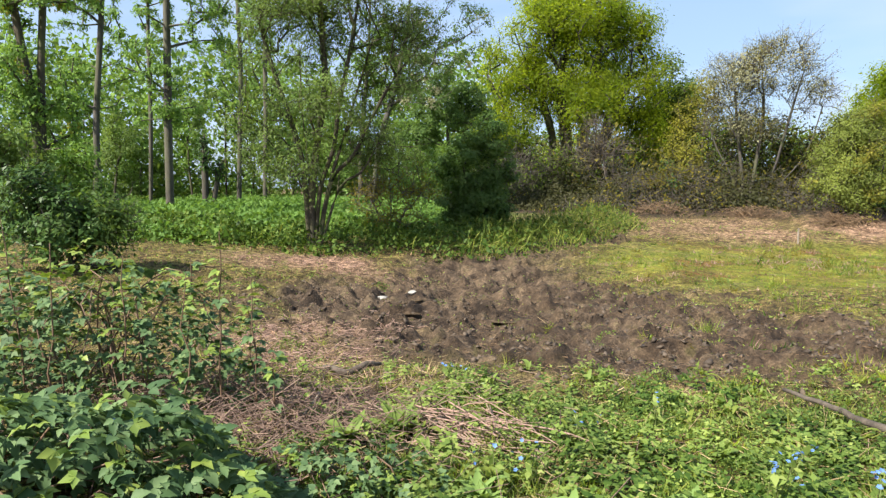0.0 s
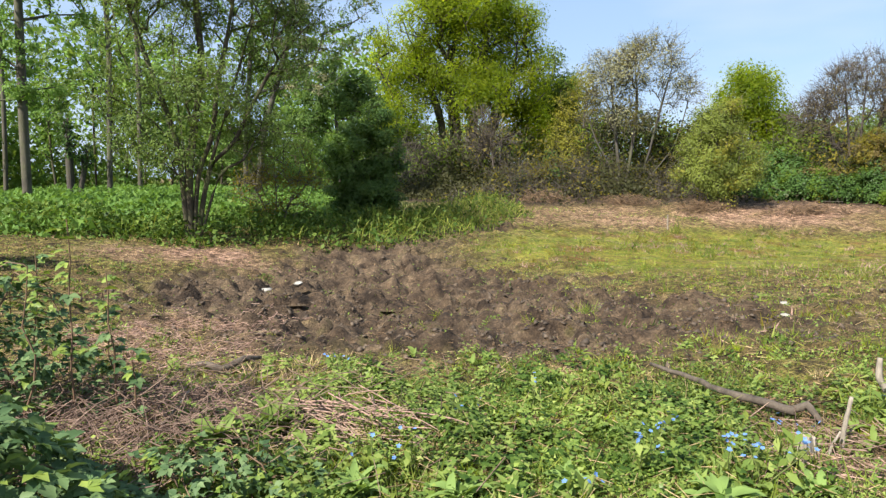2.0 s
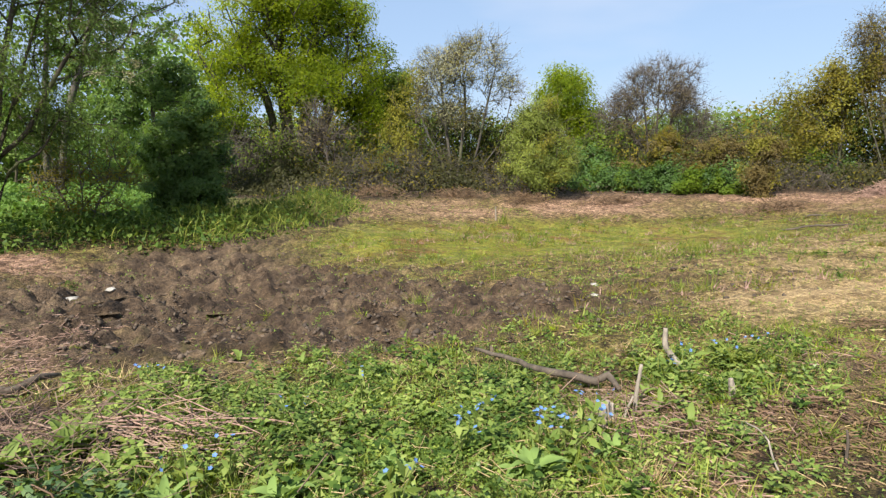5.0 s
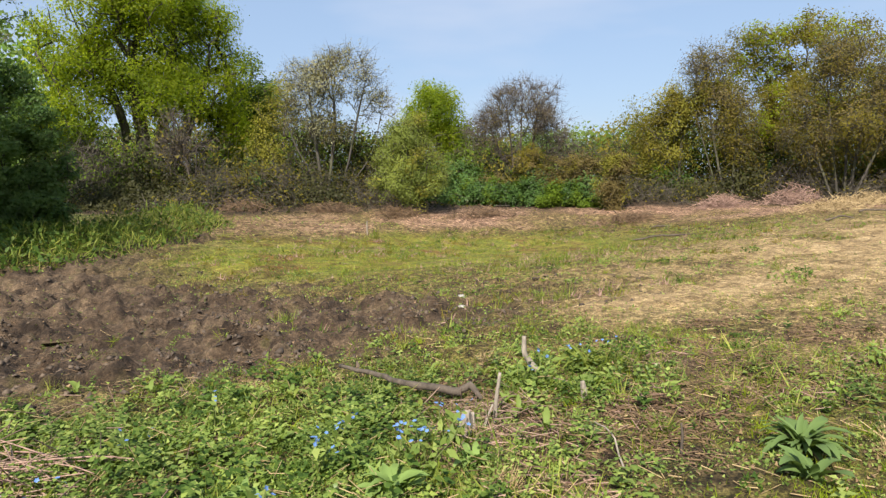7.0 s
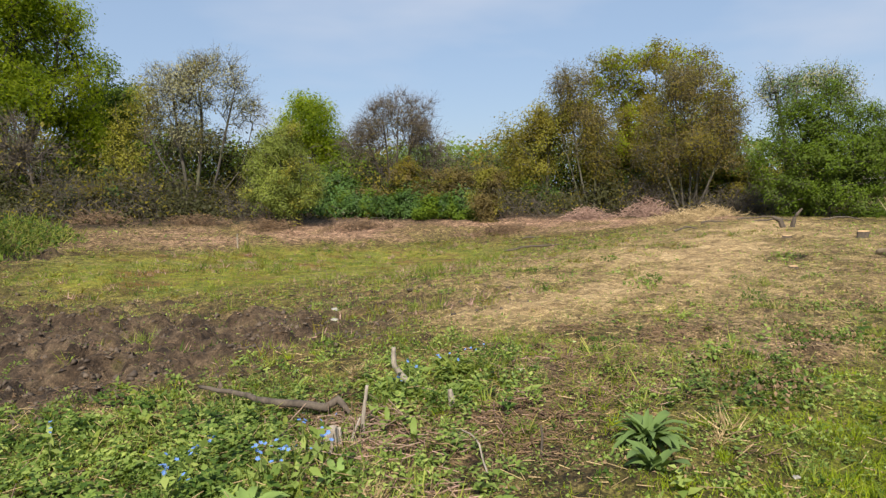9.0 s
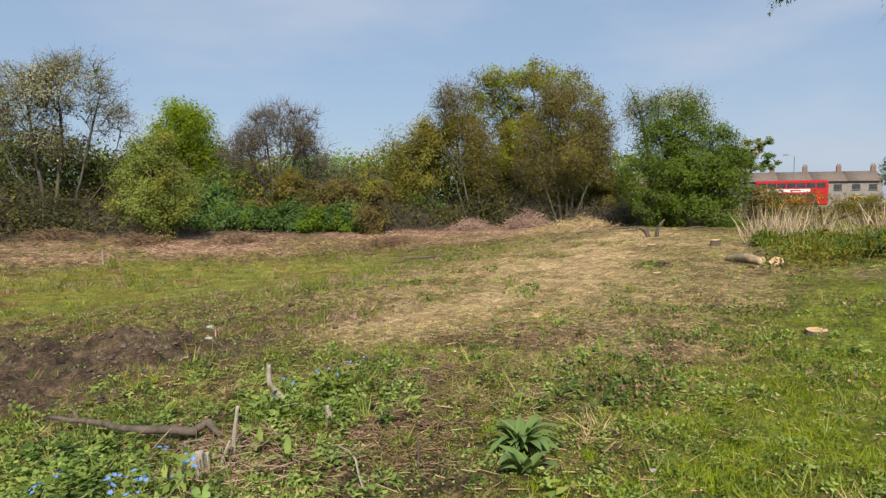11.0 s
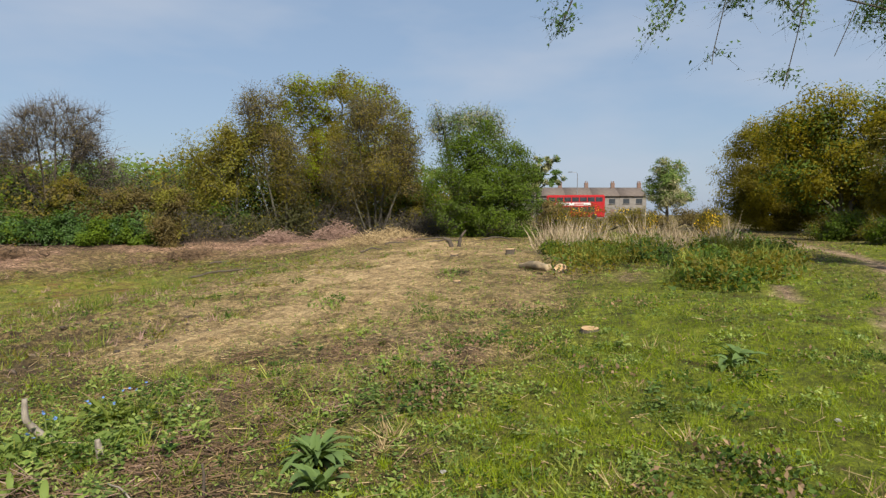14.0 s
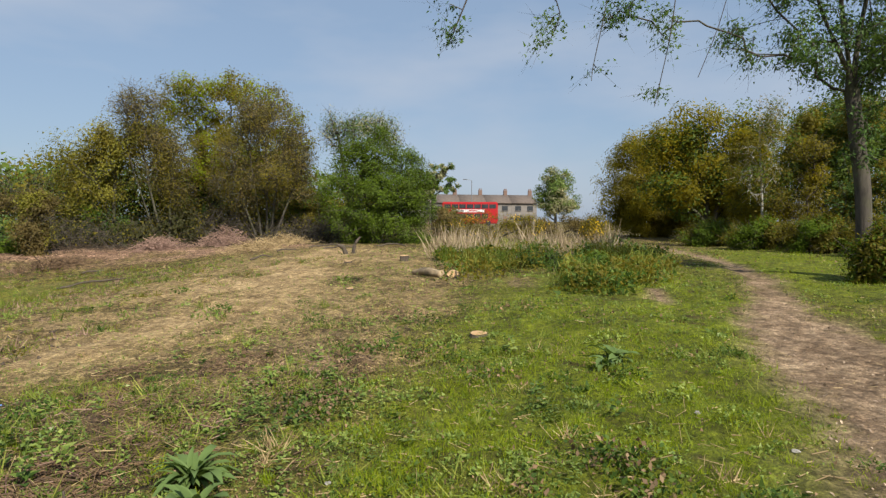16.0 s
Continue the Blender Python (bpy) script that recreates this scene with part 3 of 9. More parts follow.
CELLS = 430
steps = np.linspace(-1, 1, CELLS + 1)
lane = 3.6 * np.sinh(steps * math.asinh(700 / 3.6))
gx, gy = np.meshgrid(lane + 3.2, lane + 4.5, indexing="ij")
gz_zones = zones(gx, gy)
gz = height(gx, gy) + relief(gx, gy, gz_zones)
row = np.arange(CELLS)[:, None] * (CELLS + 1) + np.arange(CELLS)[None, :]
quads = np.stack([row, row + CELLS + 1, row + CELLS + 2, row + 1], -1).reshape(-1, 4)
gz = gz - 0.16 * np.clip(4 * gz_zones["mud"] - 1.2, 0, 1)
GROUND = ground_material()
ground_mesh = mesh_from("ground", np.stack([gx, gy, gz], -1).reshape(-1, 3), quads, GROUND, True)


def give_zones(me, z):
    for zone_name in ("mud", "moss", "hedge", "pink", "straw", "path", "bare", "wood", "lush"):
        me.attributes.new(zone_name, "FLOAT", "POINT").data.foreach_set("value", z[zone_name].ravel().astype(np.float32))


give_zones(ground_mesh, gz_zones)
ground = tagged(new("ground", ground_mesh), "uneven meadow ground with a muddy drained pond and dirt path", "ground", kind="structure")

# churned mud of the drained pond, a finer sheet let into the ground
mx, my = np.meshgrid(np.arange(-5.0, 6.6, 0.048), np.arange(4.6, 18.0, 0.055), indexing="ij")
mud_zones = zones(mx, my)
mz = height(mx, my) + relief(mx, my, mud_zones) - 0.10 * (1 - np.clip(5 * mud_zones["mud"] - 0.2, 0, 1))
row = np.arange(mx.shape[0] - 1)[:, None] * mx.shape[1] + np.arange(mx.shape[1] - 1)[None, :]
cells = np.stack([row, row + mx.shape[1], row + mx.shape[1] + 1, row + 1], -1)[(mud_zones["mud"] > 0.02)[:-1, :-1]].reshape(-1, 4)
used, cells = np.unique(cells, return_inverse=True)
mud_mesh = mesh_from("mud_bed", np.stack([mx, my, mz], -1).reshape(-1, 3)[used], cells.reshape(-1, 4), GROUND, True)
give_zones(mud_mesh, {k: v.ravel()[used] for k, v in mud_zones.items()})
tagged(new("mud_bed", mud_mesh), "churned brown mud of a drained pond", "ground", kind="structure")

# ---- low growth and litter ----


def scatter(rng, n, near, far, turn0, turn1, centre=(0.6, -0.5)):
    """Places on the ground round the standpoint, thinning outwards; turns in degrees from +y to the right."""
    r = near * (far / near) ** rng.random(n)
    a = np.radians(turn0 + (turn1 - turn0) * rng.random(n))
    return centre[0] + r * np.sin(a), centre[1] + r * np.cos(a), r


def stuff(name, v, f, mat, label, category):
    ob = new(name, mesh_from(name, v, f, mat))
    return tagged(ob, label, category, kind="stuff")


def keep(rng, x, y, r, chance):
    k = rng.random(len(x)) < chance
    x, y, r = x[k], y[k], r[k]
    return x, y, r, np.stack([x, y, ground_at(x, y)], -1)


def sticks(rng, at, length, width, lift=0.12, along=None):
    """Thin three-sided stems lying about."""
    n = len(at)
    a = rng.random(n) * 2 * math.pi if along is None else along + 0.35 * rng.standard_normal(n)
    ln = length * (0.4 + 0.9 * rng.random(n))
    d = np.stack([np.cos(a), np.sin(a), lift * rng.standard_normal(n)], -1)
    d = unit(d)
    side = unit(np.cross(d, np.array([0, 0, 1.0])))
    up = np.cross(side, d)
    w = (width * (0.6 + 0.8 * rng.random(n)))[:, None]
    ends = []
    for e in (-0.5, 0.5):
        c = at + d * (e * ln)[:, None] + np.array([0, 0, 0.006])
        ends += [c + side * w * 0.5, c - side * w * 0.5, c + up * w]
    v = np.stack(ends, 1).reshape(-1, 3)
    o = np.arange(n)[:, None] * 6
    f = np.concatenate([o + np.array(q) for q in ([0, 1, 4, 3], [1, 2, 5, 4], [2, 0, 3, 5])])
    return v, f


def clumps(rng, cx, cy, rad, tall, per, size, aspect, upright, flat, foot=False):
    """Domes of leaves, or with foot tufts of blades, at places; each has its own width and height."""
    k = np.repeat(np.arange(len(cx)), per)
    n = len(k)
    a, q = rng.random(n) * 2 * math.pi, np.sqrt(rng.random(n))
    ox, oy = np.cos(a), np.sin(a)
    x, y = cx[k] + rad[k] * q * ox, cy[k] + rad[k] * q * oy
    dome = np.sqrt(np.clip(1 - 0.9 * q * q, 0, 1))
    z = ground_at(x, y) - 0.01 + (0 if foot else tall[k] * dome * rng.random(n) ** 0.6)
    aim = np.stack([0.9 * q * ox, 0.9 * q * oy, np.full(n, upright)], -1)
    long = tall[k] * (0.5 + 0.5 * dome) if foot else size[k]
    return leaf_chips(rng, np.stack([x, y, z], -1), long, aim, aspect, flat)


rng = np.random.default_rng(7)
x, y, r = scatter(rng, 700000, 1.6, 30, 4, 128)
z = zones(x, y)
green = (1 - z["path"]) * (1 - z["mud"]) * (1 - 0.95 * z["pink"]) * (1 - 0.93 * z["straw"]) * (1 - 0.9 * z["moss"]) * (1 - z["bare"]) * (1 - z["hedge"])
x, y, r, at = keep(rng, x, y, r, green * (0.38 + 0.62 * z["lush"]) * np.clip(3.2 * fbm(x, y, 0.7, 71) - 1.05, 0.04, 1) * 0.85)
stuff("short_grass", *leaf_chips(rng, at, (0.028 + 0.0013 * r) * (0.6 + 1.1 * vnoise(x, y, 0.35, 73)), np.array([0, 0, 1.0]), 0.075, 0.0), L_GRASS, "short bright green grass over the meadow", "grass")

x, y, r = scatter(rng, 90000, 1.6, 26, -40, 110)
z = zones(x, y)
tuft = np.clip(4.0 * fbm(x, y, 0.8, 81) - 2.1, 0, 1) * (1 - z["path"]) * (1 - z["mud"]) * (1 - z["moss"]) * (1 - z["straw"])
long_at = np.maximum.reduce([tuft * (0.3 + blob(x, y, 3.0, 2.6, 3.0, 1.8)), blob(x, y, 4.1, 3.2, 0.6, 0.5), blob(x, y, 5.6, 1.9, 1.0, 0.35)])
x, y, r, at = keep(rng, x, y, r, long_at)
stuff("long_grass", *leaf_chips(rng, at, 0.13, np.array([0, 0, 1.0]), 0.045, 0.0), L_LONG, "tufts of longer rough grass in the meadow", "grass")


def open_meadow(x, y):
    """Where low plants stand in clumps: off the path, the mud, the litter and the pond bed."""
    z = zones(x, y)
    return (1 - z["path"]) * (1 - 0.86 * z["mud"]) * (1 - 0.8 * z["pink"]) * (1 - 0.97 * z["moss"]) * (1 - 0.9 * z["straw"]) * (1 - z["hedge"]) * (1 - 0.9 * z["bare"])


def clump_spots(count, near, far, chance, low, high, seed):
    """Places, widths and distances for clumps; they gather where the noise is high."""
    r2 = np.random.default_rng(seed)
    x, y, r = scatter(r2, count, near, far, -38, 118)
    gather = np.clip(3.4 * fbm(x, y, 0.9, seed) - 1.2, 0.05, 1)
    k = r2.random(count) < open_meadow(x, y) * gather * chance(x, y)
    return r2, x[k], y[k], (low + (high - low) * r2.random(k.sum()) ** 2) * (0.8 + 0.05 * r[k]), r[k]


def weedy(x, y):
    return np.maximum(blob(x, y, 1.0, 3.0, 2.6, 1.8, 0.4), 0.2)


for seed, count, mat, rise, leaf, label in ((901, 3600, L_NETTLE, 0.55, 0.030, "low dark green weeds in clumps on the meadow"), (902, 5600, L_WEED, 0.6, 0.030, "low bright green weeds in clumps on the meadow"), (903, 2200, L_YOUNG, 0.5, 0.026, "low yellow-green weeds in clumps on the meadow")):
    r2, cx, cy, rad, far = clump_spots(count, 1.5, 13, weedy, 0.05, 0.19, seed)
    per = np.clip(rad * 900 / (0.7 + 0.12 * far), 18, 130).astype(int)
    stuff("low_weeds", *clumps(r2, cx, cy, rad, rad * rise * (0.4 + r2.random(len(cx))), per, 0.82 * leaf * (0.55 + 0.7 * r2.random(len(cx))) * (0.8 + 0.06 * far), 0.5, 0.25, 0.5), mat, label, "weeds")
for seed, count, mat, label, tall in ((911, 3400, L_GRASS, "tufts of bright green grass on the meadow", 0.06), (912, 2000, L_LONG, "tufts of blue-green rough grass on the meadow", 0.09), (913, 350, S_STRAW, "tufts of dead tan grass on the meadow", 0.09)):
    r2, cx, cy, rad, far = clump_spots(count, 1.5, 16, lambda x, y: 0.75 + 0 * x, 0.03, 0.11, seed)
    per = np.clip(70 / (0.6 + 0.12 * far), 16, 60).astype(int)
    stuff("grass_tufts", *clumps(r2, cx, cy, rad, tall * (0.5 + r2.random(len(cx))), per, rad, 0.05, 0.9, 0.0, True), mat, label, "grass")

x, y, r = scatter(rng, 260000, 1.8, 22, -38, 124)
z = zones(x, y)
x, y, r, at = keep(rng, x, y, r, (1 - z["path"]) * (1 - 0.75 * z["mud"]) * (1 - z["wood"]) * (1 - 0.9 * z["straw"]) * (1 - 0.9 * z["pink"]) * (1 - 0.8 * z["moss"]) * (1 - 0.6 * z["lush"]) * np.clip(3.0 * fbm(x, y, 0.6, 96) - 0.95, 0.06, 0.9))
at[:, 2] += 0.012 * rng.random(len(at))
k = rng.random(len(at))
stuff("dead_leaf_litter", *leaf_chips(rng, at[k < 0.3], (0.011 + 0.0022 * r)[k < 0.3], None, 0.6, 0.8), L_DEAD, "brown dead leaf scraps over the meadow", "leaf litter")
stuff("clover", *leaf_chips(rng, at[k >= 0.3], (0.010 + 0.0018 * r)[k >= 0.3], np.array([0, 0, 0.3]), 0.7, 0.6), L_WEED, "tiny clover and moss leaves over the meadow", "weeds")

# brown patches of trodden dead stems near the standpoint
n = 16000
x, y = 2.2 + 5.0 * rng.random(n), 0.6 + 3.2 * rng.random(n)
x, y, r, at = keep(rng, x, y, x, np.clip(6 * fbm(x, y, 0.8, 99) - 3.1, 0, 1))
at[:, 2] += 0.02 * rng.random(len(at))
stuff("dead_stem_patches", *sticks(rng, at, 0.09, 0.005, 0.3), S_ROOT, "brown trodden dead stems in the grass", "dry litter")

x, y = 2.5 + 13.5 * rng.random(60000), 9.5 + 8.5 * rng.random(60000)
z = zones(x, y)
x, y, r, at = keep(rng, x, y, x, z["moss"] * np.clip(4 * fbm(x, y, 1.6, 97) - 1.8, 0.04, 0.8))
k = vnoise(x, y, 0.9, 98) + 0.3 * rng.random(len(at))
stuff("pond_moss", *leaf_chips(rng, at[k < 0.75], 0.024, np.array([0, 0, 0.9]), 0.3, 0.5), L_GRASS, "yellow-green mossy growth on the drained pond bed", "moss")
stuff("pond_grass", *leaf_chips(rng, at[k >= 0.75], 0.05, np.array([0, 0, 0.9]), 0.12, 0.1), L_LONG, "fine green grass on the drained pond bed", "grass")

r2 = np.random.default_rng(921)
cx, cy = 2.5 + 15.5 * r2.random(5200), 5.2 + 12.5 * r2.random(5200)
z = zones(cx, cy)
k = r2.random(5200) < np.clip(4.5 * fbm(cx, cy * 2.2, 1.8, 922) - 2.0, 0.05, 1) * (1 - 0.65 * z["mud"]) * (1 - z["hedge"]) * (1 - 0.8 * z["pink"]) * (1 - 0.7 * z["straw"])
cx, cy = cx[k], cy[k]
tint = r2.random(len(cx))
for mat, sel, label in ((L_LONG, tint < 0.45, "small tufts of rough grass over the pond bed"), (L_NETTLE, (tint >= 0.45) & (tint < 0.6), "small dark weeds over the pond bed"), (S_PINK, (tint >= 0.6) & (tint < 0.78), "small tufts of dead brown stems over the pond bed"), (L_OLIVE, tint >= 0.78, "small tufts of olive grass over the pond bed")):
    m = sel.sum()
    stuff("pond_tufts", *clumps(r2, cx[sel], cy[sel], 0.05 + 0.12 * r2.random(m), 0.05 + 0.09 * r2.random(m), np.full(m, 22), np.full(m, 0.1), 0.10, 0.9, 0.0, True), mat, label, "grass")

x, y, r = scatter(rng, 260000, 1.8, 32, -42, 118)
z = zones(x, y)
x, y, r, at = keep(rng, x, y, r, z["pink"] ** 1.6 * 0.9 * np.where((x > 2) & (y < 4.5), 0.35, 1))
at[:, 2] += 0.05 * rng.random(len(at))
stuff("bracken_litter", *sticks(rng, at, 0.10, 0.0045, 0.25), S_PINK, "matted pinkish-brown dry bracken and reed stalks", "dry litter")

x, y, r = scatter(rng, 120000, 3.0, 30, 20, 118)
z = zones(x, y)
x, y, r, at = keep(rng, x, y, r, z["straw"] * 0.32 + 0.012 * (1 - z["mud"]))
stuff("straw_litter", *sticks(rng, at, 0.09, 0.0045, 0.2), S_STRAW, "pale dry straw strewn over the clearing", "dry litter")

x, y, r = scatter(rng, 60000, 3.5, 22, -42, 75)
z = zones(x, y)
x, y, r, at = keep(rng, x, y, r, z["mud"] * 0.4)
stuff("mud_straw", *sticks(rng, at, 0.08, 0.004, 0.2), S_ROOT, "bits of straw and root trodden into the mud", "dry litter")


def clods(rng, at, size):
    """Lumps of earth with six uneven corners."""
    n = len(at)
    base = np.array([[1, 0, 0], [0, 1, 0], [-1, 0, 0], [0, -1, 0], [0, 0, 0.8], [0, 0, -0.4]], float)
    s = size * (0.35 + 1.1 * rng.random(n) ** 2.0)[:, None, None]
    v = base[None] * (0.6 + 0.8 * rng.random((n, 6, 1))) * s + 0.35 * s * rng.standard_normal((n, 6, 3)) + at[:, None]
    o = np.arange(n)[:, None] * 6
    tri = [[0, 1, 4], [1, 2, 4], [2, 3, 4], [3, 0, 4], [1, 0, 5], [2, 1, 5], [3, 2, 5], [0, 3, 5]]
    return v.reshape(-1, 3), np.concatenate([o + np.array(q) for q in tri])


x, y, r = scatter(rng, 60000, 3.5, 20, -42, 80)
z = zones(x, y)
x, y, r, at = keep(rng, x, y, r, z["mud"] * np.clip(3 * vnoise(x, y, 0.6, 33) - 0.8, 0, 1))
stuff("mud_clods", *clods(rng, at[::2], 0.03), S_MUD, "dark lumps of churned mud in the drained pond", "mud")

x, y, r = scatter(rng, 30000, 2.0, 26, 75, 128)
z = zones(x, y)
x, y, r, at = keep(rng, x, y, r, z["path"] * 0.28 + 0.2 * z["bare"])
v, f = leaf_cards(rng, at + np.array([0, 0, 0.006]), 0.024, None, 0.6, 0.93)
stuff("path_chips", v, f, S_CHIP, "pale wood chips and dry leaves on the path", "wood chips")

# woodland floor and the green bank
x, y, r = scatter(rng, 150000, 11, 48, -42, -4)
z = zones(x, y)
x, y, r, at = keep(rng, x, y, r, z["wood"] * np.clip(2.4 * fbm(x, y, 2.5, 101) - 0.4, 0.1, 1))
at[:, 2] += rng.random(len(at)) * (0.1 + 0.75 * fbm(x, y, 1.8, 103) ** 1.5)
stuff("woodland_floor_plants", *leaf_chips(rng, at, 0.115, np.array([0, 0, 0.3]), 0.7, 0.5), L_FLOOR, "bright green leafy plants covering the woodland floor", "undergrowth")

x = -8 + 13.5 * rng.random(90000)
y = 12.5 + 9 * rng.random(90000)
BANK_LINE, BANK_HALF = [(-7.5, 15.4), (-3.5, 14.4), (0.0, 15.4), (2.2, 17.2), (3.8, 19.6)], [1.5, 1.4, 1.25, 1.2, 1.2]
bank = band(x, y, BANK_LINE, BANK_HALF, 0.3) * np.clip(2.6 * fbm(x, y, 1.5, 111) - 0.5, 0.15, 1)
x, y, r, at = keep(rng, x, y, x, bank)
lift = rng.random(len(at)) * (0.2 + 0.6 * fbm(x, y, 1.2, 121)) * np.clip(1.4 * band(x, y, BANK_LINE, BANK_HALF, 0.6) - 0.2, 0.1, 1)
at[:, 2] += lift
half = rng.random(len(at)) < np.clip((x + 2) / 5, 0.15, 0.75)
stuff("bank_grass", *leaf_cards(rng, at[half] - np.array([0, 0, 0.1]), 0.22, np.array([0.2, 0, 1.0]), 0.07, 0.0), L_LONG, "long grass on the green bank", "grass")
stuff("bank_nettles", *leaf_cards(rng, at[~half], 0.10, np.array([0, 0, -0.1]), 0.6, 0.6), L_NETTLE, "dark green nettles and brambles on the bank", "undergrowth")

# rough herbage between the clearing and the path
n = 60000
x, y = 11.0 + 11.0 * rng.random(n), -3.0 + 6.2 * rng.random(n)
rough = np.maximum.reduce([band(x, y, [(11.6, -1.1), (13.2, -1.6), (15.5, -2.0), (18.5, -2.2)], [0.6, 0.9, 1.0, 1.1]), band(x, y, [(13.2, 1.2), (15.5, 0.9), (20.5, 1.6)], [0.5, 1.1, 1.6])])
x, y, r, at = keep(rng, x, y, x, rough * np.clip(3 * fbm(x, y, 1.0, 131) - 0.8, 0.05, 1))
at[:, 2] += rng.random(len(at)) * (0.1 + 0.6 * fbm(x, y, 0.8, 133) ** 1.5)
k = vnoise(x, y, 0.7, 135) + 0.5 * rng.random(len(at))
stuff("rough_herbage", *leaf_chips(rng, at[k < 0.62], 0.075, np.array([0, 0, 0.2]), 0.55, 0.5), L_NETTLE, "dark nettles and bramble beside the path", "undergrowth")
stuff("rough_herbage", *leaf_chips(rng, at[(k >= 0.62) & (k < 0.95)], 0.075, np.array([0, 0, 0.3]), 0.5, 0.4), L_OLIVE, "olive-green rough herbage beside the path", "undergrowth")
stuff("rough_herbage", *leaf_chips(rng, at[k >= 0.95], 0.16, np.array([0, 0, 1.2]), 0.07, 0.0), L_LONG, "long rough grass beside the path", "grass")

# scrub that fills the hedge's foot
HEDGE_LINE = [(1.5, 28.5), (4.5, 26.0), (8.0, 25.0), (12.0, 25.0), (17.0, 23.6), (21.5, 20.8), (25.3, 17.0), (28.2, 12.0), (29.0, 7.5)]
n = 52000
s = rng.random(n) * (len(HEDGE_LINE) - 1)
i = s.astype(int)
line = np.array(HEDGE_LINE)
p = line[i] + (line[i + 1] - line[i]) * (s - i)[:, None]
x, y = p[:, 0] + 1.1 * rng.standard_normal(n), p[:, 1] + 1.1 * rng.standard_normal(n)
top = np.clip(3.6 * fbm(x, y, 2.4, 165) - 0.5, 0.25, 2.0) * np.exp(-((x - p[:, 0]) ** 2 + (y - p[:, 1]) ** 2) / 5.0)
at = np.stack([x, y, ground_at(x, y) + top * rng.random(n) ** 0.7], -1)
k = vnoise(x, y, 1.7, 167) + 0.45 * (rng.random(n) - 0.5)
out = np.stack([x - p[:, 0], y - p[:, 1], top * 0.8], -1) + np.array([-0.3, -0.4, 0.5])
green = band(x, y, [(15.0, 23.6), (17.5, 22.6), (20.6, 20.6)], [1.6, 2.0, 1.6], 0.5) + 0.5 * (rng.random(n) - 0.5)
# the darkest scrub has the overhang's shade put into its leaf colour
for mat, sel, label in ((L_DARK, green > 0.5, "dark green brambles at the hedge's foot"), (L_SHADE_SCRUB, (green <= 0.5) & (k < 0.5), "dull dark scrub and ivy at the hedge's foot"), (L_OLIVE, (green <= 0.5) & (k >= 0.5) & (k < 0.58), "olive scrub at the hedge's foot")):
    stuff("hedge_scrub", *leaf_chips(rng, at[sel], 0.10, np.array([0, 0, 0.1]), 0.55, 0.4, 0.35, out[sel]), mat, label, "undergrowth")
b = at[(green <= 0.5) & (k >= 0.58)]
stuff("hedge_scrub", *sticks(rng, b[:10000], 0.5, 0.011, 1.2), S_TANGLE, "tangled brown dead stems at the hedge's foot", "undergrowth")

# taller scrub behind it
n = 62000
s = rng.random(n) * (len(HEDGE_LINE) - 1)
i = s.astype(int)
p = line[i] + (line[i + 1] - line[i]) * (s - i)[:, None]
p = p + unit(p - np.array([6.0, 4.0])) * 4.2
x, y = p[:, 0] + 0.9 * rng.standard_normal(n), p[:, 1] + 0.9 * rng.standard_normal(n)
top = 1.5 + np.clip(6.0 * fbm(x, y, 3.2, 175) - 1.5, 0.0, 2.6)
up = top * rng.random(n) ** 0.7
at = np.stack([x, y, height(x, y) + up], -1)
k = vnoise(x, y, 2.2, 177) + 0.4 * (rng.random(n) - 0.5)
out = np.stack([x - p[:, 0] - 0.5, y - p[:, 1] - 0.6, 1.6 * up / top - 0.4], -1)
# the middle share takes the same shade-darkened leaf colour
for mat, sel, label in ((L_OLIVE, k < 0.28, "olive-green thicket filling the back of the hedge"), (L_SHADE_SCRUB, (k >= 0.28) & (k < 0.58), "dull dark thicket filling the back of the hedge"), (L_HAW, (k >= 0.58) & (k < 0.74), "green thicket filling the back of the hedge")):
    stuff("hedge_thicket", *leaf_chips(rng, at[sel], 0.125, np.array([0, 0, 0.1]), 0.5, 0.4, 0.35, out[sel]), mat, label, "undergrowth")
stuff("hedge_thicket", *sticks(rng, at[k >= 0.74][:9000], 0.8, 0.014, 1.5), S_TANGLE, "tangled bare brown stems in the back of the hedge", "undergrowth")

# the low line of woods far behind the hedge
n = 46000
a, d = np.radians(-2 + 76 * rng.random(n)), 52 + 10 * rng.random(n)
x, y = d * np.sin(a), d * np.cos(a)
top = 3.4 + 3.4 * fbm(x, y, 6.0, 163)
up = top * rng.random(n) ** 0.75
at = np.stack([x, y, height(x, y) + up], -1)
k = vnoise(x, y, 4.0, 164) + 0.3 * rng.random(n)
out = np.stack([-np.sin(a), -np.cos(a), 1.2 * up / top], -1)
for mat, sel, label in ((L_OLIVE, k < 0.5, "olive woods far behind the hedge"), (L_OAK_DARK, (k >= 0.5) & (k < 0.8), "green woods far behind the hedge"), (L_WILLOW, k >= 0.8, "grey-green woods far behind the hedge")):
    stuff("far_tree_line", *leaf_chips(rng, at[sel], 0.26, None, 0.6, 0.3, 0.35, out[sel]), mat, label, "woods")

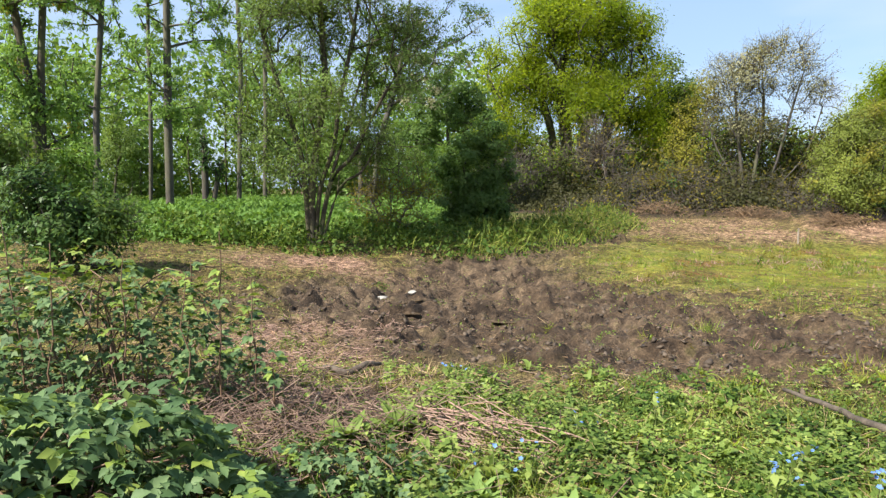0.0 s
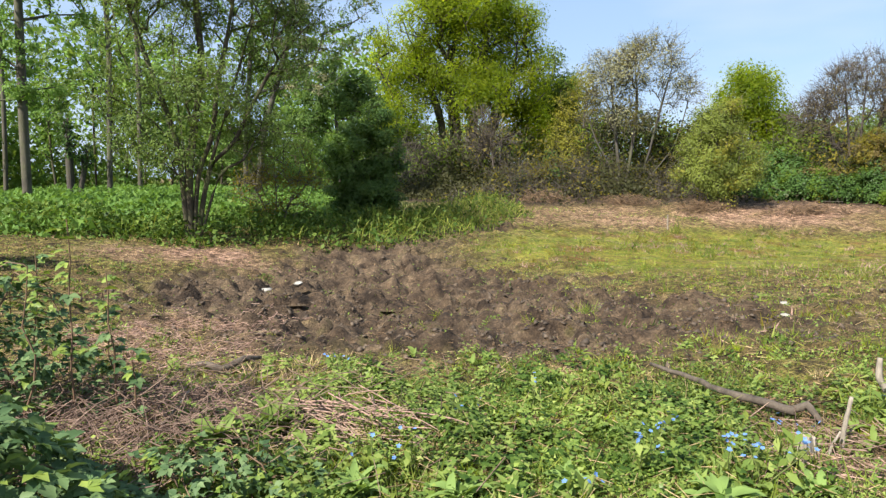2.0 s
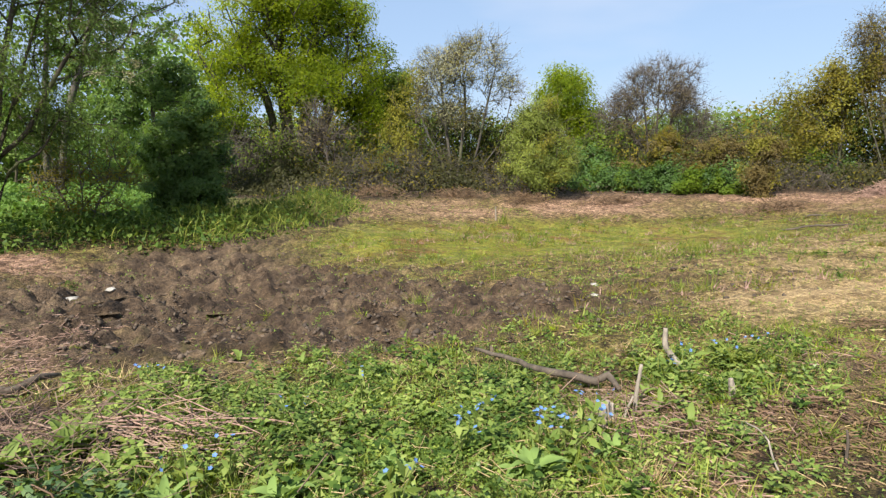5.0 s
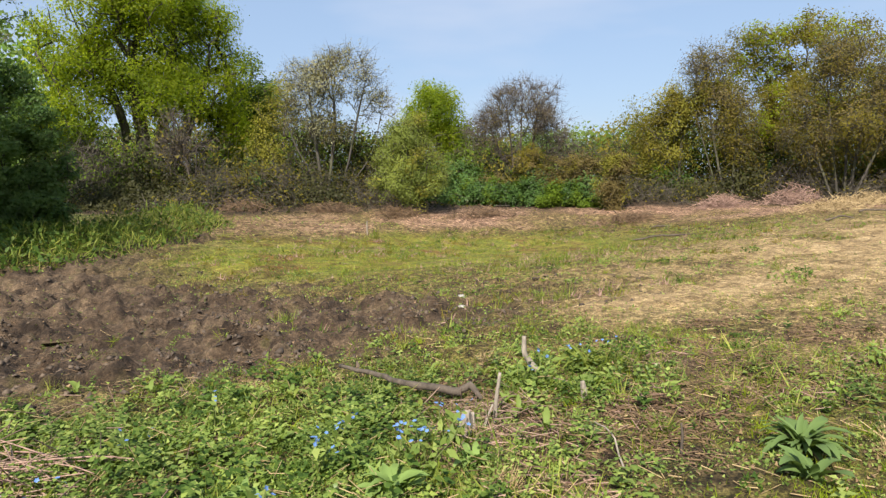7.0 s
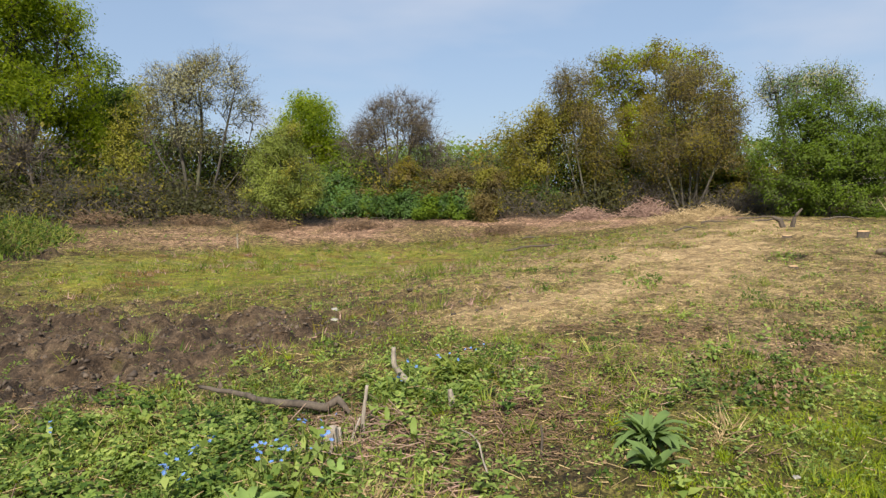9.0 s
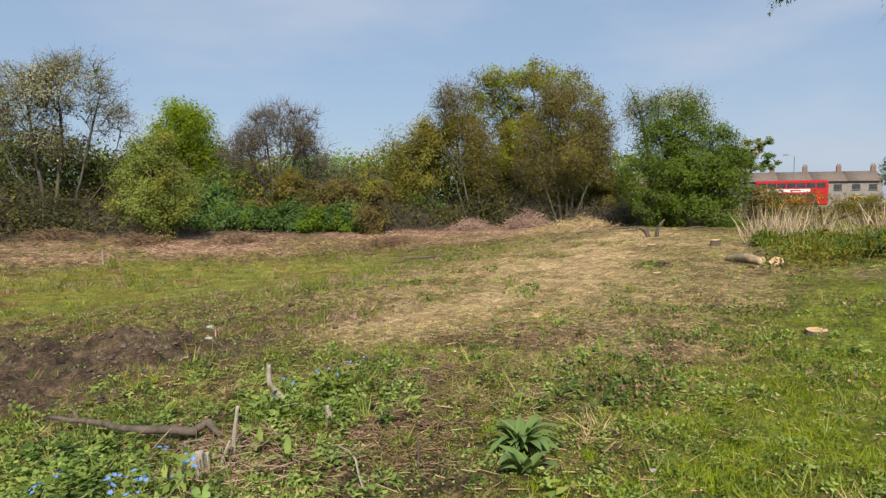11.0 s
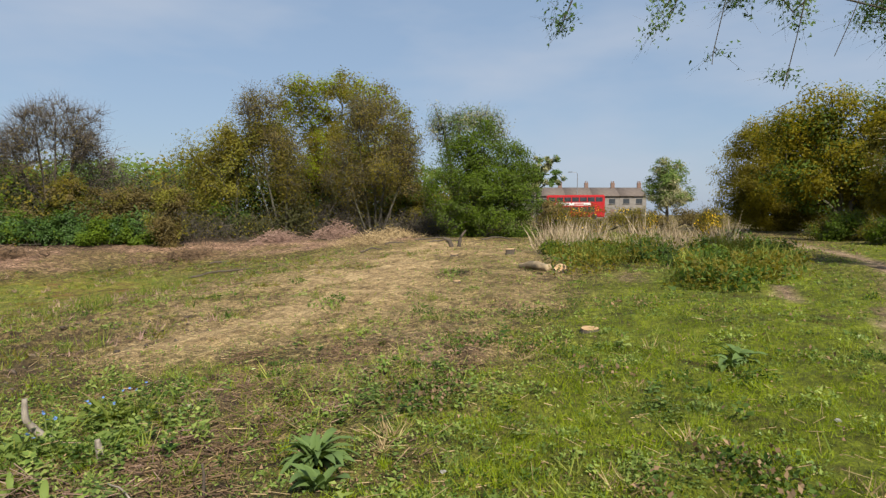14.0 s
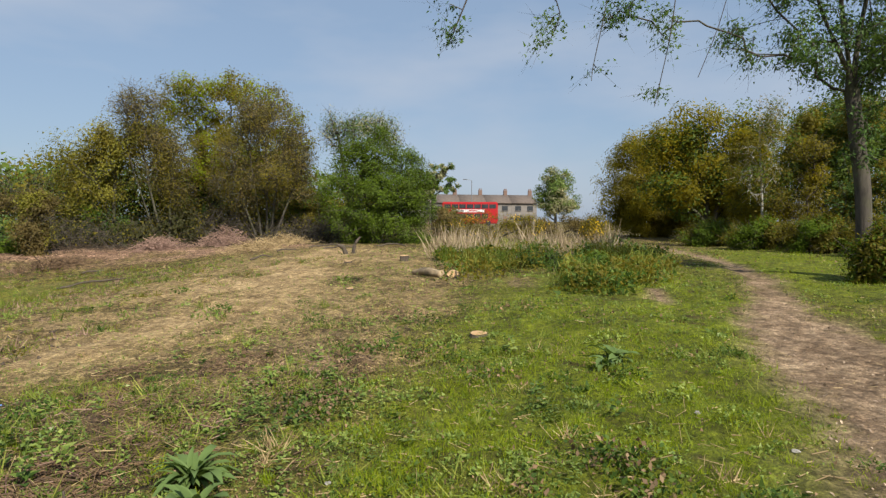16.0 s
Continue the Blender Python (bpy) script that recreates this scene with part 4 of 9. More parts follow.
# the depths of the wood behind the poplars
n = 105000
a, d = np.radians(-54 + 57 * rng.random(n)), 44 + 20 * rng.random(n)
x, y = d * np.sin(a), d * np.cos(a)
up = 0.2 + 11 * rng.random(n) ** 2.0
dense = np.clip(3.4 * vnoise(x * 0.9 + 0.2 * up, up + 0.3 * y, 2.6, 161) - 0.9, 0.05, 1)
k = rng.random(n) < dense
at = np.stack([x[k], y[k], height(x[k], y[k]) + up[k]], -1)
half = rng.random(len(at)) < 0.5
stuff("far_woods", *leaf_chips(rng, at[half], 0.36, None, 0.6, 0.3), L_POPLAR, "light green foliage in the depths of the wood", "woods")
stuff("far_woods", *leaf_chips(rng, at[~half], 0.36, None, 0.6, 0.3), L_WILLOW, "grey-green foliage in the depths of the wood", "woods")

# ---- trees and bushes ----
grow('poplar_tree', 'tall grey poplar with fresh green leaves in the wood', 'tree', stand(-10.63, 20.96),
     [[(0.02, 0.01, -0.1), (0.08, 0.04, 2.65), (0.16, 0.08, 5.13), (0.23, 0.12, 7.38), (0.37, 0.18, 11.03)]],
     [(0.4, 0.2, 9.05, 2.35, 2.35, 2.56), (-0.65, -0.34, 6.18, 1.04, 1.04, 1.73), (1.27, 0.6, 6.73, 1.12, 1.12, 2.2), (0.57, 0.28, 12.85, 1.99, 1.99, 2.36), (-0.29, -0.15, 4.16, 0.97, 0.97, 1.56), (0.68, 0.33, 4.4, 1.01, 1.01, 1.79)],
     B_POPLAR, L_POPLAR, tips=150, per_tip=76, leaf=0.103, thick=0.136, power=0.47, droop=0.5, seed=11)
grow('poplar_tree', 'tall grey poplar with fresh green leaves in the wood', 'tree', stand(-16.29, 25.79),
     [[(0.06, 0.04, -0.1), (0.14, 0.09, 3.52), (0.34, 0.21, 6.12), (0.59, 0.36, 8.93), (0.8, 0.48, 11.7)]],
     [(0.44, 0.27, 9.6, 1.7, 1.7, 2.18), (-0.43, -0.28, 6.05, 0.93, 0.93, 1.91), (0.98, 0.59, 5.7, 0.88, 0.88, 1.97), (0.62, 0.38, 12.57, 1.71, 1.71, 1.94)],
     B_POPLAR, L_POPLAR, tips=110, per_tip=67, leaf=0.113, thick=0.129, power=0.47, droop=0.5, seed=12)
grow('poplar_tree', 'double-stemmed poplar with leafy hanging branches in the wood', 'tree', stand(-12.12, 16.54),
     [[(0.05, 0.03, -0.1), (0.19, 0.13, 3.17), (0.25, 0.17, 4.7), (0.36, 0.25, 6.23), (0.53, 0.37, 8.93)], [(0.03, 0.02, -0.1), (0.05, 0.03, 3.31), (-0.09, -0.07, 4.81), (-0.2, -0.16, 6.42), (-0.2, -0.15, 8.44)]],
     [(0.03, 0.02, 7.05, 1.69, 1.69, 1.72), (-0.34, -0.26, 3.88, 0.77, 0.77, 1.7), (0.59, 0.41, 3.19, 0.69, 0.69, 1.77), (0.49, 0.35, 9.93, 1.47, 1.47, 1.58)],
     B_OLIVE, L_POPLAR, tips=170, per_tip=81, leaf=0.094, thick=0.150, power=0.47, droop=0.5, seed=13, second=L_YELLOW, second_share=0.15)
grow('poplar_tree', 'tall grey poplar with fresh green leaves in the wood', 'tree', stand(-19.76, 36.49),
     [[(0.06, 0.04, -0.1), (0.3, 0.17, 5.51), (0.4, 0.22, 10.09), (0.59, 0.32, 15.22)]],
     [(0.45, 0.25, 11.06, 1.54, 1.54, 3.06), (0.64, 0.35, 15.23, 1.85, 1.85, 2.38)],
     B_POPLAR, L_POPLAR, tips=70, per_tip=58, leaf=0.141, thick=0.116, power=0.47, droop=0.4, seed=14)
grow('poplar_tree', 'tall grey poplar with fresh green leaves in the wood', 'tree', stand(-12.22, 31.20),
     [[(0.03, 0.01, -0.1), (0.2, 0.08, 3.36), (0.39, 0.15, 7.0), (0.37, 0.14, 10.29), (0.49, 0.19, 13.52)]],
     [(0.43, 0.17, 8.65, 1.93, 1.93, 2.89), (0.45, 0.18, 12.45, 2.2, 2.2, 2.6), (-0.33, -0.13, 5.31, 1.09, 1.09, 2.01)],
     B_POPLAR, L_POPLAR, tips=100, per_tip=67, leaf=0.122, thick=0.122, power=0.47, droop=0.4, seed=15)
grow('poplar_tree', 'tall grey poplar with fresh green leaves in the wood', 'tree', stand(-13.01, 37.31),
     [[(0.04, 0.01, -0.1), (0.28, 0.1, 5.47), (0.39, 0.13, 10.09), (0.61, 0.21, 14.61)]],
     [(0.47, 0.16, 10.74, 1.99, 1.99, 3.78), (0.61, 0.21, 14.61, 1.99, 1.99, 2.06)],
     B_POPLAR, L_POPLAR, tips=70, per_tip=58, leaf=0.141, thick=0.136, power=0.62, seed=16)
grow('poplar_tree', 'tall grey poplar with fresh green leaves in the wood', 'tree', stand(-6.67, 34.90),
     [[(0.02, 0.01, -0.1), (0.2, 0.04, 3.83), (0.59, 0.11, 7.53), (0.82, 0.16, 11.16), (0.73, 0.14, 13.83)]],
     [(0.63, 0.12, 9.35, 2.54, 2.54, 3.19), (2.13, 0.36, 7.54, 2.56, 2.56, 2.56), (0.42, 0.08, 13.23, 2.85, 2.85, 2.55)],
     B_POPLAR, L_POPLAR, tips=110, per_tip=63, leaf=0.132, thick=0.136, power=0.47, seed=17)
grow('poplar_tree', 'slender grey poplar with small dark leaves against the sky', 'tree', stand(-3.25, 23.32),
     [[(-0.72, -0.12, -0.1), (-0.32, -0.05, 2.73), (0.3, 0.04, 4.79), (0.75, 0.1, 6.83), (0.99, 0.12, 9.23)]],
     [(1.78, 0.19, 6.62, 2.36, 2.36, 1.71), (2.83, 0.25, 7.61, 1.5, 1.5, 1.5), (1.13, 0.14, 4.79, 2.14, 2.14, 1.28), (0.18, 0.03, 9.42, 2.34, 2.34, 1.5)],
     B_GREY, L_ELDER, tips=170, per_tip=67, leaf=0.080, thick=0.109, power=0.67, seed=18, second=L_SILVER, second_share=0.3, cluster=0.3)
grow('woodland_shrub', 'dark ivy-covered dead stump in the wood', 'shrub', stand(-13.23, 29.69),
     [[(0.0, 0.0, -0.1), (0.03, 0.02, 2.18), (0.07, 0.03, 3.67)], [(0.23, 0.1, -0.1), (0.64, 0.28, 1.91), (0.85, 0.37, 2.46)]],
     [(0.06, 0.03, 2.86, 0.36, 0.36, 1.24), (0.65, 0.28, 2.05, 0.37, 0.37, 0.78)],
     B_DARK, L_DARK, tips=50, per_tip=23, leaf=0.113, thick=0.16, seed=19)
grow('woodland_shrub', 'leafy understorey shrub in light green leaf', 'shrub', stand(-15.50, 22.71),
     [[(-0.06, 0.15, -0.1), (-0.03, -0.02, 0.73), (-0.06, -0.03, 1.47)], [(0.14, -0.12, -0.1), (-0.3, -0.21, 1.17), (-0.61, -0.42, 2.33)]],
     [(-0.07, -0.04, 1.63, 1.65, 1.65, 1.63), (-0.76, -0.53, 2.59, 1.23, 1.23, 1.26)],
     B_OLIVE, L_POPLAR, tips=90, per_tip=58, leaf=0.113, thick=0.07, seed=30, cluster=0.55, second=L_WILLOW, second_share=0.3)
grow('woodland_shrub', 'leafy understorey shrub in light green leaf', 'shrub', stand(-12.02, 15.36),
     [[(0.16, -0.04, -0.1), (-0.01, -0.0, 0.7), (-0.02, -0.01, 1.4)], [(-0.15, -0.07, -0.1), (-0.26, -0.21, 1.03), (-0.51, -0.42, 2.07)]],
     [(-0.02, -0.01, 1.56, 1.09, 1.09, 1.56), (-0.64, -0.52, 2.3, 0.91, 0.91, 1.14)],
     B_OLIVE, L_WILLOW, tips=90, per_tip=58, leaf=0.113, thick=0.07, seed=31, cluster=0.55, second=L_WILLOW, second_share=0.3)
grow('woodland_shrub', 'leafy understorey shrub in light green leaf', 'shrub', stand(-20.43, 33.81),
     [[(0.09, -0.09, -0.1), (0.18, 0.1, 1.33), (0.35, 0.21, 2.66)]],
     [(0.44, 0.26, 2.95, 1.41, 1.41, 2.95)],
     B_OLIVE, L_WILLOW, tips=90, per_tip=58, leaf=0.113, thick=0.07, seed=32, cluster=0.55, second=L_WILLOW, second_share=0.3)
grow('woodland_shrub', 'leafy understorey shrub in light green leaf', 'shrub', stand(-18.93, 40.28),
     [[(0.2, -0.13, -0.1), (-0.03, -0.02, 2.17), (-0.06, -0.03, 4.34)]],
     [(-0.07, -0.04, 4.82, 2.07, 2.07, 2.98)],
     B_OLIVE, L_POPLAR, tips=60, per_tip=43, leaf=0.160, thick=0.07, seed=33, cluster=0.55, second=L_WILLOW, second_share=0.3)
grow('woodland_shrub', 'leafy understorey shrub in light green leaf', 'shrub', stand(-23.09, 41.51),
     [[(-0.03, 0.19, -0.1), (0.06, 0.04, 1.23), (0.13, 0.07, 2.46)]],
     [(0.16, 0.09, 2.73, 2.1, 2.1, 1.74)],
     B_OLIVE, L_POPLAR, tips=60, per_tip=43, leaf=0.160, thick=0.07, seed=34, cluster=0.55, second=L_WILLOW, second_share=0.3)
grow('woodland_shrub', 'leafy understorey shrub in light green leaf', 'shrub', stand(-15.64, 42.74),
     [[(-0.3, 0.03, -0.1), (0.07, 0.02, 1.72), (0.14, 0.05, 3.44)]],
     [(0.17, 0.06, 3.82, 2.26, 2.26, 3.15)],
     B_OLIVE, L_WILLOW, tips=60, per_tip=43, leaf=0.160, thick=0.07, seed=35, cluster=0.55, second=L_WILLOW, second_share=0.3)
grow('woodland_shrub', 'leafy understorey shrub in light green leaf', 'shrub', stand(-13.68, 45.51),
     [[(-0.16, 0.03, -0.1), (0.22, 0.06, 1.97), (0.45, 0.13, 3.93)]],
     [(0.56, 0.16, 4.37, 2.45, 2.45, 3.76)],
     B_OLIVE, L_WILLOW, tips=60, per_tip=43, leaf=0.160, thick=0.07, seed=36, cluster=0.55, second=L_WILLOW, second_share=0.3)
grow('woodland_shrub', 'leafy understorey shrub in light green leaf', 'shrub', stand(-9.60, 42.46),
     [[(-0.17, 0.02, -0.1), (0.05, 0.01, 1.62), (0.1, 0.02, 3.23)]],
     [(0.13, 0.03, 3.59, 1.91, 1.91, 3.59)],
     B_OLIVE, L_POPLAR, tips=60, per_tip=43, leaf=0.160, thick=0.07, seed=37, cluster=0.55, second=L_WILLOW, second_share=0.3)
grow('woodland_shrub', 'leafy understorey shrub in light green leaf', 'shrub', stand(-4.54, 39.29),
     [[(-0.02, -0.19, -0.1), (0.03, 0.0, 1.34), (0.06, 0.01, 2.67)]],
     [(0.07, 0.01, 2.97, 2.14, 2.14, 2.97)],
     B_OLIVE, L_POPLAR, tips=90, per_tip=58, leaf=0.113, thick=0.07, seed=38, cluster=0.55, second=L_WILLOW, second_share=0.3)
grow('woodland_shrub', 'leafy understorey shrub in light green leaf', 'shrub', stand(-16.77, 19.22),
     [[(-0.14, -0.12, -0.1), (-0.02, -0.02, 1.28), (-0.04, -0.03, 2.56)]],
     [(-0.05, -0.04, 2.85, 1.3, 1.3, 2.85)],
     B_OLIVE, L_WILLOW, tips=90, per_tip=58, leaf=0.113, thick=0.07, seed=39, cluster=0.55, second=L_WILLOW, second_share=0.3)
grow('woodland_shrub', 'leafy understorey shrub in light green leaf', 'shrub', stand(-18.91, 45.76),
     [[(-0.04, 0.3, -0.1), (0.15, 0.06, 3.86), (0.3, 0.12, 7.71)]],
     [(0.38, 0.15, 8.57, 2.8, 2.8, 3.8)],
     B_OLIVE, L_WILLOW, tips=60, per_tip=43, leaf=0.160, thick=0.07, seed=40, cluster=0.55, second=L_WILLOW, second_share=0.3)
grow('woodland_shrub', 'leafy understorey shrub in light green leaf', 'shrub', stand(-28.15, 43.12),
     [[(0.29, 0.16, -0.1), (0.17, 0.11, 3.6), (0.34, 0.22, 7.19)]],
     [(0.43, 0.28, 7.99, 3.16, 3.16, 4.04)],
     B_OLIVE, L_POPLAR, tips=60, per_tip=43, leaf=0.160, thick=0.07, seed=41, cluster=0.55, second=L_WILLOW, second_share=0.3)
grow('woodland_shrub', 'leafy understorey shrub in light green leaf', 'shrub', stand(-29.97, 39.40),
     [[(0.07, -0.06, -0.1), (0.21, 0.16, 4.34), (0.42, 0.31, 8.69)]],
     [(0.52, 0.39, 9.65, 2.79, 2.79, 4.46)],
     B_OLIVE, L_POPLAR, tips=60, per_tip=43, leaf=0.160, thick=0.07, seed=42, cluster=0.55, second=L_WILLOW, second_share=0.3)
grow('woodland_shrub', 'leafy understorey shrub in light green leaf', 'shrub', stand(-13.14, 49.82),
     [[(0.0, -0.15, -0.1), (0.14, 0.04, 4.67), (0.28, 0.07, 9.34)]],
     [(0.35, 0.09, 10.38, 4.02, 4.02, 5.01)],
     B_OLIVE, L_WILLOW, tips=60, per_tip=43, leaf=0.160, thick=0.07, seed=43, cluster=0.55, second=L_WILLOW, second_share=0.3)
grow('woodland_shrub', 'leafy understorey shrub in light green leaf', 'shrub', stand(-25.52, 49.29),
     [[(-0.01, -0.22, -0.1), (0.35, 0.18, 4.58), (0.7, 0.35, 9.16)]],
     [(0.87, 0.44, 10.18, 3.37, 3.37, 5.05)],
     B_OLIVE, L_WILLOW, tips=60, per_tip=43, leaf=0.160, thick=0.07, seed=44, cluster=0.55, second=L_WILLOW, second_share=0.3)
grow('woodland_shrub', 'leafy understorey shrub in light green leaf', 'shrub', stand(-17.47, 51.64),
     [[(-0.11, -0.03, -0.1), (-0.05, -0.02, 3.22), (-0.1, -0.04, 6.44)]],
     [(-0.13, -0.05, 7.16, 3.19, 3.19, 5.2)],
     B_OLIVE, L_POPLAR, tips=60, per_tip=43, leaf=0.160, thick=0.07, seed=45, cluster=0.55, second=L_WILLOW, second_share=0.3)
grow('woodland_shrub', 'leafy understorey shrub in light green leaf', 'shrub', stand(-7.81, 50.95),
     [[(-0.11, 0.11, -0.1), (0.24, 0.04, 3.11), (0.49, 0.07, 6.21)]],
     [(0.61, 0.09, 6.9, 2.77, 2.77, 3.7)],
     B_OLIVE, L_POPLAR, tips=60, per_tip=43, leaf=0.160, thick=0.07, seed=46, cluster=0.55, second=L_WILLOW, second_share=0.3)
grow('woodland_shrub', 'dark green shrub at the edge of the wood', 'shrub', stand(-6.62, 9.40),
     [[(-0.06, 0.11, -0.1), (-0.1, -0.06, 0.36), (-0.19, -0.13, 0.73)], [(0.13, 0.01, -0.1), (0.14, 0.1, 0.34), (0.27, 0.19, 0.68)], [(-0.18, 0.06, -0.1), (0.27, 0.18, 0.28), (0.54, 0.36, 0.56)]],
     [(-0.24, -0.16, 0.81, 0.83, 0.83, 0.81), (0.34, 0.24, 0.76, 0.57, 0.57, 0.76), (0.68, 0.45, 0.62, 0.42, 0.42, 0.62)],
     B_DARK, L_DARK, tips=150, per_tip=60, leaf=0.070, thick=0.04, seed=49, cluster=0.3, second=L_ELDER, second_share=0.4)
grow('willow_tree', 'many-stemmed willow with mossy stems and fine green leaves', 'tree', stand(-3.56, 13.56),
     [[(-0.07, -0.01, -0.1), (-0.13, -0.03, 1.41), (-0.2, -0.05, 2.16), (-0.48, -0.14, 3.26), (-0.73, -0.22, 4.09), (-0.93, -0.28, 4.91)], [(-0.02, 0.0, -0.1), (0.01, 0.01, 1.41), (0.13, 0.04, 2.28), (0.35, 0.1, 3.64), (0.32, 0.09, 4.73), (0.25, 0.07, 6.16)], [(0.03, 0.01, -0.1), (0.18, 0.05, 1.4), (0.49, 0.13, 2.28), (0.64, 0.16, 3.27), (0.92, 0.22, 4.5), (1.19, 0.28, 5.95)], [(0.08, 0.03, -0.1), (0.41, 0.11, 1.53), (0.92, 0.22, 2.15), (1.37, 0.31, 3.03), (1.89, 0.39, 3.9), (2.65, 0.47, 4.76)], [(0.03, 0.01, -0.1), (0.35, 0.09, 1.4), (0.75, 0.19, 2.65), (1.14, 0.27, 3.89), (1.51, 0.33, 5.0)], [(-0.04, -0.01, -0.1), (-0.06, -0.01, 1.78), (-0.14, -0.04, 3.02), (-0.16, -0.04, 4.35)], [(0.1, 0.03, -0.1), (0.59, 0.15, 1.4), (1.09, 0.26, 1.77), (1.46, 0.32, 2.4)]],
     [(-0.26, -0.07, 4.71, 1.35, 1.35, 1.13), (1.08, 0.76, 5.12, 1.58, 1.58, 1.2), (0.36, 0.1, 5.92, 2.12, 2.12, 1.02), (-0.82, -0.77, 3.3, 0.69, 0.69, 1.08), (1.85, 0.69, 4.2, 1.05, 1.05, 1.05), (0.36, -0.73, 2.93, 1.06, 1.06, 0.96), (1.15, 0.78, 2.83, 0.92, 0.92, 1.06), (0.75, 0.19, 7.35, 1.89, 1.89, 0.89), (-0.75, -0.75, 2.25, 0.58, 0.58, 0.72), (1.69, 0.66, 2.42, 0.79, 0.79, 0.79), (-0.12, -0.86, 1.88, 0.58, 0.58, 0.48)],
     B_OLIVE, L_WILLOW, tips=754, per_tip=78, leaf=0.060, thick=0.085, power=0.57, aspect=0.35, droop=0.45, seed=60, cluster=0.3, twigs=4, twig_len=0.5, second=L_OAK_DARK, second_share=0.3, fine=0.004, bare=True)
grow('elder_bush', 'dense dark green elder bush', 'bush', stand(0.18, 17.58),
     [[(-0.04, 0.26, -0.1), (-0.03, 0.0, 0.7), (-0.06, 0.0, 1.4)], [(-0.07, -0.24, -0.1), (-0.22, -0.0, 0.45), (-0.44, -0.01, 0.9)], [(0.13, -0.05, -0.1), (0.13, 0.0, 1.21), (0.26, 0.0, 2.41)]],
     [(-0.07, 0.0, 1.55, 0.99, 0.99, 1.55), (-0.55, -0.01, 1.0, 0.88, 0.88, 1.0), (0.33, 0.0, 2.68, 0.64, 0.64, 0.8), (0.01, 0.0, 0.86, 0.96, 0.96, 0.86), (-0.94, -0.03, 1.76, 0.56, 0.56, 0.72)],
     B_DARK, L_ELDER, tips=220, per_tip=150, leaf=0.078, thick=0.06, seed=61, cluster=0.3, second=L_DARK, second_share=0.1)
grow('woodland_shrub', 'thin brownish shrub beside a willow', 'shrub', stand(-2.08, 15.40),
     [[(-0.17, -0.06, -0.1), (0.01, 0.0, 0.56), (0.02, 0.01, 1.12)], [(0.1, 0.0, -0.1), (0.23, 0.03, 0.45), (0.46, 0.06, 0.9)], [(-0.04, 0.07, -0.1), (-0.22, -0.03, 0.5), (-0.43, -0.06, 0.99)]],
     [(0.02, 0.01, 1.25, 0.71, 0.71, 1.25), (0.58, 0.08, 1.0, 0.57, 0.57, 1.0), (-0.54, -0.08, 1.1, 0.49, 0.49, 1.1)],
     B_TWIG, L_OLIVE, tips=130, per_tip=20, leaf=0.056, thick=0.03, seed=62, cluster=0.3, twigs=5)
grow('poplar_tree', 'dark-leaved tree behind an elder bush', 'tree', stand(-1.01, 25.55),
     [[(0.0, 0.0, -0.1), (-0.09, -0.01, 1.91), (-0.19, -0.01, 3.95)]],
     [(-0.18, -0.01, 4.18, 1.63, 1.63, 1.39), (-1.33, -0.1, 3.52, 1.39, 1.39, 1.16), (0.73, 0.02, 3.94, 1.16, 1.16, 1.16)],
     B_DARK, L_ELDER, tips=130, per_tip=90, leaf=0.103, thick=0.082, seed=63, second=L_DARK, second_share=0.15)
grow('oak_tree', 'large spreading oak in bright fresh leaf', 'tree', stand(4.41, 33.41),
     [[(-0.11, 0.02, -0.1), (-0.82, 0.09, 0.65), (-1.04, 0.11, 1.18), (-0.46, 0.06, 2.94), (-0.97, 0.1, 5.25), (-1.77, 0.17, 6.95)], [(0.1, -0.01, -0.1), (0.08, -0.01, 1.17), (0.2, -0.02, 3.22), (-0.07, 0.01, 6.11), (0.28, -0.03, 8.38)], [(0.28, -0.03, -0.1), (0.68, -0.08, 1.45), (1.02, -0.13, 3.22), (1.52, -0.21, 5.82), (1.86, -0.27, 8.1)], [(0.4, -0.05, -0.1), (1.26, -0.17, 1.15), (1.89, -0.27, 2.92), (2.81, -0.45, 5.24), (3.27, -0.55, 6.67)]],
     [(0.7, 0.0, 6.9, 3.5, 3.3, 3.9), (-2.4, -0.4, 6.1, 2.2, 2.0, 3.1), (3.5, 0.2, 6.4, 2.3, 2.2, 3.4), (0.9, 0.0, 9.9, 3.0, 2.5, 1.6), (-2.9, -0.8, 3.9, 1.7, 1.4, 1.4), (4.0, 0.2, 3.6, 1.6, 1.6, 1.7), (1.2, -2.0, 5.0, 2.0, 1.3, 1.8), (-1.4, -1.2, 8.7, 1.9, 1.7, 1.6), (3.0, -0.6, 8.9, 1.8, 1.6, 1.5)],
     B_DARK, L_OAK, tips=1050, per_tip=105, leaf=0.1, thick=0.34, power=0.6, aspect=0.65, seed=70, cluster=1.0, second=L_OAKM, second_share=0.35, flat=0.45, twigs=4, twig_len=0.5, pieces=5, shell=0.6)
grow('oak_tree', 'darker green tree behind a spreading oak', 'tree', stand(10.96, 37.20),
     [[(0.02, -0.01, -0.1), (-0.06, 0.01, 2.82), (0.07, -0.02, 5.83)]],
     [(-0.1, 0.02, 5.83, 1.56, 1.56, 2.78), (0.87, -0.26, 4.82, 1.39, 1.39, 2.43), (-0.77, 0.21, 3.84, 1.39, 1.39, 2.09)],
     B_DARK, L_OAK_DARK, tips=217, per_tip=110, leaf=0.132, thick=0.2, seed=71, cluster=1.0)
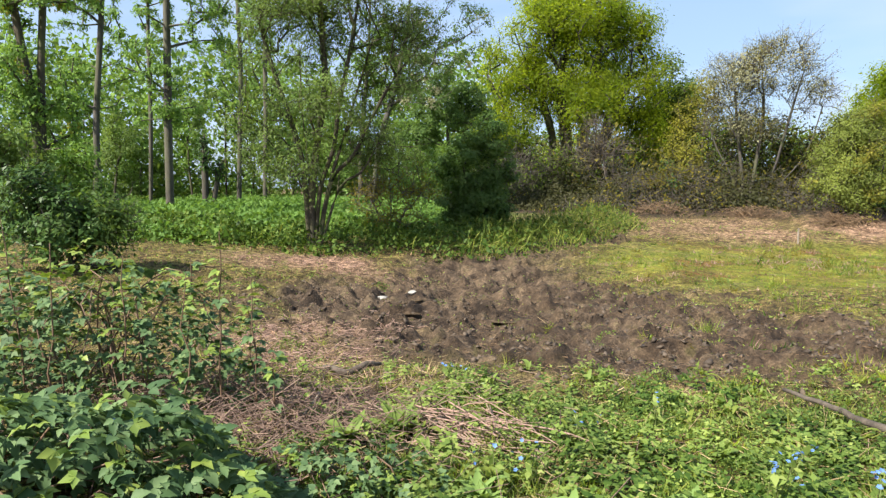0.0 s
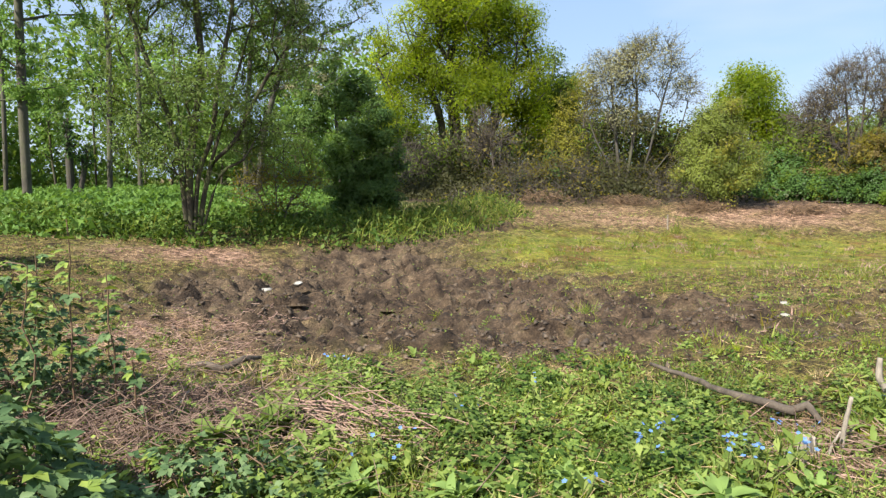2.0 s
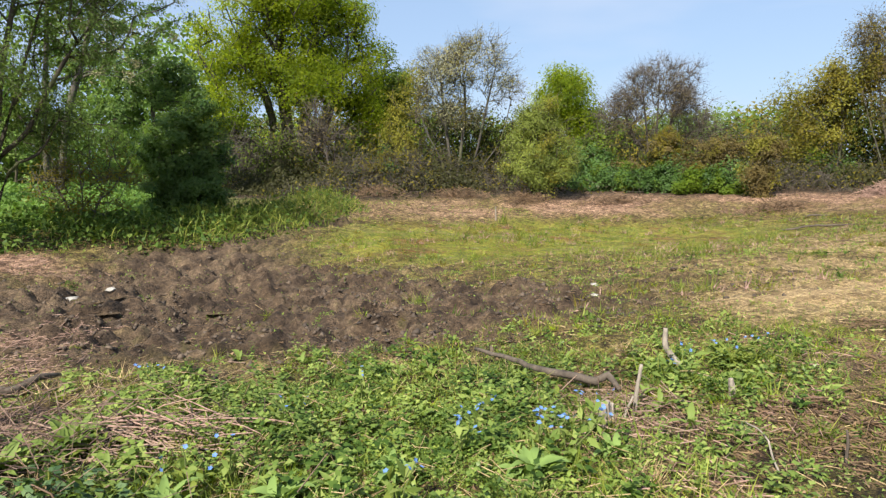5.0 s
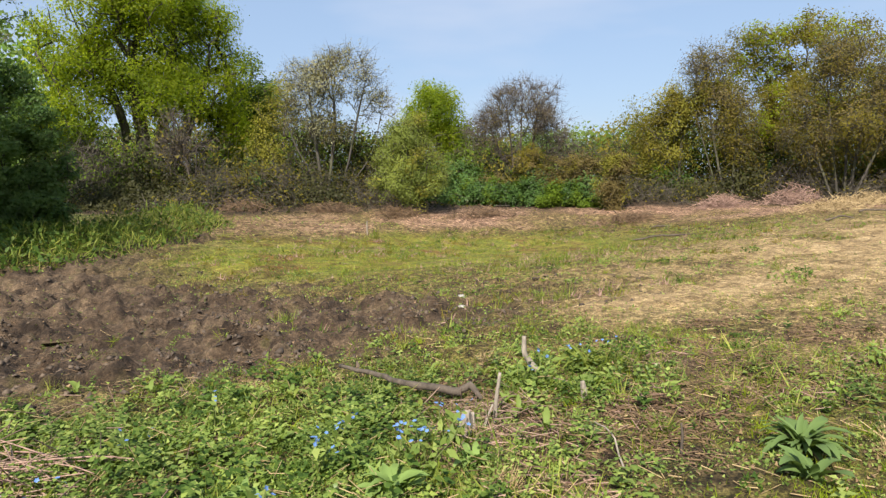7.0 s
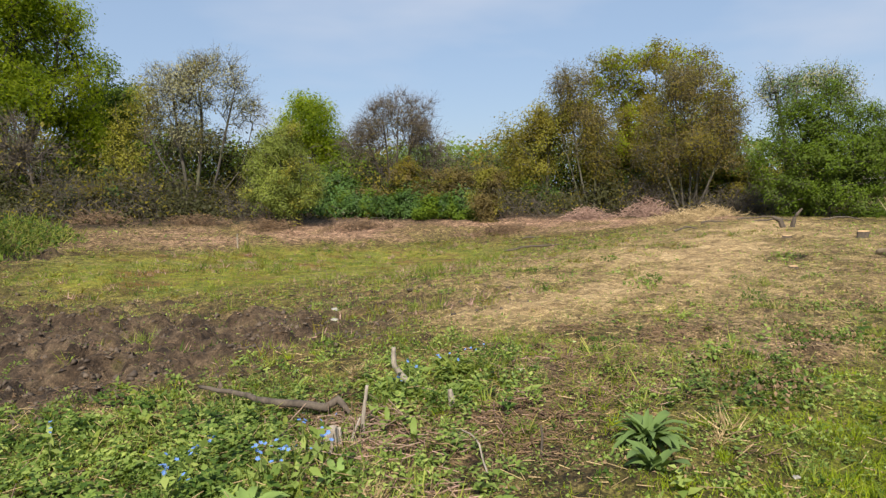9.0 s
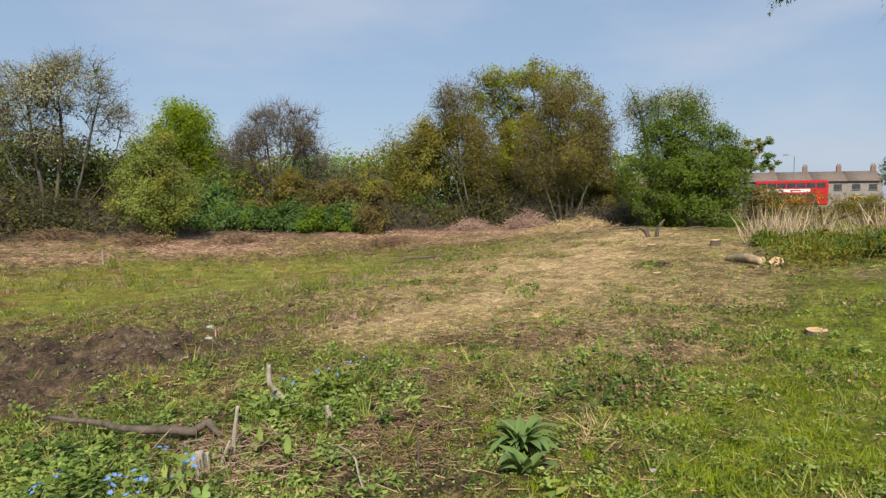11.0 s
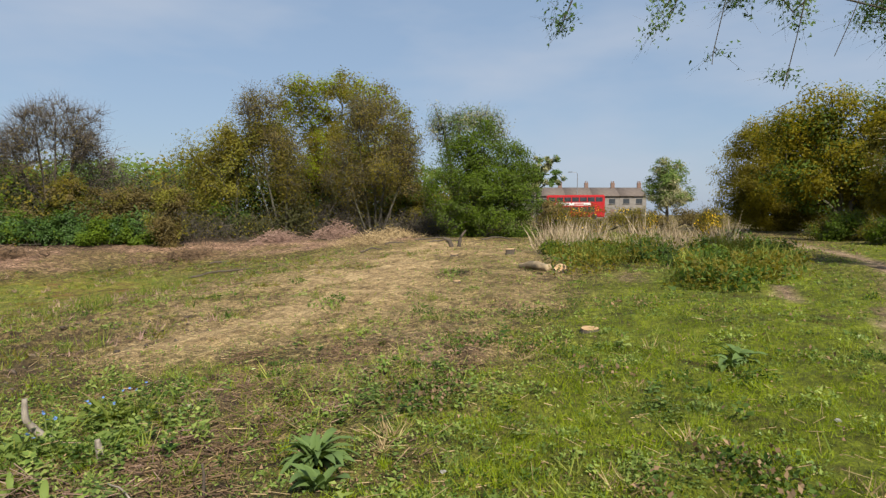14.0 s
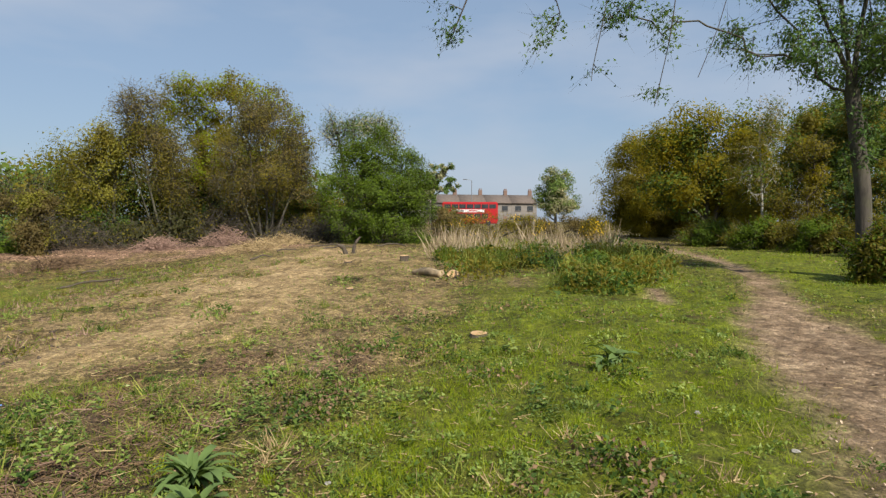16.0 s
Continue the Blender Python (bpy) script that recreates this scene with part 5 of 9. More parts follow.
grow('bare_shrub', 'grey twiggy shrub almost without leaves', 'shrub', stand(5.74, 28.16),
     [[(0.01, -0.01, -0.1), (-0.03, 0.0, 1.12), (-0.25, 0.04, 2.89)], [(0.09, -0.02, -0.1), (0.22, -0.05, 1.37), (0.33, -0.07, 3.13)]],
     [(-0.06, 0.01, 2.14, 1.03, 1.03, 1.81), (-0.42, 0.07, 3.14, 0.77, 0.77, 1.29), (0.29, -0.06, 0.86, 0.78, 0.78, 1.04)],
     B_TWIG, L_BROWN, tips=150, per_tip=6, leaf=0.066, thick=0.06, seed=72, twigs=10, twig_len=0.6, fine=0.008)
grow('hedge_bush', 'dark green and brown hedge bush', 'bush', stand(7.60, 25.68),
     [[(0.14, 0.15, -0.1), (-0.08, 0.02, 0.39), (-0.17, 0.04, 0.77)], [(0.07, -0.09, -0.1), (0.19, -0.06, 0.28), (0.38, -0.11, 0.56)], [(0.05, -0.07, -0.1), (-0.36, 0.09, 0.29), (-0.73, 0.18, 0.58)]],
     [(-0.21, 0.05, 0.86, 0.96, 0.96, 1.08), (0.48, -0.14, 0.62, 0.96, 0.96, 0.87), (-0.91, 0.23, 0.64, 0.72, 0.72, 0.84), (-1.62, 0.39, 0.29, 0.72, 0.72, 0.58)],
     B_DARK, L_OLIVE, tips=200, per_tip=46, leaf=0.085, thick=0.05, seed=73, twigs=6, second=L_DARK, second_share=0.45, fine=0.006)
grow('hedge_bush', 'yellow-green young tree in the hedge', 'bush', stand(9.68, 28.18),
     [[(-0.03, -0.16, -0.1), (-0.14, 0.05, 1.16), (-0.29, 0.1, 2.31)], [(-0.21, -0.16, -0.1), (-0.3, 0.09, 0.84), (-0.59, 0.18, 1.67)], [(0.08, 0.06, -0.1), (0.1, -0.03, 1.99), (0.21, -0.06, 3.98)]],
     [(-0.36, 0.12, 2.57, 0.8, 0.8, 2.57), (-0.74, 0.23, 1.86, 0.93, 0.93, 1.2), (0.26, -0.08, 4.42, 0.8, 0.8, 1.2)],
     B_TWIG, L_YELLOW, tips=130, per_tip=70, leaf=0.085, thick=0.05, seed=74, twigs=5, cluster=0.7)
grow('grey_poplar_tree', 'spreading grey poplar with small silvery leaves', 'tree', stand(11.17, 26.58),
     [[(-0.24, 0.1, -0.1), (-0.59, 0.23, 1.3), (-1.19, 0.45, 2.57), (-1.54, 0.57, 3.82)], [(-0.12, 0.05, -0.1), (-0.24, 0.1, 1.55), (-0.48, 0.19, 3.79), (-0.6, 0.24, 5.5)], [(0.0, 0.0, -0.1), (0.22, -0.09, 1.54), (0.44, -0.18, 3.76), (0.31, -0.12, 6.19)], [(0.12, -0.04, -0.1), (0.8, -0.33, 1.28), (1.23, -0.52, 3.24), (1.65, -0.72, 5.16)], [(0.16, -0.06, -0.1), (1.14, -0.48, 1.02), (1.9, -0.84, 2.24), (2.31, -1.04, 3.93)]],
     [(0.31, -0.13, 5.22, 1.89, 1.89, 1.4), (1.87, -0.82, 4.91, 1.11, 1.11, 1.51), (-0.6, 0.24, 5.02, 1.15, 1.15, 1.54), (0.98, -0.41, 6.15, 1.5, 1.5, 0.89), (0.1, -0.04, 3.28, 1.39, 1.39, 1.02), (-1.19, 0.45, 3.81, 0.77, 0.77, 1.03)],
     B_GREY, L_SILVER, tips=620, per_tip=22, leaf=0.066, thick=0.075, power=0.62, seed=75, cluster=0.45, twigs=7, twig_len=0.5, fine=0.007, second=L_OLIVE, second_share=0.3, bare=True)
grow('hedge_bush', 'olive hedge growth under grey poplar', 'bush', stand(11.63, 29.62),
     [[(-0.0, -0.07, -0.1), (0.0, 0.0, 0.46), (0.0, 0.0, 0.92)], [(0.08, -0.09, -0.1), (0.56, -0.23, 0.33), (1.13, -0.46, 0.67)], [(-0.04, -0.01, -0.1), (-0.53, 0.18, 0.35), (-1.06, 0.37, 0.7)]],
     [(0.0, 0.0, 1.02, 1.26, 1.26, 1.02), (1.41, -0.57, 0.74, 1.38, 1.38, 0.98), (-1.33, 0.46, 0.78, 0.99, 0.99, 1.0), (2.02, -0.84, 2.11, 0.82, 0.82, 1.12)],
     B_TWIG, L_OLIVE, tips=160, per_tip=37, leaf=0.094, thick=0.04, seed=76, twigs=6, second=L_YELLOW, second_share=0.4)
grow('willow_bush', 'rounded yellow-green willow bush', 'bush', stand(12.17, 20.57),
     [[(-0.18, 0.1, -0.1), (-0.46, 0.25, 0.89), (-0.74, 0.4, 2.11)], [(-0.04, 0.03, -0.1), (-0.03, 0.02, 1.49), (-0.15, 0.09, 2.89)], [(0.03, -0.01, -0.1), (0.4, -0.22, 1.08), (0.62, -0.35, 2.27)]],
     [(-0.14, 0.08, 2.3, 1.29, 1.29, 1.13), (-0.55, 0.3, 1.3, 1.0, 1.0, 0.93), (0.55, -0.31, 1.68, 1.07, 1.07, 1.12), (-0.07, 0.04, 3.09, 0.89, 0.89, 0.62), (0.15, -0.08, 0.88, 0.88, 0.88, 0.72)],
     B_TWIG, L_WILLOWB, tips=435, per_tip=90, leaf=0.070, thick=0.06, seed=77, aspect=0.4, second=L_YELLOW, second_share=0.2, cluster=0.4)
grow('oak_tree', 'young oak behind the hedge in yellow-green leaf', 'tree', stand(21.55, 33.61),
     [[(-0.04, 0.03, -0.1), (-0.11, 0.07, 2.61), (-0.18, 0.12, 5.87)]],
     [(-0.16, 0.1, 4.9, 1.92, 1.92, 1.86), (0.66, -0.42, 3.56, 1.26, 1.26, 1.68), (-1.1, 0.66, 4.29, 1.3, 1.3, 1.71), (-0.33, 0.2, 6.2, 1.28, 1.28, 0.85)],
     B_DARK, L_OAK, tips=261, per_tip=90, leaf=0.122, thick=0.15, seed=78, second=L_OAKM, second_share=0.45, cluster=1.1)
grow('bare_tree', 'round-headed tree with bare fine twigs in bud', 'tree', stand(21.77, 26.11),
     [[(-0.18, 0.15, -0.1), (-0.59, 0.47, 1.71), (-1.15, 0.89, 3.62)], [(-0.11, 0.08, -0.1), (-0.26, 0.21, 2.23), (-0.5, 0.4, 4.89)], [(-0.03, 0.02, -0.1), (0.06, -0.05, 2.22), (0.14, -0.12, 5.35)], [(0.05, -0.04, -0.1), (0.44, -0.37, 1.94), (0.72, -0.6, 4.27)], [(0.08, -0.07, -0.1), (0.73, -0.61, 1.4), (1.38, -1.18, 2.93)]],
     [(0.0, 0.0, 4.07, 2.32, 2.32, 1.91), (-1.24, 0.96, 3.35, 1.53, 1.53, 1.81), (1.37, -1.17, 3.19, 1.39, 1.39, 1.59), (0.04, -0.04, 5.49, 1.46, 1.46, 0.82), (-0.02, 0.02, 1.96, 1.47, 1.47, 1.09)],
     B_TWIG, L_BROWN, tips=754, per_tip=9, leaf=0.056, thick=0.09, power=0.62, seed=79, twigs=14, twig_len=0.55, fine=0.007, second=L_OLIVE, second_share=0.3, cluster=0.7, bare=True)
grow('hedge_bush', 'olive-brown scrub below a bare tree', 'bush', stand(23.03, 27.66),
     [[(0.02, -0.01, -0.1), (-0.17, 0.14, 0.66), (-0.34, 0.27, 1.31)], [(-0.01, 0.3, -0.1), (0.31, -0.26, 0.52), (0.62, -0.52, 1.03)], [(0.01, 0.1, -0.1), (-0.67, 0.51, 0.48), (-1.34, 1.02, 0.95)]],
     [(-0.42, 0.34, 1.46, 1.58, 1.58, 1.46), (0.78, -0.65, 1.15, 1.01, 1.01, 1.0), (-1.68, 1.28, 1.06, 1.1, 1.1, 1.04)],
     B_TWIG, L_OLIVE, tips=150, per_tip=37, leaf=0.103, thick=0.04, seed=80, twigs=6)
grow('bramble_mound', 'dark green glossy bramble mound in the hedge', 'bush', stand(16.23, 22.24),
     [[(0.18, 0.01, -0.1), (-0.28, 0.19, 0.15), (-0.57, 0.38, 0.3)], [(0.1, -0.07, -0.1), (-0.04, 0.03, 0.23), (-0.07, 0.06, 0.45)], [(0.21, -0.12, -0.1), (0.24, -0.17, 0.15), (0.48, -0.34, 0.3)]],
     [(-0.71, 0.48, 0.22, 0.74, 0.74, 0.34), (-0.09, 0.07, 0.5, 0.69, 0.69, 0.59), (0.6, -0.42, 0.25, 0.85, 0.85, 0.44), (0.31, -0.21, 0.53, 0.44, 0.44, 0.53)],
     B_DARK, L_DARK, tips=120, per_tip=103, leaf=0.078, thick=0.03, seed=81, cluster=0.3, second=L_HAW, second_share=0.4, pieces=7)
grow('bramble_mound', 'dark green glossy bramble mound in the hedge', 'bush', stand(17.66, 20.54),
     [[(-0.0, -0.07, -0.1), (-0.22, 0.18, 0.21), (-0.44, 0.35, 0.42)], [(0.08, -0.09, -0.1), (0.0, 0.0, 0.3), (0.0, 0.0, 0.59)], [(-0.04, -0.01, -0.1), (0.25, -0.21, 0.15), (0.5, -0.42, 0.3)]],
     [(-0.55, 0.44, 0.47, 0.67, 0.67, 0.53), (0.0, 0.0, 0.66, 0.57, 0.57, 0.66), (0.63, -0.53, 0.33, 0.8, 0.8, 0.43), (0.98, -0.84, 0.52, 0.42, 0.42, 0.52)],
     B_DARK, L_DARK, tips=150, per_tip=112, leaf=0.078, thick=0.03, seed=82, cluster=0.3, second=L_HAW, second_share=0.5, pieces=7)
grow('bramble_mound', 'dark green glossy bramble mound in the hedge', 'bush', stand(19.49, 18.90),
     [[(0.03, -0.09, -0.1), (0.03, -0.03, 0.15), (0.06, -0.06, 0.3)], [(0.08, -0.09, -0.1), (-0.17, 0.16, 0.27), (-0.34, 0.33, 0.55)], [(0.13, 0.22, -0.1), (0.16, -0.16, 0.15), (0.32, -0.32, 0.3)]],
     [(0.08, -0.07, 0.21, 0.64, 0.64, 0.28), (-0.42, 0.41, 0.61, 0.56, 0.56, 0.57), (0.4, -0.4, 0.28, 0.41, 0.41, 0.28)],
     B_DARK, L_HAW, tips=110, per_tip=103, leaf=0.078, thick=0.03, seed=83, cluster=0.3, second=L_DARK, second_share=0.4, pieces=7)
grow('bronze_bush', 'rounded bronze-brown gorse-like bush in the hedge', 'bush', stand(20.94, 21.66),
     [[(0.16, 0.1, -0.1), (-0.04, 0.04, 0.55), (-0.09, 0.08, 1.1)], [(-0.02, 0.01, -0.1), (0.25, -0.24, 0.73), (0.5, -0.48, 1.47)]],
     [(-0.11, 0.1, 1.22, 1.16, 1.16, 1.22), (0.63, -0.6, 1.63, 1.02, 1.02, 0.78)],
     B_DARK, L_BROWN, tips=150, per_tip=81, leaf=0.070, thick=0.04, seed=84, second=L_OLIVE, second_share=0.2)
grow('bronze_bush', 'rounded bronze-brown gorse-like bush in the hedge', 'bush', stand(19.45, 17.52),
     [[(0.3, -0.08, -0.1), (-0.01, 0.0, 0.54), (-0.02, 0.01, 1.08)], [(0.05, 0.15, -0.1), (0.06, -0.07, 0.82), (0.13, -0.14, 1.65)]],
     [(-0.02, 0.01, 1.2, 0.65, 0.65, 1.2), (0.16, -0.17, 1.83, 0.54, 0.54, 0.67)],
     B_DARK, L_BROWN, tips=130, per_tip=90, leaf=0.062, thick=0.04, seed=85, second=L_YELLOW, second_share=0.3)
grow('bronze_bush', 'rounded bronze-brown gorse-like bush in the hedge', 'bush', stand(22.12, 24.63),
     [[(0.07, 0.13, -0.1), (-0.18, 0.15, 0.61), (-0.35, 0.3, 1.22)]],
     [(-0.44, 0.37, 1.36, 1.16, 1.16, 1.36)],
     B_DARK, L_OLIVE, tips=110, per_tip=76, leaf=0.078, thick=0.04, seed=86, second=L_BROWN, second_share=0.3)
grow('distant_tree', 'pale green tree in the distant tree line', 'tree', stand(51.96, 54.27),
     [[(-0.09, -0.08, -0.1), (-0.21, 0.19, 1.81), (-0.42, 0.38, 3.63)]],
     [(-0.52, 0.48, 4.03, 3.23, 3.23, 1.45)],
     B_TWIG, L_POPLAR, tips=70, per_tip=72, leaf=0.226, thick=0.12, seed=90, cluster=0.7, twig_len=0.7)
grow('distant_tree', 'pale green tree in the distant tree line', 'tree', stand(55.10, 51.13),
     [[(-0.17, -0.03, -0.1), (-0.12, 0.12, 1.94), (-0.23, 0.25, 3.88)]],
     [(-0.29, 0.31, 4.31, 2.82, 2.82, 1.17)],
     B_TWIG, L_OLIVE, tips=70, per_tip=72, leaf=0.226, thick=0.12, seed=91, cluster=0.7, twig_len=0.7)
grow('distant_tree', 'pale green tree in the distant tree line', 'tree', stand(48.04, 57.71),
     [[(-0.0, -0.07, -0.1), (-0.1, 0.08, 1.8), (-0.21, 0.17, 3.6)]],
     [(-0.26, 0.21, 4.0, 3.3, 3.3, 1.66)],
     B_TWIG, L_POPLAR, tips=70, per_tip=72, leaf=0.226, thick=0.12, seed=92, cluster=0.7, twig_len=0.7)
grow('distant_tree', 'pale green tree in the distant tree line', 'tree', stand(57.58, 48.37),
     [[(0.2, 0.25, -0.1), (-0.04, 0.04, 1.67), (-0.07, 0.09, 3.33)]],
     [(-0.09, 0.11, 3.7, 2.74, 2.74, 1.6)],
     B_TWIG, L_OLIVE, tips=70, per_tip=72, leaf=0.226, thick=0.12, seed=93, cluster=0.7, twig_len=0.7)
grow('distant_tree', 'pale green tree in the distant tree line', 'tree', stand(44.35, 60.53),
     [[(0.16, -0.2, -0.1), (0.02, -0.01, 1.98), (0.03, -0.02, 3.96)]],
     [(0.04, -0.02, 4.4, 3.33, 3.33, 1.87)],
     B_TWIG, L_POPLAR, tips=70, per_tip=72, leaf=0.226, thick=0.12, seed=94, cluster=0.7, twig_len=0.7)
grow('field_maple_tree', 'yellow-green maple at the edge of a clump', 'tree', stand(25.07, 18.70),
     [[(0.05, -0.06, -0.1), (-0.06, 0.08, 1.2), (-0.44, 0.55, 3.1), (-0.7, 0.87, 4.18)], [(0.08, -0.1, -0.1), (0.04, -0.05, 1.47), (0.14, -0.18, 3.62)]],
     [(-0.52, 0.65, 2.29, 1.36, 1.36, 1.51), (-0.02, 0.03, 3.62, 1.48, 1.48, 1.37), (-1.13, 1.37, 3.11, 0.82, 0.82, 1.1), (-0.69, 0.85, 1.21, 1.09, 1.09, 0.82), (0.3, -0.4, 4.5, 1.3, 1.3, 1.2), (-0.4, 0.5, 3.9, 1.3, 1.3, 1.1)],
     B_GREY, L_YELLOW, tips=333, per_tip=70, leaf=0.085, thick=0.09, seed=100, second=L_OLIVE, second_share=0.4, twigs=4, cluster=0.7, bare=True)
grow('oak_tree', 'tall oak in a clump with bare lower limbs', 'tree', stand(29.22, 16.13),
     [[(-0.07, 0.12, -0.1), (-0.16, 0.27, 1.97), (-0.32, 0.54, 4.2), (-0.55, 0.92, 6.41)], [(0.0, 0.0, -0.1), (0.11, -0.18, 2.24), (0.27, -0.48, 4.7), (0.37, -0.66, 7.11)], [(0.05, -0.09, -0.1), (0.43, -0.77, 1.95), (0.83, -1.52, 4.11), (1.19, -2.26, 6.46)]],
     [(-0.63, 1.04, 6.69, 1.51, 1.51, 1.28), (0.37, -0.66, 7.11, 1.58, 1.58, 1.06), (1.24, -2.36, 6.71, 1.26, 1.26, 1.09), (-0.06, 0.11, 5.55, 1.61, 1.61, 1.41), (0.81, -1.49, 5.45, 1.55, 1.55, 1.38), (-1.06, 1.7, 5.35, 1.11, 1.11, 1.43), (-0.04, 0.07, 3.63, 2.42, 2.42, 1.69), (1.07, -2.0, 3.28, 1.79, 1.79, 1.65), (-1.03, 1.67, 2.84, 1.39, 1.39, 1.57), (1.67, -3.29, 5.33, 0.99, 0.99, 1.35)],
     B_GREY, L_OAK, tips=696, per_tip=70, leaf=0.099, thick=0.13, power=0.72, seed=101, second=L_OLIVE, second_share=0.7, twigs=4, cluster=0.6, bare=True)
grow('birch_tree', 'slender birch with sparse bronze young leaves', 'tree', stand(25.50, 16.42),
     [[(0.0, 0.0, -0.1), (-0.23, 0.34, 1.46), (-0.47, 0.67, 3.78), (-0.63, 0.9, 6.08)], [(-0.14, 0.21, -0.1), (-0.38, 0.54, 1.2), (-0.69, 0.97, 3.02), (-0.93, 1.3, 4.83)], [(0.07, -0.1, -0.1), (0.12, -0.18, 1.97), (0.17, -0.25, 4.51)]],
     [(-0.4, 0.58, 4.55, 1.03, 1.03, 2.36), (0.18, -0.27, 3.25, 1.01, 1.01, 2.08), (-0.71, 1.0, 5.83, 0.77, 0.77, 1.05)],
     B_GREY, L_OLIVE, tips=377, per_tip=40, leaf=0.070, thick=0.06, power=0.67, seed=102, twigs=9, twig_len=0.5, second=L_BROWN, second_share=0.4, fine=0.006, cluster=0.7, bare=True)
grow('birch_tree', 'many-stemmed tree with pale stems and bronze buds', 'tree', stand(26.78, 12.19),
     [[(-0.13, 0.27, -0.1), (-0.22, 0.44, 1.37), (-0.34, 0.69, 3.53), (-0.42, 0.84, 5.42)], [(-0.05, 0.1, -0.1), (-0.05, 0.11, 1.84), (-0.05, 0.11, 4.2)], [(0.01, -0.02, -0.1), (0.08, -0.16, 1.6), (0.24, -0.5, 3.71), (0.35, -0.76, 5.08)], [(0.05, -0.1, -0.1), (0.27, -0.56, 1.36), (0.51, -1.11, 2.98)], [(-0.2, 0.41, -0.1), (-0.42, 0.85, 1.38), (-0.71, 1.39, 3.08)]],
     [(0.01, -0.01, 3.26, 1.56, 1.56, 1.92), (-0.31, 0.63, 5.17, 1.25, 1.25, 1.46), (0.41, -0.87, 4.38, 0.87, 0.87, 1.66), (-0.71, 1.39, 3.08, 1.16, 1.16, 1.72), (0.55, -1.21, 2.75, 0.65, 0.65, 1.42)],
     B_GREY, L_BROWN, tips=609, per_tip=40, leaf=0.070, thick=0.065, power=0.67, seed=103, twigs=9, twig_len=0.5, second=L_OLIVE, second_share=0.55, fine=0.006, cluster=0.7, bare=True)
grow('hedge_bush', 'tangled dark scrub under the clump', 'bush', stand(28.94, 16.60),
     [[(-0.13, -0.07, -0.1), (-0.18, 0.28, 0.52), (-0.35, 0.57, 1.03)], [(-0.01, -0.01, -0.1), (0.21, -0.36, 0.51), (0.42, -0.73, 1.03)], [(-0.03, 0.15, -0.1), (0.55, -1.01, 0.5), (1.1, -2.02, 1.01)]],
     [(-0.44, 0.71, 1.15, 1.65, 1.65, 1.28), (0.53, -0.91, 1.14, 1.6, 1.6, 1.26), (1.37, -2.52, 1.12, 1.28, 1.28, 1.1), (-1.53, 2.32, 0.74, 1.13, 1.13, 1.01), (2.0, -3.89, 0.98, 0.99, 0.99, 1.08)],
     B_DARK, L_OLIVE, tips=330, per_tip=34, leaf=0.094, thick=0.04, seed=104, twigs=7, second=L_DARK, second_share=0.4, fine=0.006)
grow('hawthorn_bush', 'dense hawthorn bush in dark and bright green leaf', 'bush', stand(25.67, 6.99),
     [[(-0.03, 0.11, -0.1), (-0.1, 0.33, 1.72), (-0.25, 0.76, 3.33)], [(0.01, -0.02, -0.1), (0.07, -0.23, 1.95), (0.1, -0.34, 3.79)], [(0.03, -0.11, -0.1), (0.22, -0.78, 1.71), (0.39, -1.45, 2.63)]],
     [(-0.25, 0.77, 2.87, 1.39, 1.39, 1.74), (0.28, -1.0, 2.17, 1.39, 1.39, 1.39), (0.03, -0.12, 3.79, 1.16, 1.16, 1.28), (0.45, -1.67, 2.17, 1.04, 1.04, 1.16), (-0.48, 1.42, 1.72, 1.04, 1.04, 1.04), (0.1, -0.34, 1.25, 1.86, 1.86, 0.81), (0.34, -1.23, 3.09, 0.92, 0.92, 0.93), (0.3, -1.1, 0.8, 1.9, 1.9, 0.9), (-0.2, 0.7, 0.8, 1.6, 1.6, 0.9), (0.1, -0.4, 2.4, 1.8, 1.8, 1.7)],
     B_DARK, L_HAW, tips=800, per_tip=84, leaf=0.066, thick=0.08, seed=110, second=L_OAK_DARK, second_share=0.3, cluster=0.42, twigs=4, pieces=8)
grow('hawthorn_bush', 'tall hawthorn behind with wispy grey-green top', 'bush', stand(27.28, 8.52),
     [[(0.0, 0.0, -0.1), (-0.08, 0.23, 2.52), (-0.21, 0.57, 4.49), (-0.36, 0.98, 5.72)], [(0.02, -0.07, -0.1), (0.12, -0.36, 2.76), (0.23, -0.72, 5.23)]],
     [(-0.16, 0.46, 4.61, 1.0, 1.0, 1.12), (0.19, -0.6, 5.11, 1.12, 1.12, 0.62), (0.41, -1.31, 4.73, 0.87, 0.87, 0.75), (-0.34, 0.92, 5.1, 0.45, 0.45, 0.87)],
     B_DARK, L_SILVER, tips=246, per_tip=31, leaf=0.066, thick=0.07, seed=111, second=L_ELDER, second_share=0.5, droop=0.2, twigs=6, cluster=0.7)
grow('distant_tree', 'grey-leaved tree with drooping branch behind hawthorn', 'tree', stand(61.48, 12.11),
     [[(0.0, 0.0, -0.1), (0.0, 0.01, 3.31), (0.08, -0.36, 5.49)]],
     [(0.05, -0.25, 5.49, 1.53, 1.53, 1.32), (0.31, -1.59, 4.12, 1.09, 1.09, 0.55), (-0.11, 0.54, 3.86, 1.37, 1.37, 1.65)],
     B_DARK, L_SILVER, tips=90, per_tip=67, leaf=0.207, thick=0.14, seed=112, second=L_ELDER, second_share=0.5)
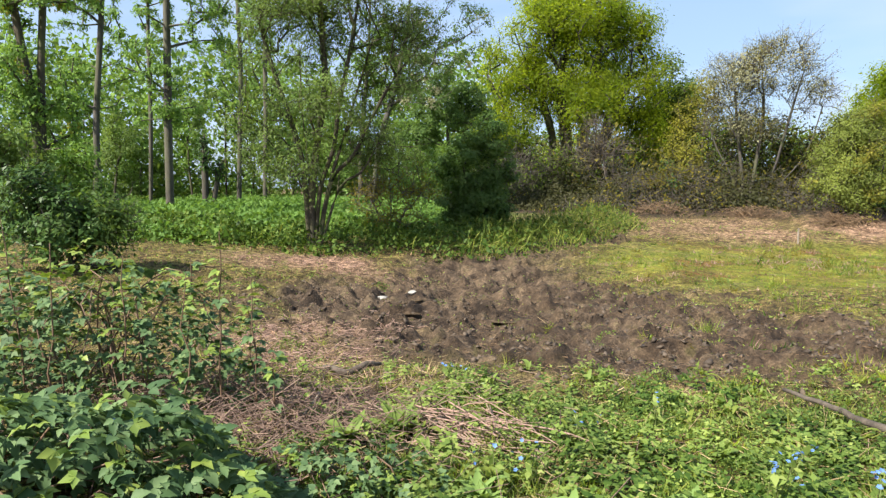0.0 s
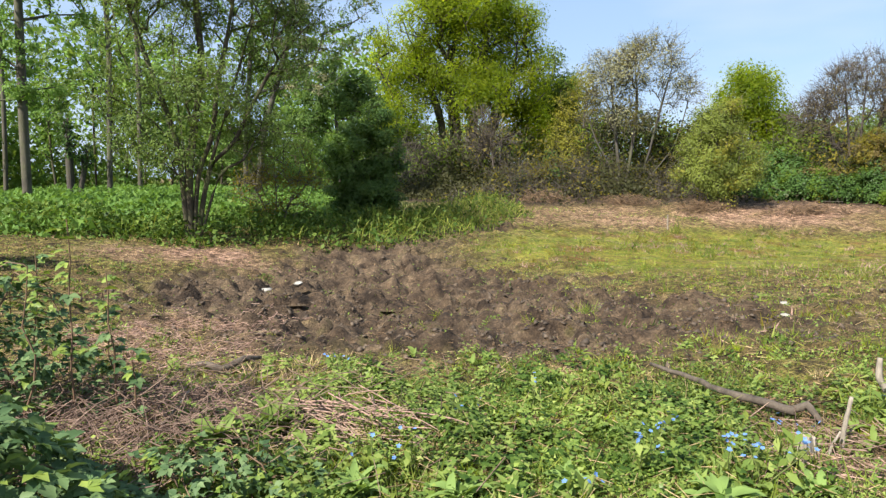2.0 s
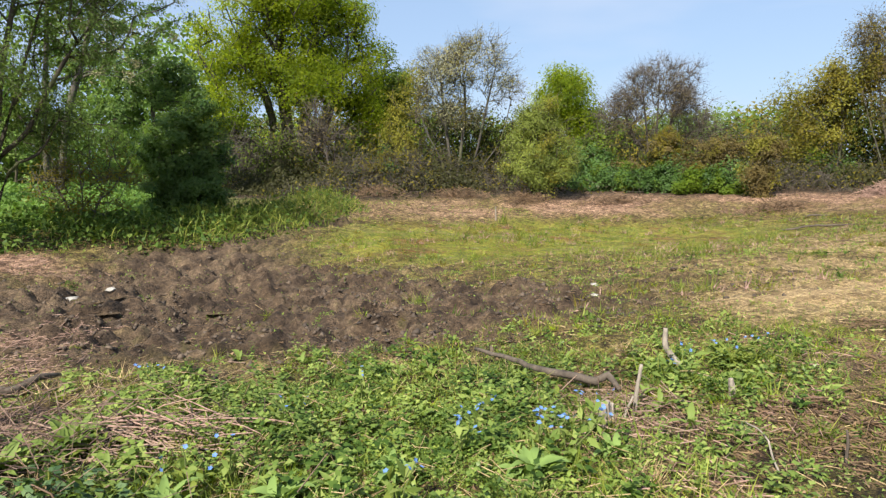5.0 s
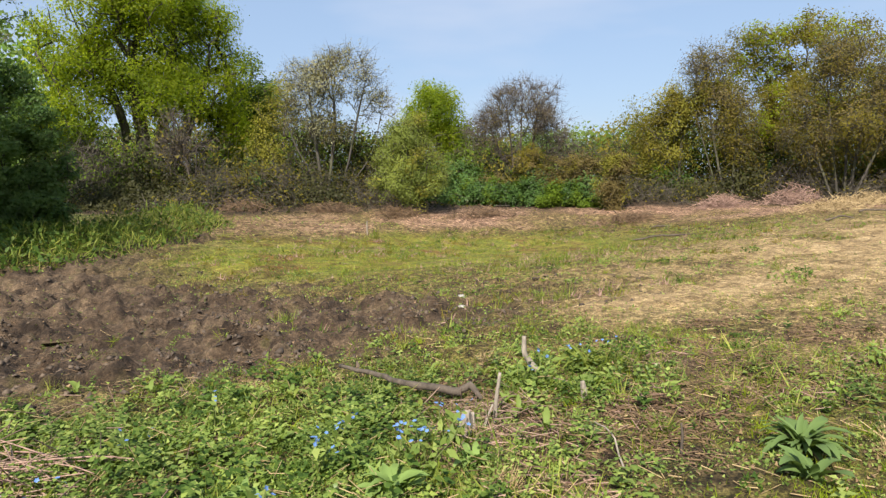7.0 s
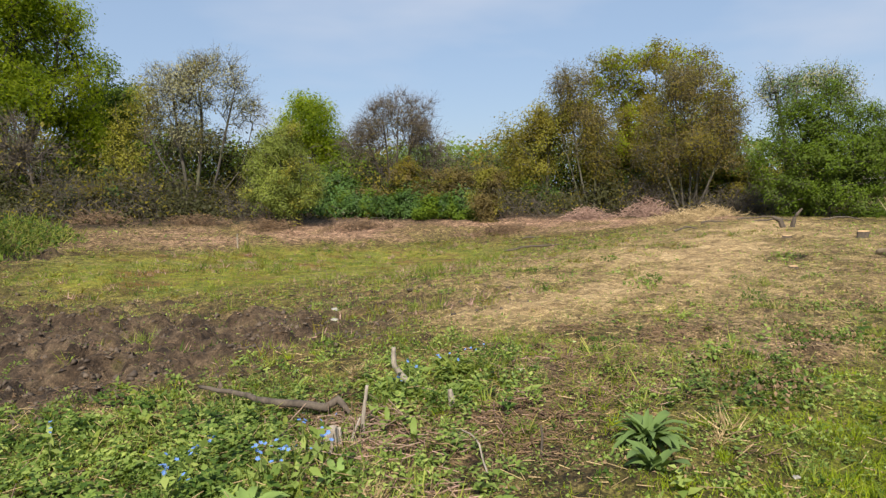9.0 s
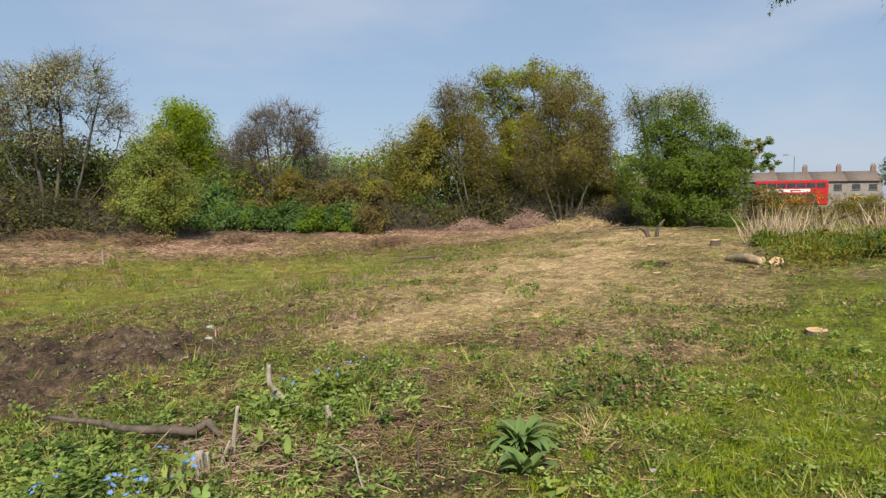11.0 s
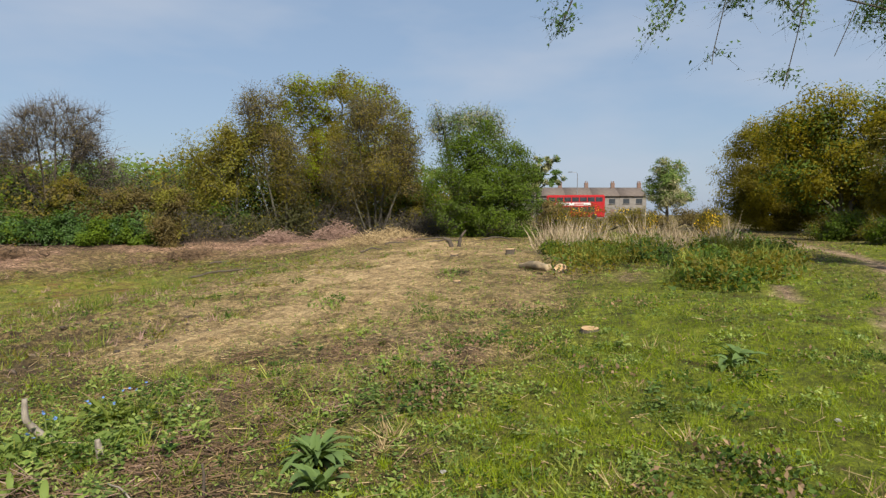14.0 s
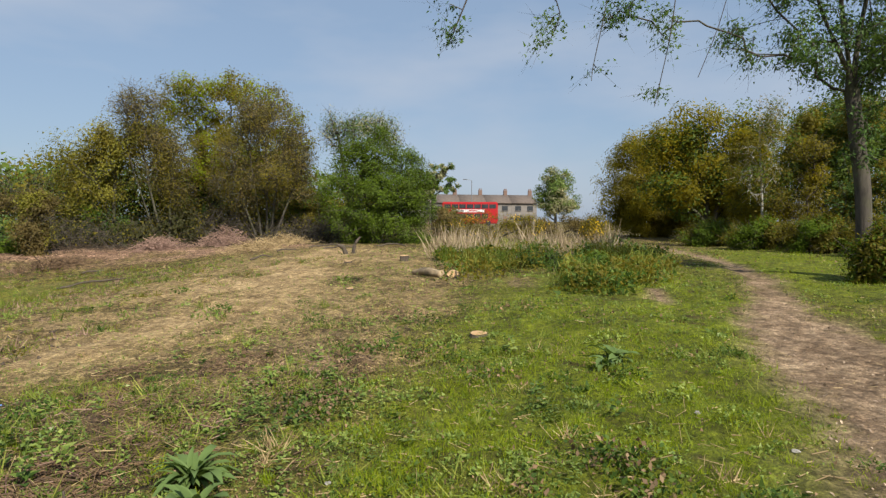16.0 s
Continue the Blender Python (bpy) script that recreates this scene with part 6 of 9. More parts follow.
grow('round_tree', 'small round-headed pale green tree by the road', 'tree', stand(62.78, 0.31),
     [[(0.0, -0.02, -0.1), (0.0, 0.0, 1.62), (0.0, 0.05, 4.77)]],
     [(0.0, 0.0, 3.5, 2.45, 2.45, 2.3), (0.0, 0.05, 4.9, 1.8, 1.8, 1.3), (0.0, 0.6, 2.5, 1.8, 1.8, 1.3), (0.0, -0.7, 2.5, 1.8, 1.8, 1.3)],
     B_TWIG, L_WILLOW, tips=260, per_tip=60, leaf=0.150, thick=0.14, seed=113, second=L_SILVER, second_share=0.35, cluster=0.6, pieces=3)
grow('maple_bush', 'golden-leaved bushy tree at the edge of a wood', 'tree', stand(38.81, -6.04),
     [[(0.02, 0.13, -0.16), (0.08, 0.61, 2.16), (0.19, 1.57, 4.13)], [(-0.02, -0.03, -0.16), (-0.02, -0.05, 2.82), (0.00, 0.05, 5.06)], [(-0.03, -0.18, -0.16), (-0.14, -0.90, 2.48), (-0.24, -1.44, 4.38)]],
     [(0.21, 1.89, 3.81, 1.42, 1.42, 1.97), (0.00, 0.03, 3.46, 2.14, 2.14, 2.27), (-0.24, -1.44, 4.38, 1.49, 1.49, 1.92), (0.27, 2.48, 2.18, 1.28, 1.28, 1.33), (0.05, 0.35, 5.07, 1.54, 1.54, 1.30), (-0.14, -0.90, 1.84, 2.42, 2.42, 1.12), (0.14, 1.22, 1.34, 1.87, 1.87, 0.91), (0.00, 0.48, 1.12, 2.72, 2.72, 1.28), (0.08, 0.80, 3.20, 2.56, 2.56, 2.56), (-0.5, -1.2, 1.4, 1.9, 1.9, 1.3), (-0.3, 1.0, 1.3, 1.9, 1.9, 1.3)],
     B_DARK, L_GOLD, tips=580, per_tip=190, leaf=0.098, thick=0.128, seed=120, second=L_OLIVE, second_share=0.25, cluster=0.800, pieces=8)
grow('oak_tree', 'green and gold oak standing in the wood', 'tree', stand(33.10, -7.29),
     [[(0.0, -0.01, -0.1), (0.01, 0.03, 2.58), (0.07, 0.32, 5.02)], [(-0.02, -0.11, -0.1), (-0.15, -0.69, 2.84), (-0.31, -1.36, 4.93)]],
     [(0.02, 0.09, 5.55, 1.26, 1.26, 1.22), (-0.25, -1.12, 5.21, 1.22, 1.22, 1.34), (0.25, 1.33, 5.07, 1.29, 1.29, 1.24), (-0.49, -2.05, 4.63, 0.95, 0.95, 1.32), (0.01, 0.05, 3.66, 1.76, 1.76, 1.36), (0.4, 2.34, 4.28, 1.06, 1.06, 1.12), (-0.4, -1.6, 2.6, 1.9, 1.9, 1.6), (0.2, 1.2, 2.4, 1.9, 1.9, 1.6)],
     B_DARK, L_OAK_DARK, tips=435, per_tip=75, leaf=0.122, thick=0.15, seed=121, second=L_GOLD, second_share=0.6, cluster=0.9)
grow('maple_bush', 'yellow-leaved bushy tree in the wood', 'tree', stand(34.97, -9.03),
     [[(-0.11, 0.11, -0.16), (0.03, 0.11, 1.15), (0.05, 0.22, 2.29)], [(-0.18, -0.16, -0.16), (0.10, 0.42, 0.83), (0.19, 0.82, 1.65)], [(0.19, 0.02, -0.16), (-0.05, -0.19, 0.72), (-0.10, -0.40, 1.46)]],
     [(0.06, 0.29, 2.54, 1.31, 1.31, 2.54), (0.24, 1.02, 1.84, 1.20, 1.20, 1.84), (-0.13, -0.50, 1.62, 1.02, 1.02, 1.62)],
     B_DARK, L_YELLOW, tips=290, per_tip=72, leaf=0.097, thick=0.096, seed=122, second=L_GOLD, second_share=0.5, cluster=1.120)
grow('birch_tree', 'silver birch with a thin white trunk', 'tree', stand(23.88, -7.15),
     [[(-0.01, -0.04, -0.1), (0.0, 0.02, 1.91), (0.03, 0.1, 3.24), (0.04, 0.15, 4.29), (0.04, 0.14, 5.14)]],
     [(0.01, 0.02, 3.62, 0.6, 0.6, 1.15), (0.04, 0.16, 2.29, 0.69, 0.69, 0.77), (-0.06, -0.2, 4.54, 0.42, 0.42, 0.76)],
     B_BIRCH, L_OLIVE, tips=159, per_tip=37, leaf=0.066, thick=0.04, power=0.47, seed=123, second=L_OAK_DARK, second_share=0.4, droop=0.4, cluster=0.7)
grow('woodland_shrub', 'olive shrub with bare twigs at the wood edge', 'shrub', stand(23.47, -8.44),
     [[(-0.16, 0.03, -0.1), (0.0, 0.01, 0.76), (0.01, 0.02, 1.51)], [(-0.12, 0.12, -0.1), (-0.08, -0.24, 0.54), (-0.17, -0.47, 1.09)], [(0.28, 0.14, -0.1), (0.06, 0.18, 0.47), (0.13, 0.37, 0.94)]],
     [(0.01, 0.02, 1.68, 0.8, 0.8, 1.68), (-0.21, -0.59, 1.21, 0.7, 0.7, 1.21), (0.16, 0.46, 1.04, 0.66, 0.66, 1.04), (-0.03, -0.11, 3.16, 0.64, 0.64, 0.55)],
     B_TWIG, L_OLIVE, tips=230, per_tip=46, leaf=0.070, thick=0.05, seed=124, second=L_GOLD, second_share=0.35, twigs=5)
grow('woodland_shrub', 'green shrub beside the path at the wood edge', 'shrub', stand(20.92, -9.49),
     [[(-0.05, 0.02, -0.1), (0.02, 0.06, 0.76), (0.05, 0.12, 1.52)], [(-0.01, -0.11, -0.1), (0.15, 0.36, 0.59), (0.3, 0.72, 1.18)], [(-0.05, 0.09, -0.1), (-0.09, -0.19, 0.47), (-0.18, -0.38, 0.94)]],
     [(0.06, 0.15, 1.69, 0.8, 0.8, 1.69), (0.37, 0.9, 1.31, 0.56, 0.56, 1.31), (-0.22, -0.47, 1.04, 0.77, 0.77, 1.04), (0.15, 0.37, 0.69, 0.54, 0.54, 0.69), (-0.31, -0.67, 2.37, 0.76, 0.76, 1.1)],
     B_DARK, L_ELDER, tips=260, per_tip=58, leaf=0.075, thick=0.05, seed=125, second=L_OLIVE, second_share=0.4)
grow('oak_tree', 'oak crown further back in the wood', 'tree', stand(28.81, -11.33),
     [[(-0.01, -0.02, -0.1), (0.01, 0.03, 2.32), (0.09, 0.26, 4.37)]],
     [(0.3, 0.82, 4.64, 1.0, 1.0, 1.16), (-0.11, -0.27, 4.78, 1.14, 1.14, 1.35), (-0.54, -1.3, 4.25, 1.09, 1.09, 1.54), (0.08, 0.23, 3.24, 1.17, 1.17, 1.14), (-1.12, -2.56, 4.36, 1.01, 1.01, 1.7)],
     B_DARK, L_OAK_DARK, tips=333, per_tip=69, leaf=0.122, thick=0.18, seed=126, second=L_GOLD, second_share=0.3, cluster=0.9)
grow('woodland_shrub', 'tall leafy undergrowth at the wood edge', 'shrub', stand(26.37, -9.25),
     [[(-0.11, -0.12, -0.1), (0.03, 0.08, 1.11), (0.06, 0.17, 2.22)], [(0.11, 0.05, -0.1), (-0.06, -0.18, 1.73), (-0.13, -0.36, 3.46)]],
     [(0.07, 0.21, 2.47, 1.1, 1.1, 2.47), (-0.16, -0.45, 3.84, 0.89, 0.89, 1.24)],
     B_DARK, L_OLIVE, tips=240, per_tip=81, leaf=0.094, thick=0.06, seed=190, cluster=0.5, second=L_OAK_DARK, second_share=0.45)
grow('woodland_shrub', 'tall leafy undergrowth at the wood edge', 'shrub', stand(24.92, -10.29),
     [[(-0.07, 0.03, -0.1), (0.02, 0.05, 1.09), (0.04, 0.1, 2.19)], [(-0.06, -0.14, -0.1), (-0.05, -0.12, 1.81), (-0.1, -0.24, 3.63)]],
     [(0.05, 0.12, 2.43, 0.91, 0.91, 2.43), (-0.12, -0.3, 4.03, 0.8, 0.8, 1.16)],
     B_DARK, L_OAK_DARK, tips=240, per_tip=81, leaf=0.094, thick=0.06, seed=191, cluster=0.5, second=L_OLIVE, second_share=0.45)
grow('woodland_shrub', 'tall leafy undergrowth at the wood edge', 'shrub', stand(22.39, -11.06),
     [[(0.04, 0.06, -0.1), (0.03, 0.06, 1.03), (0.06, 0.13, 2.06)]],
     [(0.08, 0.16, 2.29, 0.97, 0.97, 2.29)],
     B_DARK, L_OAK_DARK, tips=240, per_tip=81, leaf=0.094, thick=0.06, seed=192, cluster=0.5, second=L_HAW, second_share=0.45)
grow('woodland_shrub', 'tall leafy undergrowth at the wood edge', 'shrub', stand(28.79, -8.15),
     [[(-0.21, -0.07, -0.1), (0.0, 0.02, 1.1), (0.01, 0.03, 2.21)]],
     [(0.01, 0.04, 2.45, 1.05, 1.05, 2.45)],
     B_DARK, L_GOLD, tips=240, per_tip=81, leaf=0.094, thick=0.06, seed=193, cluster=0.5, second=L_OLIVE, second_share=0.45)
grow('bramble_mound', 'low bramble bank along the wood edge', 'bush', stand(25.27, -5.67),
     [[(0.03, -0.09, -0.1), (0.02, 0.11, 0.21), (0.04, 0.22, 0.41)], [(0.08, -0.11, -0.1), (-0.07, -0.3, 0.24), (-0.14, -0.59, 0.49)], [(-0.08, 0.1, -0.1), (-0.02, -0.11, 0.27), (-0.05, -0.22, 0.54)]],
     [(0.05, 0.27, 0.46, 0.77, 0.77, 0.46), (-0.17, -0.74, 0.54, 0.56, 0.56, 0.54), (-0.06, -0.28, 0.6, 0.47, 0.47, 0.6)],
     B_DARK, L_HAW, tips=150, per_tip=90, leaf=0.055, thick=0.02, seed=130, cluster=0.25, second=L_OLIVE, second_share=0.5, pieces=7)
grow('bramble_mound', 'low bramble bank along the wood edge', 'bush', stand(22.91, -6.91),
     [[(-0.08, 0.08, -0.1), (0.0, -0.0, 0.26), (0.0, -0.01, 0.51)], [(0.23, 0.15, -0.1), (0.07, 0.25, 0.21), (0.14, 0.5, 0.41)], [(0.01, 0.02, -0.1), (-0.07, -0.22, 0.23), (-0.14, -0.44, 0.45)]],
     [(0.0, -0.01, 0.57, 0.57, 0.57, 0.57), (0.17, 0.63, 0.46, 0.47, 0.47, 0.46), (-0.17, -0.55, 0.5, 0.38, 0.38, 0.5)],
     B_DARK, L_HAW, tips=150, per_tip=90, leaf=0.055, thick=0.02, seed=131, cluster=0.25, second=L_OLIVE, second_share=0.5, pieces=7)
grow('bramble_mound', 'low bramble bank along the wood edge', 'bush', stand(21.06, -7.76),
     [[(-0.14, 0.15, -0.1), (0.04, 0.1, 0.24), (0.07, 0.21, 0.49)], [(0.05, 0.01, -0.1), (-0.06, -0.16, 0.29), (-0.12, -0.33, 0.58)], [(-0.04, 0.01, -0.1), (-0.13, -0.34, 0.19), (-0.26, -0.69, 0.39)]],
     [(0.09, 0.26, 0.54, 0.52, 0.52, 0.54), (-0.15, -0.41, 0.64, 0.47, 0.47, 0.64), (-0.32, -0.86, 0.43, 0.33, 0.33, 0.43)],
     B_DARK, L_HAW, tips=150, per_tip=90, leaf=0.055, thick=0.02, seed=132, cluster=0.25, second=L_OLIVE, second_share=0.5, pieces=7)
grow('bramble_mound', 'low bramble bank along the wood edge', 'bush', stand(19.16, -8.51),
     [[(-0.13, 0.18, -0.1), (0.02, 0.04, 0.27), (0.03, 0.08, 0.55)], [(-0.21, -0.12, -0.1), (-0.09, -0.2, 0.32), (-0.18, -0.4, 0.63)]],
     [(0.04, 0.1, 0.61, 0.49, 0.49, 0.61), (-0.22, -0.5, 0.7, 0.59, 0.59, 0.7)],
     B_DARK, L_HAW, tips=150, per_tip=90, leaf=0.055, thick=0.02, seed=133, cluster=0.25, second=L_OLIVE, second_share=0.5, pieces=7)
grow('bramble_mound', 'low bramble bank along the wood edge', 'bush', stand(12.73, -5.75),
     [[(-0.13, 0.18, -0.1), (0.01, 0.02, 0.18), (0.02, 0.05, 0.36)], [(-0.21, -0.12, -0.1), (-0.04, -0.09, 0.24), (-0.08, -0.18, 0.48)]],
     [(0.02, 0.06, 0.4, 0.21, 0.21, 0.4), (-0.1, -0.23, 0.53, 0.28, 0.28, 0.53)],
     B_DARK, L_HAW, tips=150, per_tip=90, leaf=0.055, thick=0.02, seed=134, cluster=0.25, second=L_OLIVE, second_share=0.5, pieces=7)
grow('bramble_mound', 'waist-high bramble and nettle growth beside the path', 'bush', stand(12.27, -1.20),
     [[(0.24, -0.07, -0.1), (0.0, 0.01, 0.15), (0.0, 0.02, 0.3)], [(-0.01, 0.12, -0.1), (-0.01, -0.2, 0.15), (-0.02, -0.39, 0.3)], [(0.1, 0.1, -0.1), (0.0, 0.15, 0.15), (0.01, 0.3, 0.3)]],
     [(0.0, 0.03, 0.0, 0.39, 0.39, 0.22), (-0.03, -0.49, 0.16, 0.21, 0.21, 0.14), (0.01, 0.38, 0.09, 0.25, 0.25, 0.24)],
     B_DARK, L_NETTLE, tips=90, per_tip=67, leaf=0.047, thick=0.012, seed=150, cluster=0.2, second=L_HAW, second_share=0.4, twig_len=0.2, pieces=7)
grow('bramble_mound', 'waist-high bramble and nettle growth beside the path', 'bush', stand(15.76, 0.30),
     [[(-0.0, -0.07, -0.1), (-0.02, 0.21, 0.15), (-0.03, 0.42, 0.3)], [(0.08, -0.09, -0.1), (0.0, -0.08, 0.15), (0.01, -0.17, 0.3)], [(-0.04, -0.01, -0.1), (0.01, -0.29, 0.15), (0.02, -0.58, 0.3)]],
     [(-0.04, 0.52, 0.23, 0.4, 0.4, 0.23), (0.01, -0.21, 0.27, 0.37, 0.37, 0.27), (0.03, -0.73, 0.19, 0.29, 0.29, 0.19)],
     B_DARK, L_NETTLE, tips=90, per_tip=67, leaf=0.047, thick=0.012, seed=151, cluster=0.2, second=L_HAW, second_share=0.4, twig_len=0.2, pieces=7)
grow('bramble_mound', 'waist-high bramble and nettle growth beside the path', 'bush', stand(14.29, -0.73),
     [[(-0.09, -0.08, -0.1), (0.0, 0.04, 0.15), (0.0, 0.08, 0.3)], [(0.06, -0.05, -0.1), (-0.01, -0.19, 0.15), (-0.02, -0.38, 0.3)]],
     [(0.0, 0.1, 0.15, 0.3, 0.3, 0.24), (-0.02, -0.47, 0.22, 0.27, 0.27, 0.22)],
     B_DARK, L_NETTLE, tips=90, per_tip=67, leaf=0.047, thick=0.012, seed=152, cluster=0.2, second=L_HAW, second_share=0.4, twig_len=0.2, pieces=7)
grow('bramble_mound', 'waist-high bramble and nettle growth beside the path', 'bush', stand(17.14, 1.55),
     [[(-0.04, 0.26, -0.1), (-0.01, 0.06, 0.15), (-0.02, 0.11, 0.3)], [(-0.07, -0.24, -0.1), (-0.05, 0.32, 0.15), (-0.1, 0.64, 0.3)]],
     [(-0.02, 0.14, 0.21, 0.44, 0.44, 0.21), (-0.12, 0.8, 0.21, 0.29, 0.29, 0.21)],
     B_DARK, L_NETTLE, tips=90, per_tip=67, leaf=0.047, thick=0.012, seed=153, cluster=0.2, second=L_HAW, second_share=0.4, twig_len=0.2, pieces=7)
grow('bramble_mound', 'waist-high bramble and nettle growth beside the path', 'bush', stand(13.73, -1.82),
     [[(-0.13, -0.07, -0.1), (-0.01, -0.09, 0.15), (-0.02, -0.18, 0.3)]],
     [(-0.02, -0.22, 0.2, 0.25, 0.25, 0.16)],
     B_DARK, L_NETTLE, tips=90, per_tip=67, leaf=0.047, thick=0.012, seed=154, cluster=0.2, second=L_HAW, second_share=0.4, twig_len=0.2, pieces=7)
grow('gorse_bush', 'gorse bush with yellow flowers', 'bush', stand(27.75, -1.95),
     [[(0.21, -0.09, -0.1), (0.0, 0.0, 0.28), (0.0, 0.0, 0.57)]],
     [(0.0, 0.0, 0.63, 0.59, 0.59, 0.63)],
     B_DARK, L_OLIVE, tips=90, per_tip=67, leaf=0.055, thick=0.03, seed=160, second=L_GORSE, second_share=0.08, pieces=7)
grow('gorse_bush', 'gorse bush in yellow flower at the wood edge', 'bush', stand(35.12, -8.14),
     [[(0.06, -0.06, -0.19), (0.00, 0.04, 0.55), (0.02, 0.06, 1.12)]],
     [(0.02, 0.08, 1.23, 0.93, 0.93, 1.23)],
     B_DARK, L_OLIVE, tips=90, per_tip=67, leaf=0.067, thick=0.057, seed=161, second=L_GORSE, second_share=0.2, pieces=7)
grow('gorse_bush', 'low gorse and bramble in front of the road', 'bush', stand(30.59, 2.86),
     [[(-0.09, -0.08, -0.1), (0.0, 0.0, 0.31), (0.0, 0.0, 0.61)], [(0.06, -0.05, -0.1), (-0.1, 0.72, 0.29), (-0.21, 1.44, 0.59)], [(0.22, 0.31, -0.1), (0.06, -0.71, 0.31), (0.12, -1.42, 0.62)]],
     [(0.0, 0.0, 0.68, 1.54, 1.54, 0.68), (-0.26, 1.8, 0.65, 1.31, 1.31, 0.65), (0.15, -1.77, 0.69, 1.25, 1.25, 0.69)],
     B_DARK, L_OLIVE, tips=120, per_tip=67, leaf=0.062, thick=0.03, seed=162, second=L_GORSE, second_share=0.06, pieces=7)
grow('bronze_bush', 'reddish-brown scrub behind dry reeds', 'bush', stand(34.78, 0.19),
     [[(0.1, -0.17, -0.1), (-0.0, 0.22, 0.28), (-0.01, 0.45, 0.57)], [(-0.07, 0.11, -0.1), (0.0, -0.66, 0.29), (0.0, -1.31, 0.59)]],
     [(-0.01, 0.56, 0.63, 1.27, 1.27, 0.63), (0.0, -1.64, 0.65, 1.08, 1.08, 0.65)],
     B_DARK, L_BROWN, tips=120, per_tip=67, leaf=0.070, thick=0.03, seed=163)
grow('hedge_bush', 'tangled hedge bush with olive-green young leaves', 'bush', stand(5.91, 35.23),
     [[(0.12, -0.19, -0.1), (0.02, -0.0, 0.38), (0.05, -0.01, 0.77)]],
     [(0.06, -0.01, 0.85, 1.92, 1.92, 1.44)],
     B_DARK, L_HAW, tips=120, per_tip=46, leaf=0.094, thick=0.05, seed=170, twigs=5, second=L_DARK, second_share=0.4)
grow('hedge_bush', 'tangled hedge bush with olive-green young leaves', 'bush', stand(8.52, 33.70),
     [[(-0.05, -0.01, -0.1), (0.02, -0.0, 0.5), (0.03, -0.01, 1.01)]],
     [(0.04, -0.01, 1.12, 1.56, 1.56, 1.88)],
     B_DARK, L_OAK_DARK, tips=120, per_tip=46, leaf=0.094, thick=0.05, seed=171, twigs=5, second=L_OLIVE, second_share=0.4)
grow('hedge_bush', 'tangled hedge bush with olive-green young leaves', 'bush', stand(15.12, 29.19),
     [[(-0.28, 0.03, -0.1), (-0.02, 0.01, 0.51), (-0.03, 0.02, 1.03)]],
     [(-0.04, 0.02, 1.14, 1.39, 1.39, 1.43)],
     B_DARK, L_OLIVE, tips=120, per_tip=46, leaf=0.094, thick=0.05, seed=172, twigs=5, second=L_YELLOW, second_share=0.4)
grow('hedge_bush', 'tangled hedge bush with olive-green young leaves', 'bush', stand(17.72, 25.37),
     [[(0.02, 0.11, -0.1), (-0.02, 0.02, 0.49), (-0.05, 0.03, 0.97)]],
     [(-0.06, 0.04, 1.08, 1.21, 1.21, 1.16)],
     B_DARK, L_HAW, tips=120, per_tip=46, leaf=0.094, thick=0.05, seed=173, twigs=5, second=L_DARK, second_share=0.4)
grow('hedge_bush', 'tangled hedge bush with olive-green young leaves', 'bush', stand(18.29, 23.74),
     [[(-0.05, -0.26, -0.1), (-0.02, 0.02, 0.32), (-0.05, 0.04, 0.64)]],
     [(-0.06, 0.05, 0.71, 1.01, 1.01, 0.74)],
     B_DARK, L_BROWN, tips=120, per_tip=46, leaf=0.094, thick=0.05, seed=174, twigs=5, second=L_HAW, second_share=0.4)
grow('hedge_bush', 'tangled hedge bush with olive-green young leaves', 'bush', stand(25.19, 25.77),
     [[(-0.14, 0.15, -0.1), (-0.04, 0.04, 0.59), (-0.09, 0.09, 1.19)]],
     [(-0.11, 0.11, 1.32, 1.44, 1.44, 1.32)],
     B_DARK, L_BROWN, tips=120, per_tip=46, leaf=0.094, thick=0.05, seed=175, twigs=5, second=L_HAW, second_share=0.4)
grow('hedge_bush', 'tangled hedge bush with olive-green young leaves', 'bush', stand(16.08, 25.32),
     [[(-0.02, 0.0, -0.1), (0.01, -0.0, 0.41), (0.02, -0.01, 0.82)]],
     [(0.02, -0.01, 0.91, 1.34, 1.34, 1.07)],
     B_DARK, L_HAW, tips=120, per_tip=46, leaf=0.094, thick=0.05, seed=176, twigs=5, second=L_DARK, second_share=0.4)
grow('hedge_bush', 'tangled hedge bush with olive-green young leaves', 'bush', stand(22.97, 29.09),
     [[(0.13, 0.05, -0.1), (0.0, 0.0, 0.63), (0.0, 0.0, 1.26)]],
     [(0.0, 0.0, 1.4, 1.96, 1.96, 1.4)],
     B_DARK, L_OAK_DARK, tips=120, per_tip=46, leaf=0.094, thick=0.05, seed=177, twigs=5, second=L_HAW, second_share=0.4)
grow('hedge_bush', 'tangled hedge bush with olive-green young leaves', 'bush', stand(26.24, 21.94),
     [[(0.08, -0.05, -0.1), (-0.01, 0.01, 0.47), (-0.02, 0.02, 0.95)]],
     [(-0.03, 0.03, 1.05, 1.39, 1.39, 1.31)],
     B_DARK, L_YELLOW, tips=120, per_tip=46, leaf=0.094, thick=0.05, seed=178, twigs=5, second=L_OLIVE, second_share=0.4)
grow('hedge_bush', 'tangled hedge bush with olive-green young leaves', 'bush', stand(24.77, 19.01),
     [[(0.05, -0.05, -0.1), (-0.01, 0.01, 0.31), (-0.02, 0.02, 0.61)]],
     [(-0.02, 0.03, 0.68, 1.11, 1.11, 0.84)],
     B_DARK, L_HAW, tips=120, per_tip=46, leaf=0.094, thick=0.05, seed=179, twigs=5, second=L_DARK, second_share=0.4)
